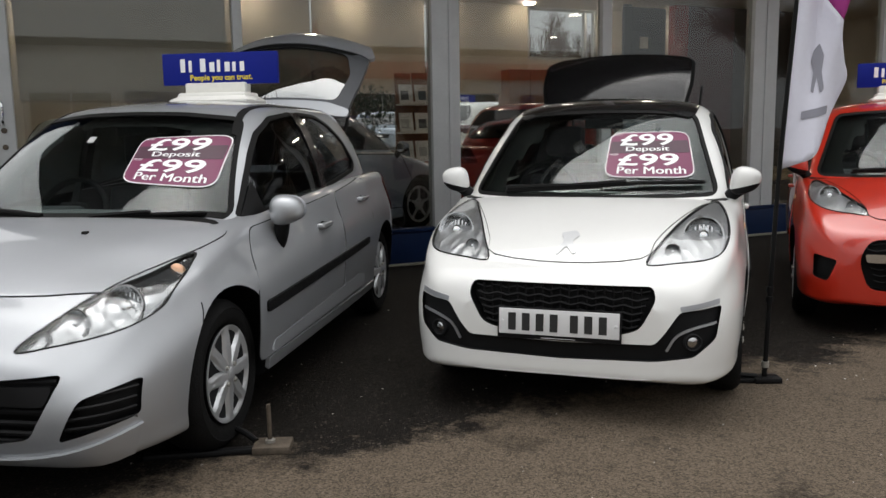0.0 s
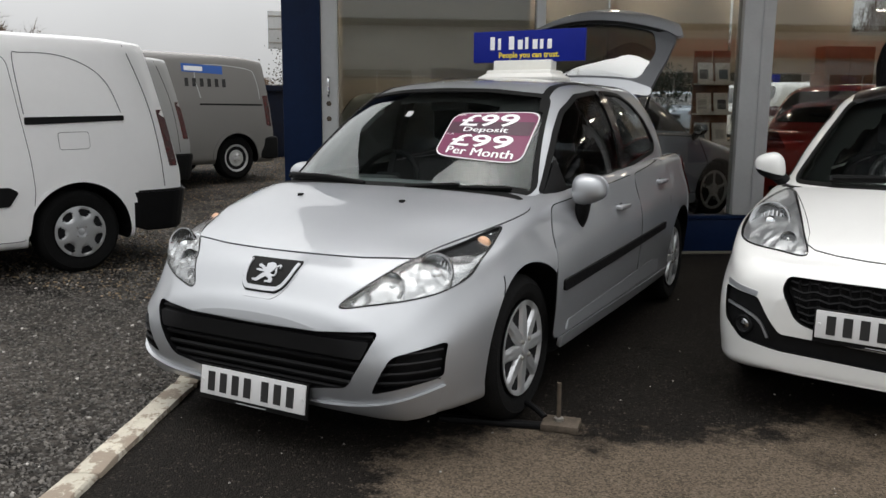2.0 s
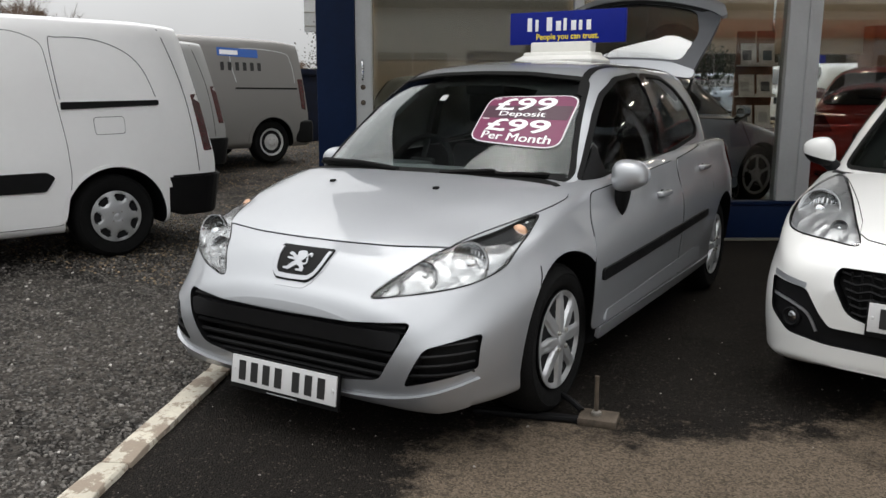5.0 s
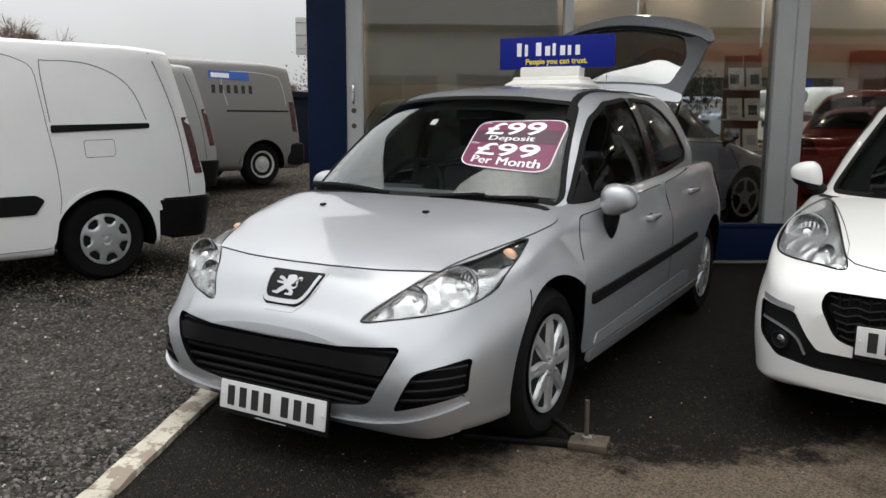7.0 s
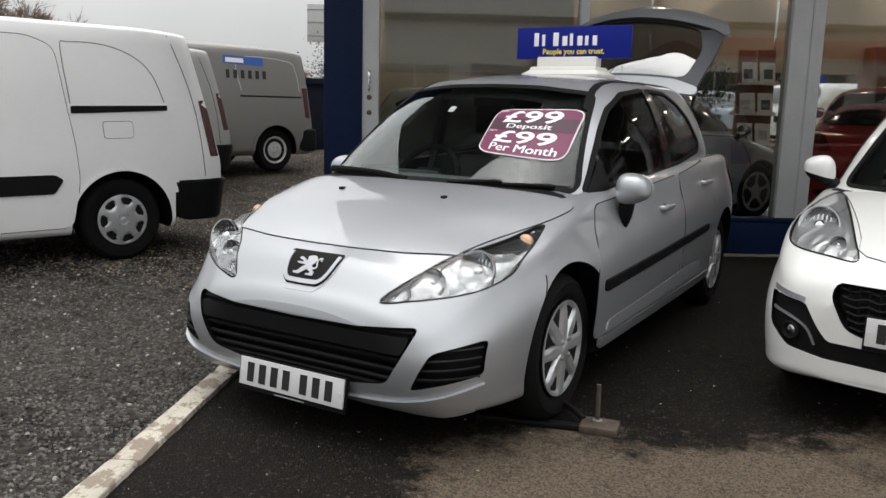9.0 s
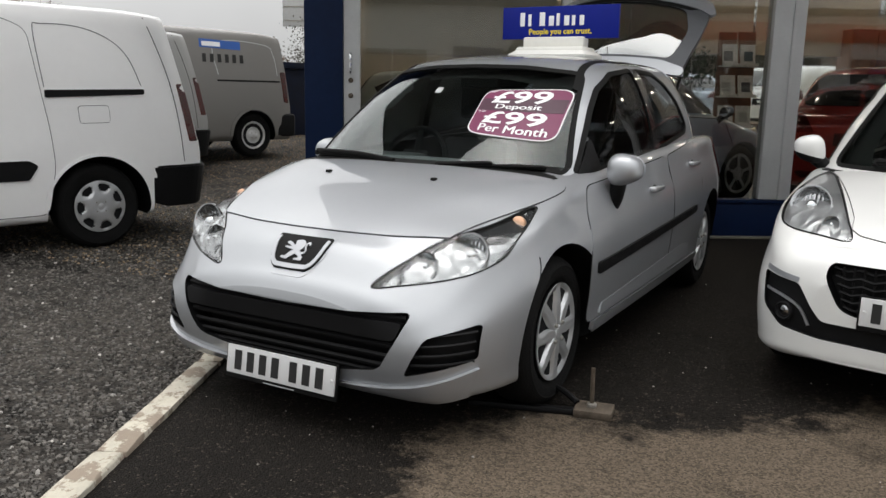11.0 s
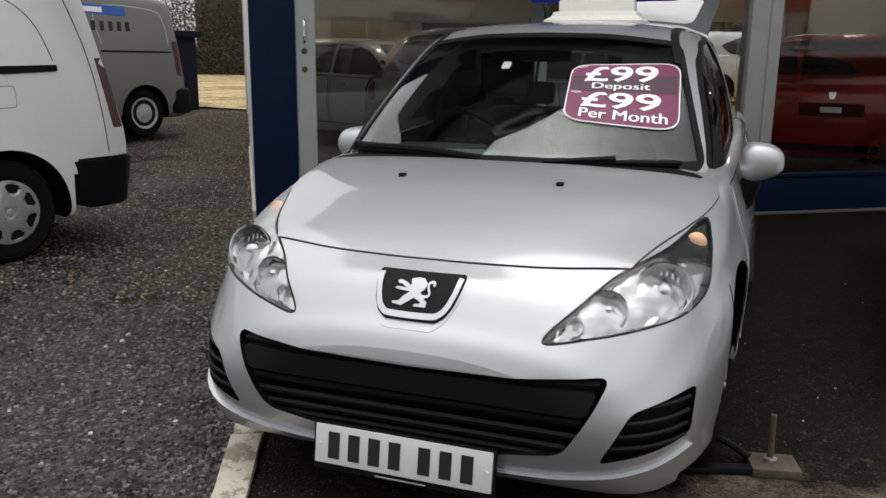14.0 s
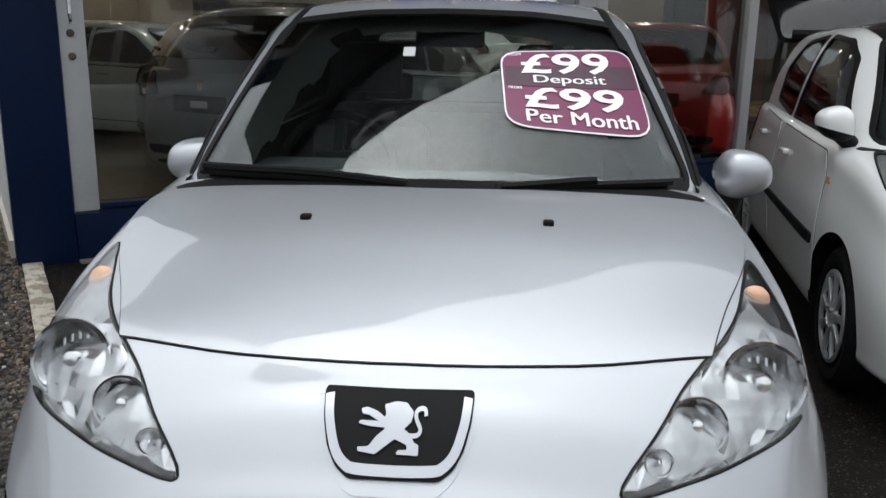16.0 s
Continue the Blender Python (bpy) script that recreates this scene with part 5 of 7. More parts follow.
    rim_pts = spline([(-.121, .681), (-.115, .650), (-.102, .617), (-.084, .599), (-.058, .593), (.050, .593), (.076, .599), (.094, .617), (.107, .650), (.113, .681)], 4)
    part("badge_rim", slab(tree, band(rim_pts, 0.0145), "y", 0.010, 0.012, 0.03), SATIN, badge, "satin silver rim")
    limbs = ([(-0.0262, 0.6725), (-0.0047, 0.676), (0.0118, 0.6745), (0.0234, 0.6652), (0.0201, 0.6527), (0.0085, 0.6443), (0.0151, 0.6401), (-0.008, 0.6308), (-0.0229, 0.6433), (-0.0279, 0.6537), (-0.0219, 0.662)], [(-0.065, 0.6662), (-0.0544, 0.6689), (-0.0362, 0.6641), (-0.0196, 0.6558), (-0.0262, 0.6495), (-0.0411, 0.6558), (-0.0511, 0.6604), (-0.0616, 0.661)], [(-0.0676, 0.6495), (-0.0636, 0.6531), (-0.0229, 0.6527), (-0.0196, 0.6447), (-0.0511, 0.6464)], [(-0.0196, 0.6454), (-0.0031, 0.6329), (-0.0362, 0.612), (-0.0643, 0.6151), (-0.0659, 0.6203), (-0.0477, 0.6214), (-0.0362, 0.6339)], [(-0.0097, 0.6329), (0.0118, 0.6433), (0.0217, 0.636), (0.0267, 0.6276), (0.0343, 0.6256), (0.0343, 0.612), (-0.0014, 0.613), (0.0002, 0.6183), (0.0151, 0.6189), (0.0151, 0.6245)])
    emblem = bmesh.new()
    for limb in limbs:
        bit = mesh_of(slab(tree, rounded(limb, 0.003), "y", 0.010, 0.008, 0.02), "limb", CHROME)
        emblem.from_mesh(bit)
        bpy.data.meshes.remove(bit)
    bit = mesh_of(slab(tree, band(spline([(0.0168, 0.636), (0.031, 0.637), (0.0356, 0.6443), (0.029, 0.6558), (0.0274, 0.6641), (0.0343, 0.6689), (0.0422, 0.6677), (0.0442, 0.6606)], 4), 0.006), "y", 0.010, 0.008, 0.02), "limb", CHROME)
    emblem.from_mesh(bit)
    bpy.data.meshes.remove(bit)
    part("badge_emblem", emblem, SATIN, badge, "plain satin chrome emblem")
    part("badge_recess", slab(tree, band([*shield, shield[0]], 0.012), "y", 0.0015, 0.004, 0.03), SILVER, badge)
    plate_bars(car, -0.012, 0.215, -8)
    part("plate_bracket", boxed((-.20, -.006, .17), (.20, .10, .245), .006), PLASTIC, car)
    # mirrors, wipers, aerial, cabin
    mirror_housing(car, SILVER, (.855, 1.29, .925), 1.05, PLASTIC, 0.125, True)
    wiper(car, ctree, [(-.62, .925), (-.30, .93), (.03, .905), (.18, .90)])
    wiper(car, ctree, [(.16, .91), (.40, .925), (.60, .925)])
    part("aerial", tube([(0, 3.15, 1.455), (0, 3.45, 1.62)], 0.004, 6, 0.002), SEAM, car)
    cabin_fittings(car, s, -0.36)
    part("door_screen_sticker", slab(ctree, rounded([(-.125, 1.266), (-.09, 1.266), (-.09, 1.240), (-.125, 1.240)], 0.004), "y", 0.003, 0.001, 0.03), FRAME_G, car, "small pale windscreen sticker")
    for x, sd in ((-.80, -1), (.80, 1)):
        for y in (.737, 3.28):
            wheel(car, x, y, .306, sd, 9, 0.19, 0.66, "trim")
    # rear lamps and open tailgate
    for sx in (1, -1):
        tl = slab(tree, rounded([(3.62, .70), (3.80, .72), (3.84, .95), (3.55, .98), (3.42, .93)], 0.03), "-x", 0.006, 0.02, 0.05)
        part("tail_lamp", tl if sx > 0 else mirrored(tl), REDLENS, car)
    gate = thing("tailgate", pose(0, 3.42, 1.425, 57) @ Matrix.Diagonal((1, 0.86, 1, 1)), "", "")
    gate.parent = car
    bend = curve_of((0, 0.02), (.25, .05), (.55, .045), (.8, -.02), (.95, -.13))

    def gate_sheet(outline, out, depth):
        v, f = triangles(outline, 0.05)
        bm = bmesh.new()
        hi = [bm.verts.new((q.x, q.y, bend(q.y) - (0.08 + 0.16 * q.y) * (q.x / 0.6) ** 2 + out)) for q in v]
        lo = [bm.verts.new((q.x, q.y, bend(q.y) - (0.08 + 0.16 * q.y) * (q.x / 0.6) ** 2 + out - depth)) for q in v]
        seen = set()
        for t in f:
            bm.faces.new([hi[i] for i in t])
            bm.faces.new([lo[i] for i in t][::-1])
            seen |= {(t[i], t[(i + 1) % 3]) for i in range(len(t))}
        for a, b in seen:
            if (b, a) not in seen:
                bm.faces.new((hi[b], hi[a], lo[a], lo[b]))
        bmesh.ops.recalc_face_normals(bm, faces=bm.faces)
        return bm
    full = rounded([(-.54, 0), (.54, 0), (.60, .35), (.62, .62), (.56, .95), (-.56, .95), (-.62, .62), (-.60, .35)], 0.08)
    pane = rounded([(-.46, .12), (.46, .12), (.525, .42), (.47, .655), (-.47, .655), (-.525, .42)], 0.07)
    c1 = gate_sheet(full, 0.0, 0.03)
    cutp = prism(pane, -0.5, 0.5, "z")
    o = new("gate_panel", carve(c1, [(cutp, SEAM)], GATE_GREY, "gate_panel"))
    o.parent = gate
    part("gate_glass", gate_sheet(pane, -0.004, 0.004), GATE_GLASS, gate).visible_shadow = False
    part("gate_lining", gate_sheet(rounded([(-.5, .68), (.5, .68), (.5, .9), (-.5, .9)], 0.05), -0.032, 0.015), DARK, gate)
    part("gate_spoiler", gate_sheet(rounded([(-.55, -.03), (.55, -.03), (.56, .05), (.40, .095), (-.40, .095), (-.56, .05)], 0.03), 0.008, 0.02), SILVER, gate, "silver roof-edge spoiler")
    part("gate_end", gate_sheet(rounded([(-.56, .70), (.56, .70), (.625, .655), (.645, .73), (.57, .95), (-.57, .95), (-.645, .73), (-.625, .655)], 0.03), 0.012, 0.03), SILVER, gate, "silver lower end of the tailgate")
    part("gate_band", gate_sheet(rounded([(-.50, .66), (.50, .66), (.55, .72), (-.55, .72)], 0.02), 0.006, 0.01), SEAM, gate)
    for sx in (-.5, .5):
        part("gas_strut", tube([(sx, 3.45, 1.15), (sx * 1.04, 3.75, 1.62)], 0.010, 8), SEAM, car)
    return car, ctree


def small_hatchback(at_m, paint, label, roof, facelift=True, name="small_hatchback"):
    s = dict(length=3.43,
             w=curve_of((0, .45), (.012, .53), (.04, .605), (.09, .66), (.17, .705), (.3, .742), (.5, .765), (.8, .785), (1.3, .80), (2.8, .805), (3.15, .78), (3.35, .70), (3.43, .5)),
             ws=curve_of((0, .40), (.05, .555), (.12, .615), (.25, .665), (.45, .70), (.75, .712), (1.0, .74), (2.5, .755), (3.15, .70), (3.43, .45)),
             zt=curve_of((0, .575), (.02, .615), (.06, .65), (.12, .685), (.2, .738), (.4, .83), (.75, .925), (1.0, .955), (3.1, .98), (3.43, .88)),
             zs=curve_of((0, .52), (.05, .58), (.12, .645), (.25, .725), (.45, .80), (.75, .865), (1.1, .90), (2.5, .955), (3.1, .97), (3.43, .82)),
             zm=curve_of((0, .40), (.2, .46), (.6, .53), (1.2, .60), (3.0, .64), (3.43, .55)),
             zb=curve_of((0, .215), (.08, .19), (.5, .18), (1.0, .20), (2.9, .22), (3.43, .32)),
             cz=(0.87, 1.375, 1.465), df=0.46, dr=0.28, ce=2.6, bulge=0.02,
             yf=curve_of((.87, .66), (.93, .75), (1.1, .97), (1.25, 1.18), (1.375, 1.385), (1.415, 1.52), (1.445, 1.75), (1.465, 2.05)),
             yr=curve_of((.87, 3.22), (1.1, 3.20), (1.375, 3.06), (1.415, 2.98), (1.445, 2.75), (1.465, 2.3)),
             wg=curve_of((.87, .735), (.95, .712), (1.1, .68), (1.25, .635), (1.375, .565), (1.415, .48), (1.445, .33), (1.465, .05)),
             dash=(0.85, 0.90))
    car = thing(name, at_m, label, "car", "cars on the forecourt")
    raw = lower_body(s)
    tree = form_tree(lower_body(s, True))
    top = cabin(s)
    ctree = form_tree(cabin(s, True))
    grille = rounded([(-.39, .612), (.39, .612), (.405, .56), (.34, .43), (.25, .405), (-.25, .405), (-.34, .43), (-.405, .56)], 0.04) if facelift else rounded([(-.36, .60), (.36, .60), (.42, .48), (.36, .30), (-.36, .30), (-.42, .48)], 0.06)
    pocket = rounded([(.665, .535), (.50, .512), (.44, .42), (.40, .372), (.0, .362), (-.40, .372), (-.44, .42), (-.50, .512), (-.665, .535), (-.645, .40), (-.56, .325), (-.40, .300), (0, .288), (.40, .300), (.56, .325), (.645, .40)], 0.02)
    side_vent = rounded([(.53, .47), (.66, .50), (.66, .36), (.58, .34)], 0.02)
    lamp = spline([(.352, .690), (.40, .765), (.47, .835), (.55, .885), (.625, .905), (.672, .87), (.690, .80), (.665, .74), (.60, .71), (.47, .695)], 5, True) if facelift else spline([(.33, .73), (.44, .805), (.56, .87), (.645, .90), (.688, .86), (.68, .80), (.60, .755), (.47, .735)], 5, True)
    cut = [(slab(tree, grille, "y", 0.03, 0.11, 0.06, True), PLASTIC)]
    if facelift:
        cut.append((slab(tree, pocket, "y", 0.03, 0.055, 0.06, True), PLASTIC))
    for mir in (False, True):
        l = slab(tree, lamp, "y", 0.03, 0.10, 0.03, True)
        cut.append((mirrored(l) if mir else l, LAMP_SILK))
        if not facelift:
            l = slab(tree, side_vent, "y", 0.03, 0.07, 0.05, True)
            cut.append((mirrored(l) if mir else l, PLASTIC))
    for y in (0.70, 3.04):
        for sx in (1, -1):
            c = lathe([(0.318, 0.50), (0.318, 1.1)], 48)
            bmesh.ops.translate(c, verts=c.verts, vec=(0, y, 0.288))
            cut.append((mirrored(c) if sx < 0 else c, PLASTIC))
    cut.append((boxed((-.64, .90, .36), (.64, 3.2, 1.3), 0.05), DARK))
    o = new("body", carve(raw, cut, paint, "body"))
    o.parent = car
    ws = rounded([(-.635, .935), (0, .925), (.635, .935), (.50, 1.345), (.25, 1.362), (0, 1.366), (-.25, 1.362), (-.50, 1.345)], 0.05)
    fw = rounded([(1.02, .925), (1.20, 1.06), (1.42, 1.25), (1.60, 1.335), (1.98, 1.365), (2.02, .955)], 0.03)
    rw = rounded([(2.08, .96), (2.05, 1.365), (2.45, 1.34), (2.66, 1.20), (2.62, 1.02)], 0.04)
    cc = [(slab(ctree, ws, "y", 0.08, 0.16, 0.08, True), SEAM)]
    for win in (fw, rw):
        for ax in ("-x", "x"):
            cc.append((slab(ctree, win, ax, 0.05, 0.12, 0.10, True), SEAM))
    cc.append((boxed((-.5, 2.9, .98), (.5, 3.6, 1.34), 0.04), DARK))
    o = new("cabin_shell", carve(top, [(cabin(inner_of(s)), DARK)] + cc, paint, "cabin_shell"))
    o.parent = car
    part("windscreen", slab(ctree, ws, "y", -0.002, 0.004, 0.06), SCREEN, car, "raked windscreen glass").visible_shadow = False
    part("screen_border", slab(ctree, band([*ws, ws[0]], 0.018), "y", 0.0015, 0.006, 0.05), SEAM, car)
    for win, n in ((fw, "front_window"), (rw, "rear_window")):
        for ax in ("-x", "x"):
            part(n, slab(ctree, win, ax, -0.004, 0.004, 0.08), TINTED, car).visible_shadow = False
            part("window_seal", slab(ctree, band([*win, win[0]], 0.019), ax, 0.002, 0.01, 0.06), SEAM, car)
    rp = spline([(-.50, 1.46), (-.30, 1.40), (0, 1.385), (.30, 1.40), (.50, 1.46), (.505, 2.2), (.47, 2.95), (0, 3.0), (-.47, 2.95), (-.505, 2.2)], 4, True)
    if roof:
        part("roof_panel", slab(ctree, rp, "-z", 0.004, 0.008, 0.06), roof, car, "black roof panel")
    hood = spline([(-.325, .165), (0, .125), (.325, .165), (.375, .27), (.43, .41), (.50, .58), (.565, .74), (.585, .82), (.3, .755), (0, .735), (-.3, .755), (-.585, .82), (-.565, .74), (-.50, .58), (-.43, .41), (-.375, .27)], 3, True)
    part("bonnet", slab(tree, hood, "-z", 0.005, 0.010, 0.03), paint, car)
    part("bonnet_gap", slab(tree, band([*hood, hood[0]], 0.0055), "-z", 0.0012, 0.004, 0.04), SEAM, car)
    part("cowl", slab(tree, spline([(-.62, .86), (0, .74), (.62, .86), (.6, .96), (0, .84), (-.6, .96)], 4, True), "-z", 0.003, 0.01, 0.06), PLASTIC, car)
    d1 = rounded([(.985, .29), (.96, .55), (1.0, .80), (1.06, .88), (2.02, .925), (2.05, .60), (2.0, .30)], 0.05)
    d2 = rounded([(2.03, .30), (2.075, .60), (2.06, .925), (2.66, .96), (2.72, .75), (2.68, .60), (2.52, .46), (2.44, .32)], 0.05)
    for dd, n, hx, hz in ((d1, "front_door", 1.80, .80), (d2, "rear_door", 2.50, .84)):
        for ax, sx in (("-x", 1), ("x", -1)):
            door = part(n, slab(tree, dd, ax, 0.004, 0.008, 0.04), paint, car)
            part("door_gap", slab(tree, band([*dd, dd[0]], 0.008), ax, 0.001, 0.004, 0.06), SEAM, door)
            p, _ = cast(tree, ax, hx, hz)
            part("door_handle", boxed((p.x - sx * 0.005, hx - .07, hz - .012), (p.x + sx * 0.03, hx + .07, hz + .014), 0.014, 3), paint, door)
    for ax in ("-x", "x"):
        part("side_moulding", slab(tree, rounded([(1.0, .50), (2.5, .555), (2.5, .59), (1.0, .545)], 0.012), ax, 0.014, 0.018, 0.08), PLASTIC, car)
        part("side_repeater", slab(tree, rounded([(.93, .76), (.985, .765), (.985, .79), (.93, .785)], 0.01), ax, 0.006, 0.008, 0.03), AMBER, car)
    gr = thing("grille", Matrix(), "", "")
    gr.parent = car
    rows = 6 if facelift else 7
    z0, z1 = (.42, .60) if facelift else (.33, .59)
    for k in range(rows):
        z = z0 + (z1 - z0) * (k + 0.5) / rows
        hw = 0.33 + 0.06 * k / rows
        line = []
        for i in range(-8, 9):
            p, _ = cast(tree, "y", hw * i / 8, z)
            line.append(Vector((hw * i / 8, p.y + 0.03, z + 0.006 * (-1) ** i)))
        part("grille_bar", tube(line, 0.006, 5), PLASTIC, gr)
    if facelift:
        for k in range(-9, 10):
            p, _ = cast(tree, "y", k * .038, .55)
            part("grille_rib", tube([(k * .038, p.y + .034, .43), (k * .038, p.y + .034, .60)], 0.005, 5), PLASTIC, gr)
        for sx in (1, -1):
            fl = thing("fog_lamp", Matrix(), "", "")
            fl.parent = car
            p, _ = cast(tree, "y", .555, .385)
            for n, b, mt in (("lamp_rim", lathe([(.036, -.03), (.040, 0), (.034, .004), (.030, -.004)], 20, "z"), DARK), ("lamp_glass", lathe([(.031, -.012), (.022, -.004), (.001, 0.0)], 20, "z"), REFLECTOR)):
                bmesh.ops.transform(b, matrix=pose(p.x, p.y + .012, p.z, 90, 0, 20), verts=b.verts)
                part(n, b if sx > 0 else mirrored(b), mt, fl)
            b = slab(tree, band(spline([(.45, .345), (.49, .41), (.56, .445), (.645, .465)], 5), 0.010), "y", -0.012, 0.01, 0.03, True)
            part("satin_trim", b if sx > 0 else mirrored(b), SATIN, car)
            b = slab(tree, rounded([(.50, .535), (.655, .562), (.655, .540), (.505, .514)], 0.006), "y", 0.004, 0.02, 0.03, True)
            part("day_lamp", b if sx > 0 else mirrored(b), SATIN, car, "slim day running lamp")
    else:
        bar = slab(tree, rounded([(-.385, .515), (.385, .515), (.375, .465), (-.375, .465)], 0.015), "y", 0.004, 0.04, 0.05, True)
        part("chrome_bar", bar, CHROME, car, "chrome grille bar")
    if facelift:
        headlamp(car, tree, lamp, ((.578, .792, .082), (.455, .735, .032)), 0.08, None, LAMP_SILK)
        em = slab(tree, rounded([(-.042, .79), (.024, .80), (.046, .782), (.016, .762), (.048, .722), (.030, .714), (-.004, .744), (-.040, .71), (-.052, .722), (-.020, .760)], 0.010), "y", 0.010, 0.008, 0.02)
        part("badge_emblem", em, ALLOY, car, "plain chrome emblem")
    else:
        headlamp(car, tree, lamp, ((.57, .825, .060), (.45, .77, .032)), 0.08, None, LAMP_SILK)
    plate_bars(car, -0.014, 0.445, -4)
    mirror_housing(car, paint, (.745, .98, 1.0), 0.86)
    wiper(car, ctree, [(-.42, .945), (0, .965), (.28, .985), (.56, .985)])
    cabin_fittings(car, s, -0.34)
    for x, sd in ((-.755, -1), (.755, 1)):
        for y in (.70, 3.04):
            wheel(car, x, y, .280, sd, 9, 0.16, 0.66, "plain")
    for sx in (1, -1):
        tl = slab(tree, rounded([(3.10, .72), (3.28, .74), (3.28, .98), (3.05, .96)], 0.03), "-x", 0.006, 0.02, 0.05)
        part("tail_lamp", tl if sx > 0 else mirrored(tl), REDLENS, car)
    if not facelift:
        part("rear_screen", slab(ctree, rounded([(-.50, 1.03), (.50, 1.03), (.46, 1.33), (-.46, 1.33)], 0.06), "-y", 0.004, 0.006, 0.08), BLACK_ROOF, car, "dark closed rear screen")
        return car, ctree
    gate = thing("tailgate", pose(-.15, 3.02, 1.40, 38), "", "")
    gate.parent = car

    def bowed(outline, lift, depth):
        v, f = triangles(outline, 0.05)
        bm = bmesh.new()
        hi = [bm.verts.new((q.x, q.y, 0.10 * math.sin(q.y / 0.67 * 2.4) - 0.16 * q.x * q.x + lift)) for q in v]
        for t in f:
            bm.faces.new([hi[i] for i in t])
        bmesh.ops.solidify(bm, geom=bm.faces[:], thickness=depth)
        bmesh.ops.recalc_face_normals(bm, faces=bm.faces)
        return bm
    po = rounded([(-.50, 0), (.50, 0), (.56, .3), (.565, .60), (.50, .665), (-.50, .665), (-.565, .60), (-.56, .3)], 0.05)
    part("gate_glass", bowed(po, 0.0, 0.006), BLACK_ROOF, gate, "dark glass tailgate")
    part("gate_border", bowed(band([*po, po[0]], 0.05), -0.008, 0.006), SEAM, gate)
    part("gate_handle", boxed((-.07, .60, .015), (.07, .655, .05), 0.012, 3), SEAM, gate)
    part("gate_edge_strip", boxed((.22, .655, .0), (.42, .675, .02), 0.004), PRINT_W, gate, "pale strip along the far edge of the gate")
    part("gate_hinge_trim", boxed((-.45, -.03, -.02), (.45, .02, .02), 0.008), SEAM, gate)
    for sx in (-.45, .45):
        part("gas_strut", tube([(sx, 3.0, 1.12), (sx * 1.1, 3.28, 1.58)], 0.009, 8), SEAM, car)
    return car, ctree


SILVER_AT = pose(-2.217, 2.64, 0)
WHITE_AT = pose(-0.10, 3.82, 0, 0, 0, -9)
RED_AT = pose(2.02, 5.36, 0, 0, 0, -13)
silver_car, silver_screen = silver_hatchback(SILVER_AT)
price_sticker(silver_car, silver_screen, ((.156, 1.258), (.552, 1.268), (.586, 1.031), (.177, 1.067)))
roof_sign(SILVER_AT @ pose(0.06, 2.4, 1.462))
white_car, white_screen = small_hatchback(WHITE_AT, WHITE, "white small hatchback with a black roof and open tailgate", BLACK_ROOF)
price_sticker(white_car, white_screen, ((.07, 1.245), (.47, 1.25), (.525, 1.015), (.07, 1.02)))
red_car, red_screen = small_hatchback(RED_AT, RED, "red small hatchback with a roof sign, behind the feather flag", None, False, "red_hatchback")
roof_sign(RED_AT @ pose(0.0, 2.0, 1.455))

# ---------------------------------------------------------------- vans


def van_body(s):
    bm = bmesh.new()
    L = s["length"]
    ys = [0, .02, .06, .12, .2, .35, .6, .9, 1.2, 1.5, 1.8, 2.1, 2.4, 2.7, 3.0, 3.3, 3.6, 3.9] + [L - q for q in (.5, .35, .22, .13, .07, .03, .01, 0)]
    ys = sorted(y for y in ys if 0 <= y <= L)
    rings = []
    for y in ys:
        w, zt, zb = s["w"](y), s["zt"](y), s["zb"]
        h = zt - zb
        k = s["tumble"]
        ctrl = [(0, zb), (w * .7, zb), (w * .95, zb + .01), (w * .99, zb + h * .12), (w, zb + h * .3), (w * .995, zb + h * .5), (w * (1 - k * .25), zb + h * .66), (w * (1 - k * .6), zb + h * .85), (w * (1 - k), zb + h * .95), (w * (1 - k * 1.5) * .95, zb + h * .985), (w * .5, zb + h * .998), (0, zt)]
        half = spline(ctrl, 4)
        pts = half + [Vector((-p.x, p.y)) for p in half[-2:0:-1]]
        lean = s["lean"] if y > L * 0.8 else 0
        rings.append([bm.verts.new((p.x, y - lean * max(0, (p.y - .75)) * (y - L * .8) / (L * .2), p.y)) for p in pts])
    for a, b in zip(rings, rings[1:]):
        for i in range(len(a)):
            j = (i + 1) % len(a)
            bm.faces.new((a[i], a[j], b[j], b[i]))
    k = len(rings[0])
    for ring in (rings[0], rings[-1]):
        for i in range(k // 2):
            u = list(dict.fromkeys([ring[i], ring[i + 1], ring[(k - i - 1) % k], ring[(k - i) % k]]))
            if len(u) > 2:
                bm.faces.new(u)
    bmesh.ops.recalc_face_normals(bm, faces=bm.faces)
    return bm


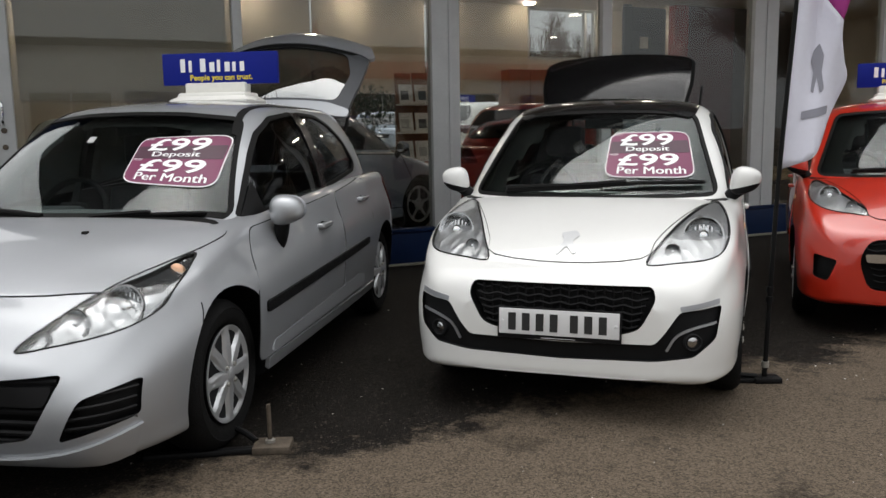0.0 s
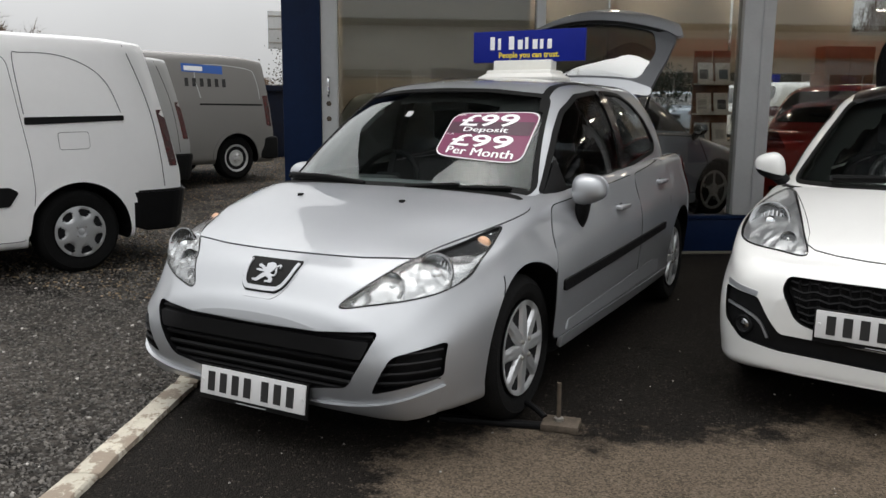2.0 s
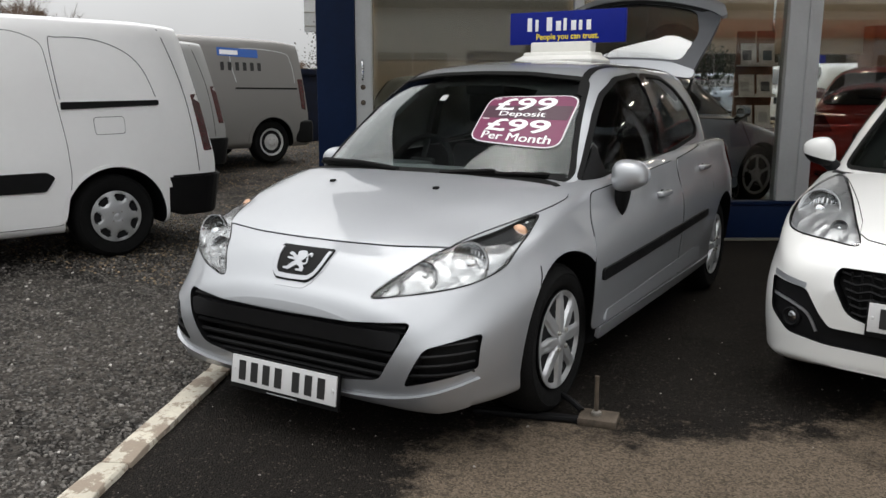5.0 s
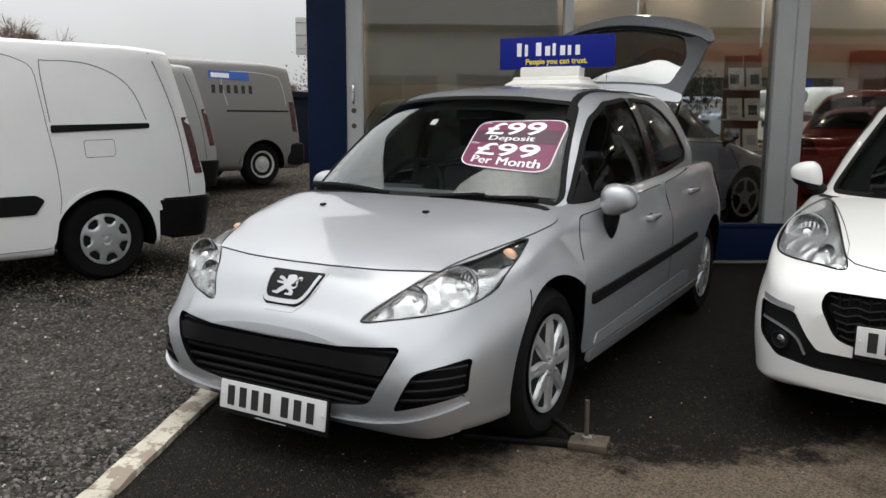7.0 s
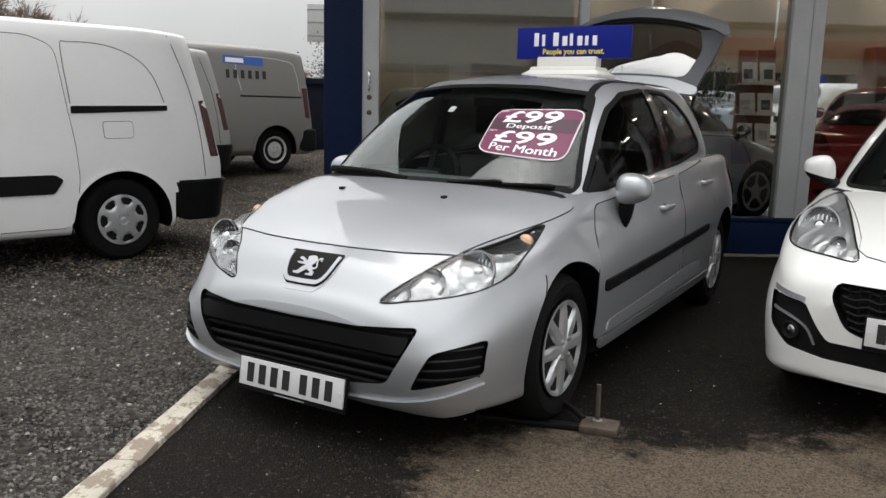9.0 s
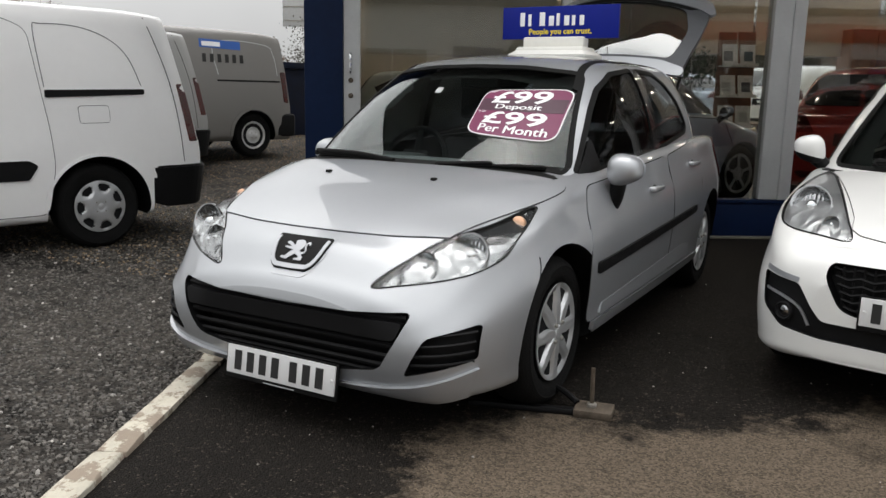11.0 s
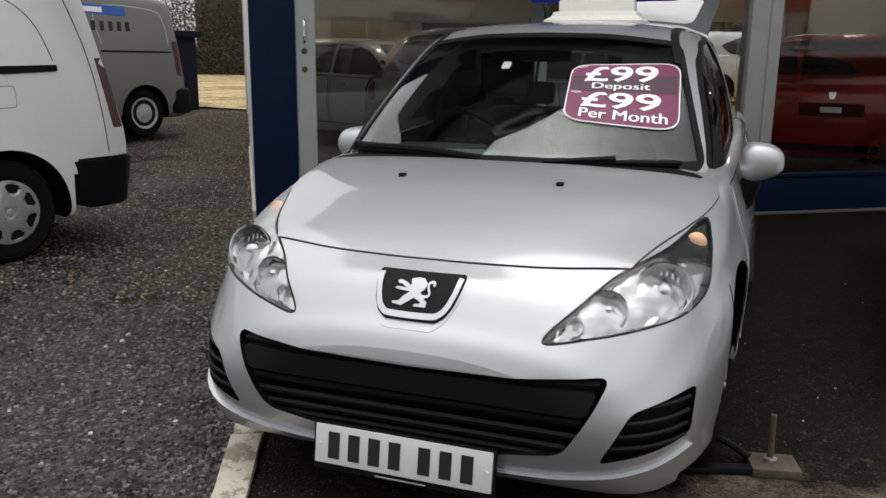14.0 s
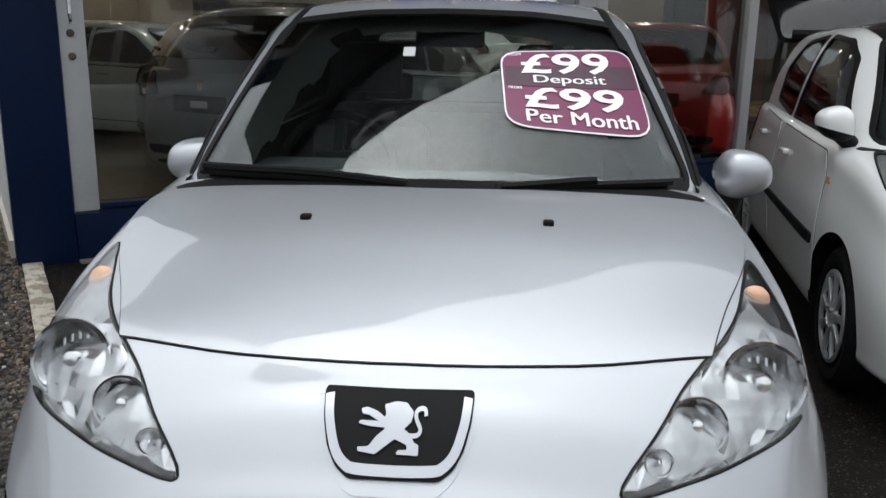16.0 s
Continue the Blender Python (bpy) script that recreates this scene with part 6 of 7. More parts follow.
def small_van(m, paint, label, name):
    L = 4.58
    s = dict(length=L, w=curve_of((0, .6), (.1, .75), (.4, .86), (1, .895), (3.9, .895), (4.4, .87), (L, .80)), zt=curve_of((0, .75), (.3, .9), (1.0, 1.12), (1.6, 1.55), (2.0, 1.76), (2.6, 1.83), (4.0, 1.83), (L, 1.81)), zb=.24, tumble=.075, lean=.26)
    van = thing(name, m, label, "van", "vans on the gravel")
    raw = van_body(s)
    tree = tree_of(raw)
    cut = []
    for y in (.93, 3.69):
        for sx in (1, -1):
            c = lathe([(0.40, 0.55), (0.40, 1.2)], 48)
            bmesh.ops.translate(c, verts=c.verts, vec=(0, y, 0.31))
            cut.append((mirrored(c) if sx < 0 else c, PLASTIC))
    cut.append((boxed((-1.2, 4.12, .05), (1.2, 5.0, .52)), PLASTIC))
    o = new("body", carve(raw, cut, paint, "body"))
    o.parent = van
    for ax, sx in (("-x", 1), ("x", -1)):
        door = rounded([(2.30, .30), (2.28, 1.0), (2.36, 1.55), (2.50, 1.69), (3.05, 1.69), (3.23, 1.62), (3.29, 1.2), (3.34, .9), (3.36, .65), (3.30, .30)], 0.07)
        d = part("sliding_door", slab(tree, door, ax, 0.004, 0.01, 0.08), paint, van)
        part("door_gap", slab(tree, band([*door, door[0]], 0.011), ax, 0.001, 0.004, 0.06), SEAM, d)
        side = spline([(3.32, 1.22), (3.28, 1.62), (3.34, 1.66), (3.60, 1.655), (3.82, 1.58), (3.96, 1.45), (4.05, 1.24)], 5)
        # the pressed crease's shade is painted as a thin dark grey strip
        part("crease_shading", slab(tree, band(side, 0.006), ax, 0.0015, 0.004, 0.05), GATE_GREY, van)
        part("slide_rail", slab(tree, rounded([(3.32, 1.145), (4.07, 1.175), (4.07, 1.215), (3.32, 1.20)], 0.012), ax, 0.008, 0.016, 0.06), PLASTIC, van, "black sliding-door rail")
        flap = rounded([(3.55, 1.085), (3.78, 1.09), (3.785, .965), (3.56, .96)], 0.025)
        fo = part("fuel_flap", slab(tree, flap, ax, 0.003, 0.006, 0.06), paint, van)
        part("flap_gap", slab(tree, band([*flap, flap[0]], 0.007), ax, 0.001, 0.004, 0.05), SEAM, fo)
        part("side_moulding", slab(tree, rounded([(2.32, .56), (3.17, .56), (3.24, .66), (3.18, .70), (2.32, .70)], 0.02), ax, 0.014, 0.02, 0.08), PLASTIC, van)
        part("tail_lamp", slab(tree, rounded([(4.37, 1.26), (4.45, 1.26), (4.55, .80), (4.46, .80)], 0.015), ax, 0.006, 0.02, 0.05), REDLENS, van)
        part("rear_door_gap", slab(tree, band(spline([(4.12, 1.76), (4.28, 1.35), (4.36, 1.0), (4.40, .64)], 4), 0.007), ax, 0.0012, 0.004, 0.06), SEAM, van)
        part("wheel_arch_lip", slab(tree, band([(3.69 + .412 * math.cos(a), .31 + .412 * math.sin(a)) for a in np.linspace(.0, math.pi, 24)], 0.022), ax, 0.006, 0.012, 0.05), paint, van)
        part("front_window", slab(tree, rounded([(1.35, 1.15), (1.75, 1.55), (2.2, 1.6), (2.22, 1.15)], 0.04), ax, 0.003, 0.006, 0.08), BLACK_ROOF, van)
    bo = [(-.90, 4.09), (-.915, 4.30), (-.90, 4.56), (-.66, 4.70), (.66, 4.70), (.90, 4.56), (.915, 4.30), (.90, 4.09)]
    bump = prism(rounded(bo, .14, 4), .28, .615, "z", .014)
    for v in bump.verts:
        low = max(0.0, .46 - v.co.z)
        v.co.y -= .35 * low * (v.co.y - 4.0)
        v.co.x *= 1 - .25 * low
        v.co.z += .05 * max(0.0, 1 - (v.co.y - 4.09) / .15) * (v.co.z < .4)
    part("rear_bumper", bump, PLASTIC, van, "black plastic rear bumper")
    part("windscreen", slab(tree, rounded([(-.62, 1.15), (.62, 1.15), (.55, 1.62), (-.55, 1.62)], 0.06), "y", 0.003, 0.006, 0.1), BLACK_ROOF, van)
    for x, sd in ((-.85, -1), (.85, 1)):
        for y in (.93, 3.69):
            wheel(van, x, y, .325, sd, 7, 0.20, 0.62, "cap")
    return van


def large_van(m, paint, label):
    L = 4.95
    s = dict(length=L, w=curve_of((0, .65), (.1, .8), (.4, .9), (1, .955), (4.2, .955), (4.7, .93), (L, .86)), zt=curve_of((0, .85), (.3, 1.0), (1.0, 1.2), (1.7, 1.75), (2.1, 1.89), (2.8, 1.92), (4.3, 1.91), (L, 1.86)), zb=.26, tumble=.09, lean=.14)
    van = thing("panel_van", m, label, "van", "vans on the gravel")
    raw = van_body(s)
    tree = tree_of(raw)
    cut = []
    for y in (.95, 4.225):
        for sx in (1, -1):
            c = lathe([(0.39, 0.6), (0.39, 1.2)], 48)
            bmesh.ops.translate(c, verts=c.verts, vec=(0, y, 0.335))
            cut.append((mirrored(c) if sx < 0 else c, PLASTIC))
    o = new("body", carve(raw, cut, paint, "body"))
    o.parent = van
    for ax, sx in (("-x", 1), ("x", -1)):
        part("slide_rail", slab(tree, rounded([(3.60, 1.14), (4.72, 1.14), (4.72, 1.165), (3.60, 1.165)], 0.008), ax, 0.004, 0.012, 0.08), PLASTIC, van)
        part("tail_lamp", slab(tree, rounded([(4.74, 1.30), (4.86, 1.30), (4.90, .82), (4.80, .84)], 0.02), ax, 0.006, 0.02, 0.06), REDLENS, van)
        door = rounded([(2.2, .34), (2.2, 1.2), (2.3, 1.74), (3.4, 1.76), (3.46, 1.2), (3.44, .34)], 0.06)
        part("sliding_door", slab(tree, door, ax, 0.004, 0.01, 0.1), paint, van)
        # here the crease is only a strip paler than the van's paint
        part("crease_shading", slab(tree, band(spline([(3.62, 1.24), (3.60, 1.70), (4.45, 1.70), (4.62, 1.55), (4.68, 1.24)], 5), 0.012), ax, 0.0015, 0.004, 0.06), FRAME_G, van)
        part("wheel_arch_lip", slab(tree, band([(4.225 + .41 * math.cos(a), .335 + .41 * math.sin(a)) for a in np.linspace(0, math.pi, 24)], 0.05), ax, 0.012, 0.018, 0.05), paint, van)
        if sx > 0:
            dec = part("side_decal", slab(tree, rounded([(3.34, 1.74), (4.02, 1.72), (4.02, 1.60), (3.34, 1.62)], 0.01), ax, 0.006, 0.003, 0.08), BLUE_DECAL, van, "blue and white printed badge")
            part("decal_bar", slab(tree, [(3.38, 1.705), (3.68, 1.70), (3.68, 1.635), (3.38, 1.64)], ax, 0.009, 0.003, 0.08), PRINT_W, dec)
            for k in range(6):
                y0 = 3.36 + k * .125
                part("letter_bar", slab(tree, [(y0 + .015, 1.53), (y0 + .075, 1.53), (y0 + .075, 1.41), (y0 + .015, 1.41)], ax, 0.006, 0.003, 0.08), INK, van)
    part("rear_bumper", boxed((-.92, 4.62, .30), (.92, 5.02, .66), 0.06, 3), PLASTIC, van)
    part("windscreen", slab(tree, rounded([(-.7, 1.25), (.7, 1.25), (.6, 1.75), (-.6, 1.75)], 0.06), "y", 0.003, 0.006, 0.1), BLACK_ROOF, van)
    for x, sd in ((-.90, -1), (.90, 1)):
        for y in (.95, 4.225):
            wheel(van, x, y, .335, sd, 7, 0.2, 0.64, "steel")
    return van


small_van(pose(-7.34, 1.12, 0.006, 0, 0, -14), VAN_WHITE, "white panel van with black bumper, parked on gravel", "white_van")
small_van(pose(-10.02, 3.84, 0.10, 0, 0, -14), VAN_SILVER, "silver panel van half hidden behind the white van", "silver_van")
EXP = pose(0, 0, 0, 0, 0, -14) @ Vector((.90, 4.225, 0))
large_van(pose(-9.13 - EXP.x, 10.0 - EXP.y, 0.20, 0, 0, -14), VAN_GREY, "grey panel van with printed side badge, on gravel")

# ---------------------------------------------------------------- cars inside the showroom


def showroom_car(m, paint, label, name, kx=1.0, kz=1.0):
    """A hatchback seen through the shop glass, mostly from behind."""
    s = dict(length=4.0,
             w=curve_of((0, .46), (.05, .63), (.15, .74), (.4, .83), (1.0, .865), (3.3, .868), (3.7, .83), (3.9, .76), (3.97, .68), (4.0, .55)),
             ws=curve_of((0, .38), (.08, .56), (.28, .665), (.66, .742), (1.3, .80), (3.0, .80), (3.6, .74), (3.9, .66), (4.0, .5)),
             zt=curve_of((0, .53), (.1, .64), (.3, .76), (.85, .925), (1.1, .97), (3.4, 1.0), (3.85, .99), (3.95, .93), (4.0, .80)),
             zs=curve_of((0, .45), (.14, .56), (.28, .685), (.66, .80), (1.3, .92), (3.4, 1.0), (3.85, .97), (3.95, .88), (4.0, .74)),
             zm=curve_of((0, .36), (.4, .50), (1.3, .64), (3.3, .66), (4.0, .58)),
             zb=curve_of((0, .2), (.5, .17), (3.4, .22), (3.9, .26), (4.0, .34)),
             cz=(0.88, 1.39, 1.47), df=0.50, dr=0.35, ce=2.6, bulge=0.02,
             yf=curve_of((.88, .85), (1.25, 1.33), (1.39, 1.6), (1.45, 1.95), (1.47, 2.3)),
             yr=curve_of((.88, 3.92), (1.0, 3.90), (1.25, 3.74), (1.39, 3.62), (1.44, 3.5), (1.455, 3.2), (1.47, 2.7)),
             wg=curve_of((.88, .79), (1.1, .735), (1.25, .69), (1.39, .60), (1.43, .5), (1.455, .34), (1.47, .06)))
    car = thing(name, m @ Matrix.Diagonal((kx, 1, kz, 1)), label, "car", "cars in the showroom")
    raw = lower_body(s)
    tree = form_tree(lower_body(s, True))
    top = cabin(s)
    ctree = form_tree(cabin(s, True))
    cut = []
    for y in (.78, 3.30):
        for sx in (1, -1):
            c = lathe([(0.35, 0.5), (0.35, 1.1)], 36)
            bmesh.ops.translate(c, verts=c.verts, vec=(0, y, 0.315))
            cut.append((mirrored(c) if sx < 0 else c, PLASTIC))
    o = new("body", carve(raw, cut, paint, "body"))
    o.parent = car
    part("cabin_shell", top, paint, car)
    part("windscreen", slab(ctree, rounded([(-.66, .95), (.66, .95), (.5, 1.35), (-.5, 1.35)], 0.06), "y", 0.014, 0.02, 0.1), BLACK_ROOF, car)
    part("rear_screen", slab(ctree, rounded([(-.66, 1.06), (.66, 1.06), (.64, 1.20), (.53, 1.362), (-.53, 1.362), (-.64, 1.20)], 0.08), "-y", 0.016, 0.022, 0.06), BLACK_ROOF, car, "dark rear screen")
    part("rear_wiper", slab(ctree, rounded([(-.03, 1.10), (.30, 1.125), (.30, 1.14), (-.03, 1.13)], 0.005), "-y", 0.030, 0.01, 0.06), SEAM, car)
    fw = rounded([(1.2, .95), (1.6, 1.25), (1.8, 1.335), (2.15, 1.36), (2.18, .98)], 0.03)
    rw = rounded([(2.24, .98), (2.21, 1.36), (2.8, 1.33), (3.25, 1.18), (3.05, 1.02)], 0.03)
    for win, n in ((fw, "front_window"), (rw, "rear_window")):
        for ax in ("-x", "x"):
            part(n, slab(ctree, win, ax, 0.010, 0.016, 0.1), BLACK_ROOF, car)
    line = spline([(1.15, .94), (2.2, .97), (3.1, 1.01)], 6)
    for ax, sx in (("-x", 1), ("x", -1)):
        part("chrome_strip", slab(tree, band([(a, b - .02) for a, b in line], 0.014), ax, 0.004, 0.008, 0.06), SATIN, car)
        for d in ([(.98, .30), (.97, .60), (1.08, .9), (2.17, .94), (2.2, .60), (2.15, .32)], [(2.19, .32), (2.23, .6), (2.22, .94), (2.95, .97), (2.96, .75), (2.75, .5), (2.62, .33)]):
            dd = rounded(d, 0.05)
            part("door_gap", slab(tree, band([*dd, dd[0]], 0.010), ax, 0.001, 0.004, 0.06), SEAM, car)
        for hx in (1.95, 2.75):
            p, _ = cast(tree, ax, hx, .84)
            part("door_handle", boxed((p.x - sx * .005, hx - .09, .83), (p.x + sx * .03, hx + .09, .86), .012, 2), SATIN, car)
        part("tail_lamp", slab(tree, rounded([(3.60, .80), (3.88, .78), (3.92, .95), (3.62, .98)], 0.03), ax, 0.006, 0.02, 0.05), REDLENS, car)
    for sx in (1, -1):
        b = slab(tree, rounded([(.46, .80), (.70, .79), (.74, .95), (.58, .965)], 0.04), "-y", 0.01, 0.03, 0.04)
        part("tail_lamp", b if sx > 0 else mirrored(b), REDLENS, car)
    pl = slab(tree, rounded([(-.28, .80), (.28, .80), (.28, .68), (-.28, .68)], 0.01), "-y", 0.008, 0.012, 0.06)
    plate = part("number_plate", pl, DARK, car, "dark showroom plate")
    part("bar", slab(tree, [(-.09, .765), (.09, .765), (.09, .715), (-.09, .715)], "-y", 0.011, 0.004, 0.05), PRINT_W, plate)
    part("badge_emblem", slab(tree, rounded([(-.035, .90), (.035, .90), (.02, .835), (-.02, .835)], 0.01), "-y", 0.012, 0.01, 0.03), CHROME, car)
    part("lower_valance", slab(tree, rounded([(-.62, .42), (.62, .42), (.56, .24), (-.56, .24)], 0.04), "-y", 0.006, 0.02, 0.08), PLASTIC, car)
    for x in (-.42, -.34):
        b = lathe([(.036, 0), (.040, .05), (.032, .05), (.030, 0.0)], 18, "z")
        bmesh.ops.transform(b, matrix=pose(-x if name == "red_showroom_car" else x, 3.97, .30, -90), verts=b.verts)
        part("exhaust_tip", b, CHROME, car)
    mirror_housing(car, paint, (.87, 1.15, .98), 0.85)
    for x, sd in ((-.80, -1), (.80, 1)):
        for y in (.78, 3.30):
            wheel(car, x, y, .312, sd, 5, 0.2, 0.7, "plain")
    return car


def rear_at(x, y, yaw, z=0.12):
    """The pose of a showroom car whose tail stands at (x, y)."""
    p = pose(0, 0, 0, 0, 0, yaw) @ Vector((0, 4.0, 0))
    return pose(x - p.x, y - p.y, z, 0, 0, yaw)


grey_car = showroom_car(rear_at(-4.19, 7.40, 150), GREY_PAINT, "blue-grey hatchback seen from behind through the glass", "grey_showroom_car")
deep_red_car = showroom_car(rear_at(-0.66, 9.20, 171, 0.125), DEEP_RED, "deep red hatchback with twin exhausts behind the glass", "red_showroom_car")
dark_car = showroom_car(FACE @ pose(5.25, 3.0, 0.12, 0, 0, 90), DARK_PAINT, "dark grey car standing inside the showroom", "dark_showroom_car")
pale_car = showroom_car(rear_at(-8.30, 12.2, 75), PALE_PAINT, "pale silver car side-on inside the showroom", "pale_showroom_car")

# ---------------------------------------------------------------- small things on the forecourt
kerb = thing("kerb", Matrix(), "worn white-painted concrete edging between asphalt and gravel", "kerb", kind="structure")
dist, marks = 0.0, [kpts[0]]
for a, b in zip(kpts, kpts[1:]):
    dist += (b - a).length
    if dist > 0.86:
        marks.append(b)
        dist = 0.0
marks.append(kpts[-1])
rk = random.Random(4)
for a, b in zip(marks, marks[1:]):
    d = b - a
    n = max(3, int(d.length / 0.12))
    bm = bmesh.new()
    box(bm, (0, -0.052, -0.03), (d.length - 0.008, 0.052, 0.024), 0.008, 2)
    bmesh.ops.subdivide_edges(bm, edges=[e for e in bm.edges if abs(e.verts[0].co.x - e.verts[1].co.x) > 0.3], cuts=n)
    for v in bm.verts:
        v.co += Vector((0, rk.uniform(-.004, .004), rk.uniform(-.004, .003)))
    o = part("edging_stone", bm, KERB, kerb)
    o.matrix_basis = pose(a.x, a.y, 0, 0, 0, math.degrees(math.atan2(d.y, d.x)) + rk.uniform(-.5, .5))

stand = thing("ground_stake", pose(-1.235, 3.36, 0, 0, 0, 12), "rusty steel plate with an upright rod by the wheel", "flag base")
part("plate", boxed((-.075, -.06, 0), (.075, .06, .030), .006), RUST, stand)
part("rod", tube([(-.01, 0, .02), (-.012, 0, .19)], .009, 10), RUST, stand)
part("collar", lathe([(.020, .028), (.020, .042), (.010, .046)], 14, "z"), STEEL, stand).location = (-.01, 0, 0)
part("tongue", boxed((-.50, -.045, .0), (-.06, -.005, .026), .01, 2, pose(0, 0, 0, 0, 0, 6)), PLASTIC, stand, "black flat arm under the wheel")
part("hose", tube(spline([(-.07, .02, .03), (-.12, .06, .05), (-.18, .10, .06), (-.22, .14, .03)], 5), .013, 8), PLASTIC, stand)

flag = thing("feather_flag", pose(0.905, 4.53, 0, 0, 0, 9), "white and magenta feather flag on a black pole", "flag")
part("foot_plate", boxed((-.06, -.05, 0), (.075, .05, .028), .008), PLASTIC, flag)
part("foot_arm", boxed((-.62, -.035, 0), (-.05, .03, .022), .006), PLASTIC, flag, "flat arm under the car wheel")
part("brace", tube([(-.30, .02, .05), (-.04, .0, .03)], .012, 8), PLASTIC, flag)
pole = [(0, 0, .02), (.012, 0, .4), (.03, 0, 1.0), (.065, 0, 1.6), (.10, 0, 2.1), (.16, 0, 2.6), (.28, 0, 2.95)]
part("pole", tube(spline(pole, 5), .013, 10, .008), SEAM, flag, "black pole")
for z, x in ((.09, .003), (.42, .012), (.47, .013)):
    part("pole_joint", lathe([(.018, -.015), (.019, 0), (.018, .015)], 12, "z"), STEEL if z < .2 else PLASTIC, flag).location = (x, 0, z)


def flag_x(z):
    return .03 + (z - 1.0) * .058


def cloth(outline, off=0.0):
    v, f = triangles(outline, 0.035)
    bm = bmesh.new()
    pts = []
    for q in v:
        u = q.x
        wave = .05 * math.sin(9 * u + 3.2 * q.y) * min(1, u * 5) + .02 * math.sin(21 * u - 5 * q.y) * min(1, u * 5)
        pts.append(bm.verts.new((flag_x(q.y) + u * .68, wave + off - .02 * u, q.y)))
    for t in f:
        bm.faces.new([pts[i] for i in t])
    return bm


white_edge = spline([(0, 1.06), (.10, 1.085), (.22, 1.14), (.34, 1.30), (.435, 1.48), (.40, 1.58), (.355, 1.68), (.345, 1.76)], 5)
wo = [*white_edge, Vector((.28, 1.83)), Vector((.16, 1.97)), Vector((.0, 2.10))]
mo = [Vector((.345, 1.76)), Vector((.38, 1.95)), Vector((.40, 2.2)), Vector((.37, 2.5)), Vector((.28, 2.8)), Vector((.15, 2.9)), Vector((0, 2.7)), Vector((.0, 2.10)), Vector((.16, 1.97)), Vector((.28, 1.83))]
for n, o, mt, lb in (("white_cloth", wo, FLAG, "white cloth"), ("magenta_cloth", mo, FLAG_M, "magenta cloth")):
    c = part(n, cloth(o), mt, flag, lb)
    so = c.modifiers.new("thickness", "SOLIDIFY")
    so.thickness = 0.002
emb = rounded([(.17, 1.62), (.22, 1.66), (.25, 1.60), (.235, 1.52), (.255, 1.44), (.225, 1.42), (.20, 1.50), (.175, 1.42), (.155, 1.43), (.175, 1.52), (.15, 1.57)], .012)
part("print_emblem", cloth(emb, -.004), FLAG_G, flag, "plain grey emblem")
part("print_bar", cloth(rounded([(.10, 1.335), (.30, 1.365), (.30, 1.325), (.10, 1.295)], .008), -.004), FLAG_G, flag, "plain grey name bar")

# loose gravel and grit
rs = random.Random(11)


def stones(name, count, region, size, mat, label, z0=0.0):
    verts, faces = [], []
    made = 0
    while made < count:
        x, y = region(rs)
        if x is None:
            continue
        r = size * rs.uniform(.45, 1.25)
        a0 = rs.uniform(0, 6.28)
        base = len(verts)
        z = yard_height(x, y) if z0 else 0.0
        for k in range(5):
            a = a0 + k * 1.2566 + rs.uniform(-.3, .3)
            verts.append((x + r * math.cos(a), y + r * math.sin(a) * rs.uniform(.6, 1), z - .002))
        for k in range(4):
            a = a0 + k * 1.5708 + rs.uniform(-.4, .4)
            verts.append((x + .62 * r * math.cos(a), y + .62 * r * math.sin(a), z + r * rs.uniform(.35, .8)))
        for k in range(5):
            faces.append((base + k, base + (k + 1) % 5, base + 5 + (k * 4 // 5)))
        faces.append((base + 5, base + 6, base + 7, base + 8))
        for k in range(4):
            faces.append((base + 5 + k, base + (k + 1) % 5, base + 5 + (k + 1) % 4))
        made += 1
    me = bpy.data.meshes.new(name)
    me.from_pydata(verts, [], faces)
    me.materials.append(mat)
    ob = new(name, me)
    return tagged(ob, label, "gravel", kind="stuff")


def kerb_x(y):
    """The edging's x at a given y, on the gravel side."""
    for a, b in zip(kpts, kpts[1:]):
        if a.y <= y <= b.y:
            return a.x + (b.x - a.x) * (y - a.y) / (b.y - a.y) - .07
    return kpts[-1].x - (y - kpts[-1].y) * .62 - .1


def in_gravel(r):
    y = .3 + 7.5 * r.random() ** 1.5
    x = kerb_x(y) - 4.2 * r.random() ** 1.3
    return x, y


def far_gravel(r):
    y = 4.0 + 9.5 * r.random()
    return kerb_x(y) - 4.5 * r.random() ** 1.6, y


def on_asphalt(r):
    x, y = r.uniform(-3.6, 3.0), r.uniform(1.0, 6.0)
    return (x, y) if x > kerb_x(y) + .15 else (None, None)


PEBBLE = material("pale_pebble", (0.40, 0.38, 0.35), 0.8, vary=0.35, scale=25)
DARKSTONE = material("dark_gravel_stone", (0.058, 0.053, 0.047), 0.75, vary=0.5, scale=14)
STRAWBIT = material("dry_brown_litter", (0.15, 0.112, 0.070), 0.9, vary=0.4, scale=20)
for m_, lo_, hi_ in ((DARKSTONE, 0.45, 2.3), (PEBBLE, 0.5, 1.2), (STRAWBIT, 0.4, 2.0)):
    nt_ = m_.node_tree
    geo_, rng_, mul_ = nt_.nodes.new("ShaderNodeNewGeometry"), nt_.nodes.new("ShaderNodeMapRange"), nt_.nodes.new("ShaderNodeVectorMath")
    mul_.operation = "SCALE"
    rng_.inputs["To Min"].default_value, rng_.inputs["To Max"].default_value = lo_, hi_
    base_ = nt_.nodes["Principled BSDF"].inputs["Base Color"]
    nt_.links.new(geo_.outputs["Random Per Island"], rng_.inputs["Value"])
    nt_.links.new(base_.links[0].from_socket, mul_.inputs[0])
    nt_.links.new(rng_.outputs["Result"], mul_.inputs["Scale"])
    nt_.links.new(mul_.outputs["Vector"], base_)
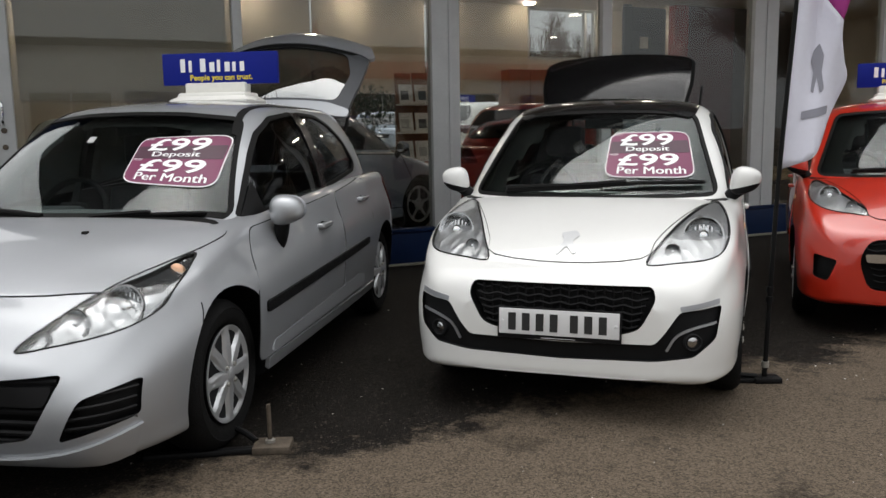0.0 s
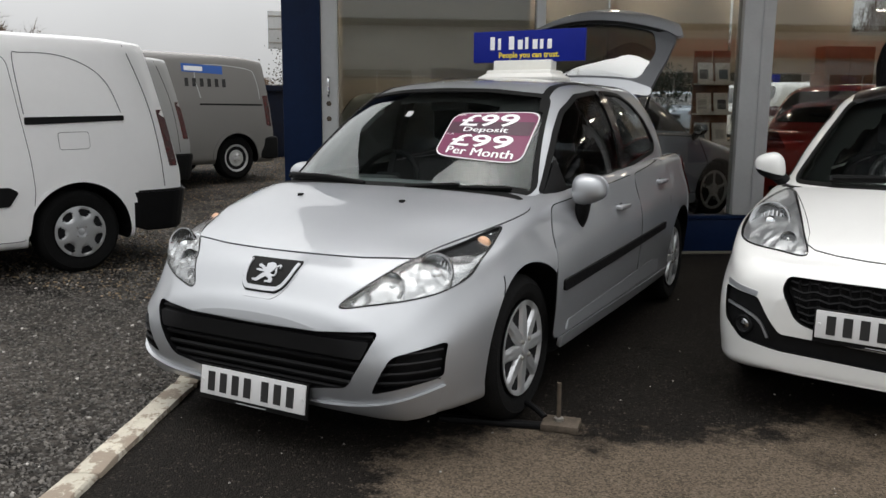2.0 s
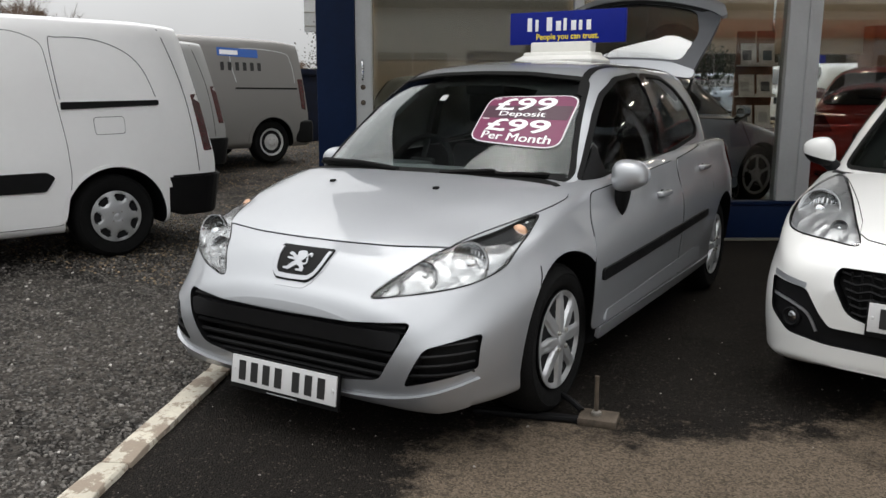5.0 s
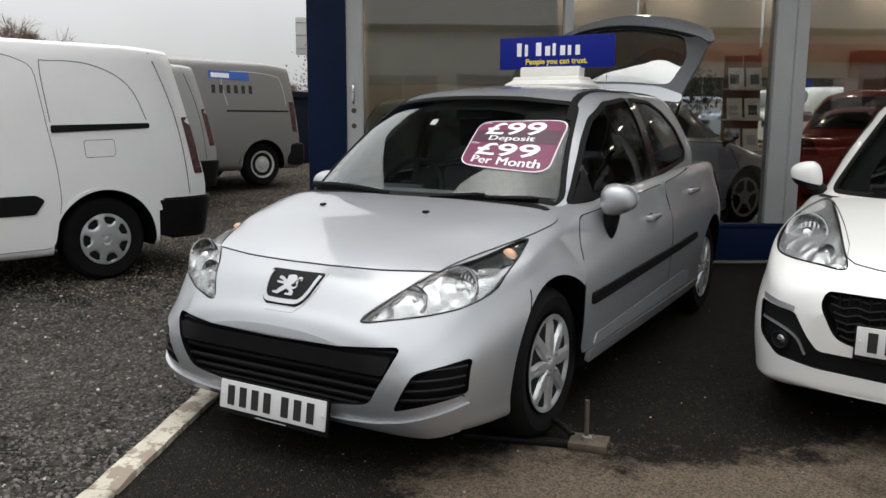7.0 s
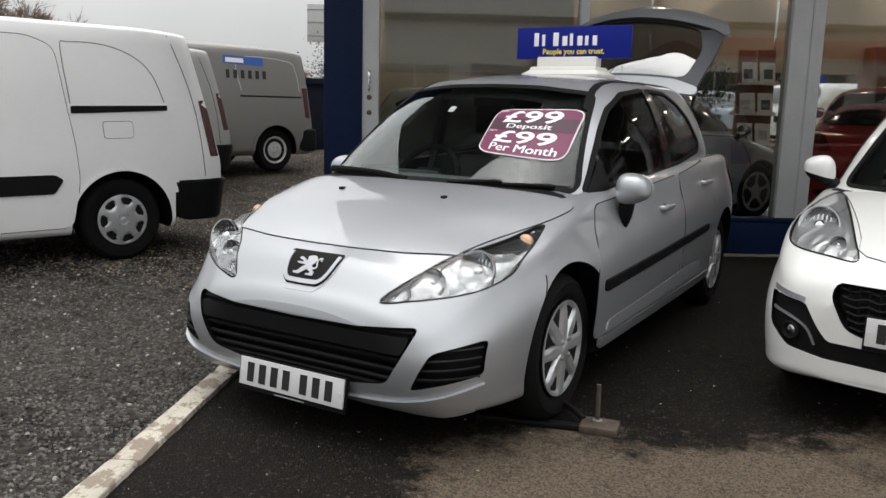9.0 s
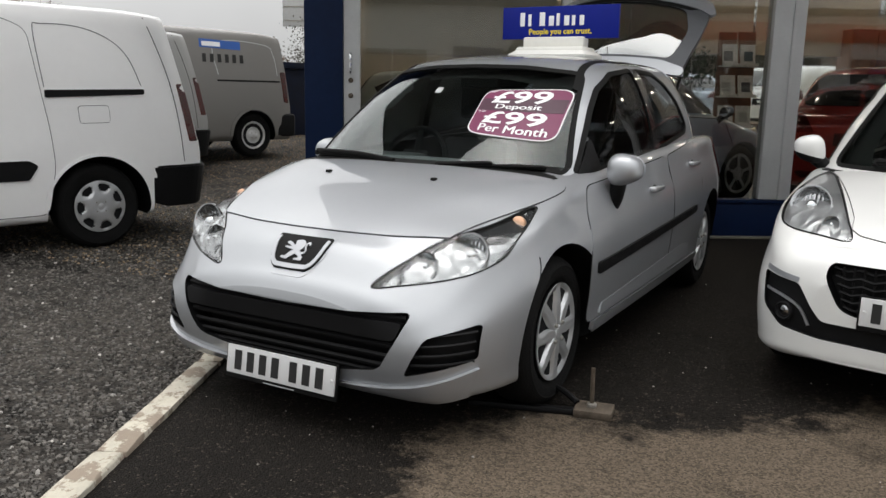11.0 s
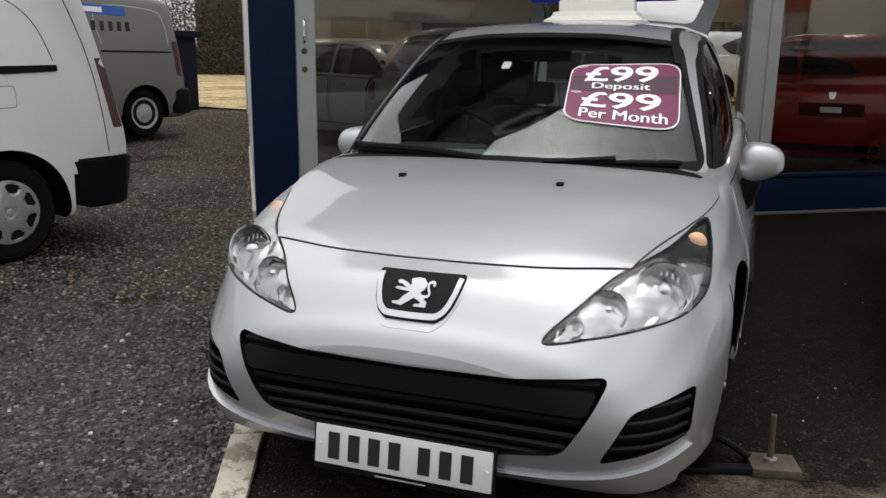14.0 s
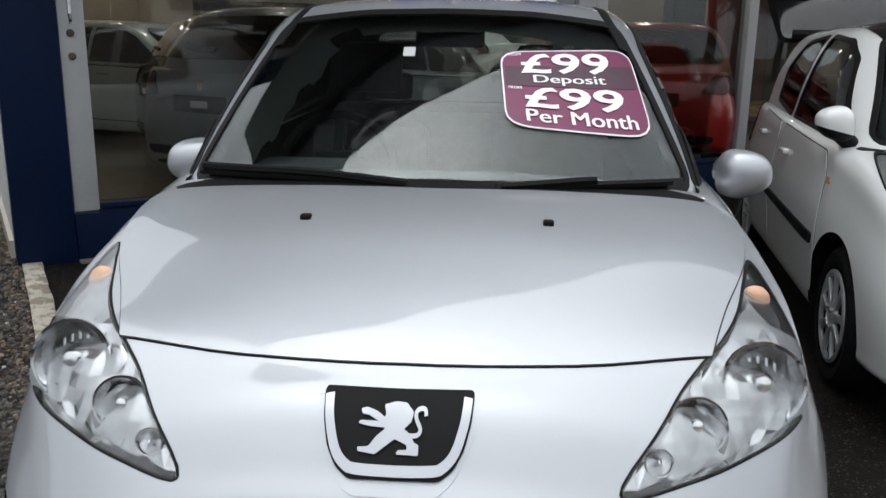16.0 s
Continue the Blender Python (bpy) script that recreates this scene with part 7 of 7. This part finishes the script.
stones("gravel_stones", 42000, in_gravel, .012, DARKSTONE, "dark loose gravel stones", 1)
stones("gravel_stones", 700, in_gravel, .013, PEBBLE, "scattered pale gravel stones", 1)
stones("gravel_stones", 13000, far_gravel, .013, STRAWBIT, "dry brown litter on the gravel", 1)
stones("grit", 260, on_asphalt, .006, PEBBLE, "scattered pale grit on the asphalt")

# ---------------------------------------------------------------- inside furniture
def furn(name, s, d, label, category, group="", yaw=0):
    return thing(name, FACE @ pose(s, d, 0.12, 0, 0, yaw), label, category, group)


rack = furn("leaflet_rack", 5.62, 4.65, "brown wooden leaflet rack with white brochures", "rack")
part("back_panel", boxed((-.27, 0, 0), (-.012, .04, 2.05), .01), WOOD, rack)
part("back_panel", boxed((.012, 0, 0), (.27, .04, 2.06), .01), WOOD, rack)
part("cross_panel", boxed((-.27, -.012, .1), (.27, -.002, 1.78), .004), WOOD, rack)
for k in range(3):
    z = .70 + k * .43
    part("shelf", boxed((-.27, -.20, z), (.25, -.014, z + .02), .004), LEAFLET, rack, "pale shelf with a front lip")
    part("shelf_lip", boxed((-.27, -.215, z), (.25, -.201, z + .05), .003), LEAFLET, rack)
    for j in range(2):
        e = thing("brochure", FACE @ pose(5.62 - .135 + j * .26, 4.65 - .125, .12 + z + .022, -12), "white printed brochure standing on the rack", "brochure", "brochures")
        part("cover", boxed((-.11, -.01, 0), (.11, .01, .30), .003), LEAFLET, e)
        part("picture", boxed((-.09 + .03 * j, -.0125, .06), (.04 + .03 * j, -.0105, .20), .0), (SLATE, FRAME_G, GATE_GREY)[(j + k) % 3], e)
disp = furn("display_wall", 11.75, 5.0, "tall dark plum display wall inside the showroom", "display wall")
part("panel", boxed((-.50, 0, 0), (.62, .12, 3.46), .01), PLUM, disp)
part("grey_panel", boxed((.625, 0, 0), (2.4, .12, 3.46), .01), FASCIA, disp)
part("red_post", boxed((-.82, -.05, 0), (-.505, .14, 3.46), .02), DEEP_RED, disp, "red painted post")
board = furn("slatted_board", 10.32, 5.0, "slate blue slatted board with a white switch box", "board")
part("backing", boxed((-.48, .03, 0), (.46, .06, 3.30), .006), SLATE, board)
for k in range(9):
    part("slat", boxed((-.30, .0, 1.55 + k * .19), (.44, .03, 1.725 + k * .19), .008), SLATE, board)
part("edge_post", boxed((-.48, -.01, 0), (-.32, .03, 3.34), .008), SLATE, board)
part("switch_box", boxed((-.14, -.03, 2.58), (.03, .0, 2.78), .008), SIGN_WHITE, board, "white switch box")
cup = furn("tall_cupboard", 8.25, 5.55, "reddish-brown wooden cupboard below the rear window", "cupboard")
part("carcass", boxed((-.42, .02, 0), (.42, .42, 2.22), .01), WOOD, cup)
for x in (-.41, .005):
    part("door", boxed((x, 0, .05), (x + .40, .02, 2.18), .006), WOOD, cup)

plant = furn("potted_plant", 5.02, 4.75, "dark green bushy plant in a pot", "plant")
part("pot", lathe([(.13, 0), (.17, .05), (.20, .38), (.18, .38), (.17, .33), (.001, .32)], 20, "z"), DARK, plant)
part("stem", tube([(0, 0, .3), (.01, 0, .8), (0, .01, 1.4)], .018, 6), BARK, plant)
rp = random.Random(3)
bm = bmesh.new()
for _ in range(420):
    d = Vector((rp.gauss(0, 1), rp.gauss(0, 1), rp.gauss(0, 1))).normalized() * rp.uniform(.10, .34)
    c = Vector((0, 0, 1.5)) + Vector((d.x, d.y, d.z * 1.15))
    m = Matrix.Translation(c) @ Euler((rp.uniform(0, 6), rp.uniform(0, 6), rp.uniform(0, 6))).to_matrix().to_4x4()
    l, w = rp.uniform(.03, .06), rp.uniform(.012, .022)
    bm.faces.new([bm.verts.new(m @ Vector(q)) for q in ((-l, 0, 0), (0, -w, .006), (l, 0, 0), (0, w, .006))])
part("crown", bm, LEAF, plant)

# ---------------------------------------------------------------- beyond the yard
cab = thing("bin_store", pose(-11.35, 13.2, 0.36, 0, 0, -14), "dark navy timber bin store on the gravel", "bin store")
part("body", boxed((-.55, -.5, -.2), (.36, .5, 1.28), .01), BIN_NAVY, cab)
part("lid", boxed((-.62, -.58, 1.28), (.43, .58, 1.40), .02), BIN_NAVY, cab)
for k in range(4):
    part("board", boxed((-.54 + k * .22, -.512, -.2), (-.335 + k * .22, -.5, 1.27), .004), BIN_NAVY, cab)

sheet = bmesh.new()
N = 24
grid = [[sheet.verts.new((-40 + 60 * i / N, 13.8 + 90 * (j / N) ** 2, yard_height(-40 + 60 * i / N, 13.8 + 90 * (j / N) ** 2) + .03)) for j in range(N + 1)] for i in range(N + 1)]
for i in range(N):
    for j in range(N):
        sheet.faces.new((grid[i][j], grid[i + 1][j], grid[i + 1][j + 1], grid[i][j + 1]))
tagged(part("straw_field", sheet, STRAW), "dry straw-coloured rough grass beyond the gravel", "grass", kind="structure")


def bare_tree(m, seed, height, label):
    r = random.Random(seed)
    tr = thing("bare_tree", m, label, "tree", "bare trees")
    trunk_pts = [(r.uniform(-.1, .1) * k, r.uniform(-.1, .1) * k, height * .12 * k) for k in range(5)]
    part("trunk", tube(trunk_pts, height * .026, 8, height * .015), BARK, tr)
    verts, faces = [], []

    def seg(a, b, ra, rb):
        d = (b - a).normalized()
        u = d.orthogonal().normalized()
        v = d.cross(u)
        base = len(verts)
        for p, rr in ((a, ra), (b, rb)):
            for k in range(3):
                an = 2.094 * k
                verts.append(p + (u * math.cos(an) + v * math.sin(an)) * rr)
        for k in range(3):
            faces.append((base + k, base + (k + 1) % 3, base + 3 + (k + 1) % 3, base + 3 + k))

    def grow(p, d, l, rad, depth):
        q = p + d * l
        seg(p, q, rad, rad * .7)
        if depth == 0:
            return
        for _ in range(5):
            nd = (d + Vector((r.gauss(0, .5), r.gauss(0, .5), r.gauss(.12, .35)))).normalized()
            grow(p + d * l * r.uniform(.35, 1), nd, l * r.uniform(.6, .85), rad * .60, depth - 1)
    top = Vector(trunk_pts[-1])
    for k in range(7):
        a = k * .9 + r.random()
        start = Vector(trunk_pts[2]).lerp(top, r.random())
        grow(start, Vector((math.cos(a) * .7, math.sin(a) * .7, r.uniform(.5, 1.1))).normalized(), height * .17, height * .0065, 4)
    me = bpy.data.meshes.new("crown")
    me.from_pydata(verts, [], faces)
    me.materials.append(TWIG)
    o = new("crown", me)
    o.parent = tr
    return tr


for i, (x, y, h) in enumerate(((-36, 20, 7.0), (-32, 22, 5.2), (-35, 26, 4.9), (-34, 21, 6.2), (-41, 22, 8), (-29, 33, 3.4), (-33, 24, 5.0), (-38, 17, 8), (-34, 24, 5.4), (-31, 20.4, 5.6))):
    bare_tree(pose(x, y, 0.3, 0, 0, 40 * i), 20 + i, h, "bare winter tree with brown twigs beyond the yard")

rh = random.Random(9)
verts, faces = [], []
for _ in range(60000):
    s_ = rh.random()
    x, y = -34 + 34 * s_ + rh.gauss(0, .5), 36 + 7 * s_ + rh.gauss(0, .9)
    tall = 1.0 + 1.6 * ease(-31.0, -29.0, x)
    z = .3 + (2.0 + .30 * math.sin(x * .9) + .22 * math.sin(x * 2.3 + 1) + rh.gauss(0, .12)) * tall * rh.random()
    c = Vector((x, y, z))
    d = Vector((rh.gauss(0, 1), rh.gauss(0, 1), rh.gauss(.4, .8))).normalized()
    u = d.orthogonal().normalized() * rh.uniform(.018, .045)
    base = len(verts)
    verts += [c - d * .07, c + u, c + d * .08, c - u]
    faces.append((base, base + 1, base + 2, base + 3))
me = bpy.data.meshes.new("hedge")
me.from_pydata(verts, [], faces)
HEDGE = material("dark_winter_hedge", (0.050, 0.042, 0.024), 0.9, vary=0.5, scale=3)
me.materials.append(HEDGE)
tagged(new("hedge", me), "dark brown-green winter hedge at the field's edge", "hedge", kind="stuff")
core = boxed((-36, 0, .2), (0, 2.0, 1.9), .3, 3)
box(core, (-29.8, .2, .2), (0, 2.4, 4.7), .5, 3)
co = tagged(part("hedge_core", core, HEDGE), "dark inner mass of the winter hedge", "hedge", kind="stuff")
co.matrix_basis = pose(0, 44.2, 0, 0, 0, 11.6)

road_sign = thing("road_sign", pose(-57.1, 70.5, .5, 0, 0, 38), "grey back of a large road sign on a post", "road sign")
part("sign_board", boxed((-2.55, 0, 7.2), (3.0, .1, 11.1), .03), FRAME_G, road_sign)
for z in (7.8, 9.2, 10.5):
    part("stiffener", boxed((-2.5, -.06, z), (2.95, -.002, z + .12), .02), STEEL, road_sign)
part("post", tube([(0, .2, -.6), (0, .2, 11.0)], .14, 10), STEEL, road_sign)

# ---------------------------------------------------------------- the yard behind the showroom
faced("rear_yard", boxed((2.6, 6.6, 0), (40, 60, .44), .05), ASPHALT, "raised asphalt yard behind the showroom", "ground")
yard_white = showroom_car(rear_at(-2.97, 17.7, 130, .44), WHITE, "white hatchback parked behind the showroom", "yard_car")
yard_white["group"] = "cars behind the showroom"
for s_, d_, yaw, src, tone in ((9.6, 13.2, 165, None, "white"), (12.6, 13.8, 165, None, "white"), (6.4, 14.0, 150, None, "white"), (16.5, 17.5, 160, grey_car, "blue-grey"), (13.2, 18.5, 165, None, "white"), (19.0, 14.0, 160, None, "white"), (10.2, 19.0, 160, grey_car, "blue-grey")):
    c = copy_thing(src or yard_white, FACE @ pose(s_, d_, .44, 0, 0, yaw))
    c.name = "yard_car"
    tagged(c, tone + " hatchback parked behind the showroom", "car", "cars behind the showroom")
for s_, d_ in ((9.9, 12.0), (13.0, 12.6)):
    roof_sign(FACE @ pose(s_, d_, 1.905, 0, 0, -15))

# ---------------------------------------------------------------- across the forecourt, seen in the glass and the paint; far trees added to dim reflections
white_row = showroom_car(FACE @ pose(11.1, -17.6, 0), WHITE, "white hatchback parked across the forecourt", "row_car")
white_row["group"] = "cars across the forecourt"
for s_, src, tone in ((8.3, grey_car, "blue-grey"), (13.9, white_row, "white"), (16.7, pale_car, "pale silver"), (19.5, white_row, "white")):
    c = copy_thing(src, FACE @ pose(s_, -17.6, 0))
    c.name = "row_car"
    tagged(c, tone + " hatchback parked across the forecourt", "car", "cars across the forecourt")
for s_ in (8.3, 11.1, 16.7):
    roof_sign(FACE @ pose(s_, -15.4, 1.465, 0, 0, 180))
far_house = thing("retail_building", FACE @ pose(0, -34, 0), "pale retail building with a red band across the road", "building")
part("wall", boxed((-24, -6, -.2), (30, 0, 5.4), .05), RENDER_W, far_house)
part("red_band", boxed((9, 0.004, 4.1), (30, .12, 5.0), .02), RED, far_house)
part("roof_edge", boxed((-24.2, -6.2, 5.4), (30.2, .2, 5.75), .03), FASCIA, far_house)
for k in range(10):
    w_ = part("window", boxed((-21 + k * 5, .004, .5), (-17.6 + k * 5, .05, 3.3), .02), BLACK_ROOF, far_house)
    part("window_frame", boxed((-19.35 + k * 5, .054, .5), (-19.25 + k * 5, .09, 3.3), .01), FRAME_G, w_)
# trees at 38 to 61 are unseen, added to darken the panes' reflections
for i, (s_, d_, h) in enumerate(((20.5, 27, 8), (25.5, 31, 8), (34, -26, 11), (38, -24, 12), (46, -27, 13), (51, -30, 13), (56, -33, 13), (44, -33, 13), (61, -36, 14), (42, -28, 9), (-14, -26, 9), (-20, -24, 8))):
    bare_tree(FACE @ pose(s_, d_, 0), 60 + i, h, "bare winter tree of the surroundings, most added to dim reflections")
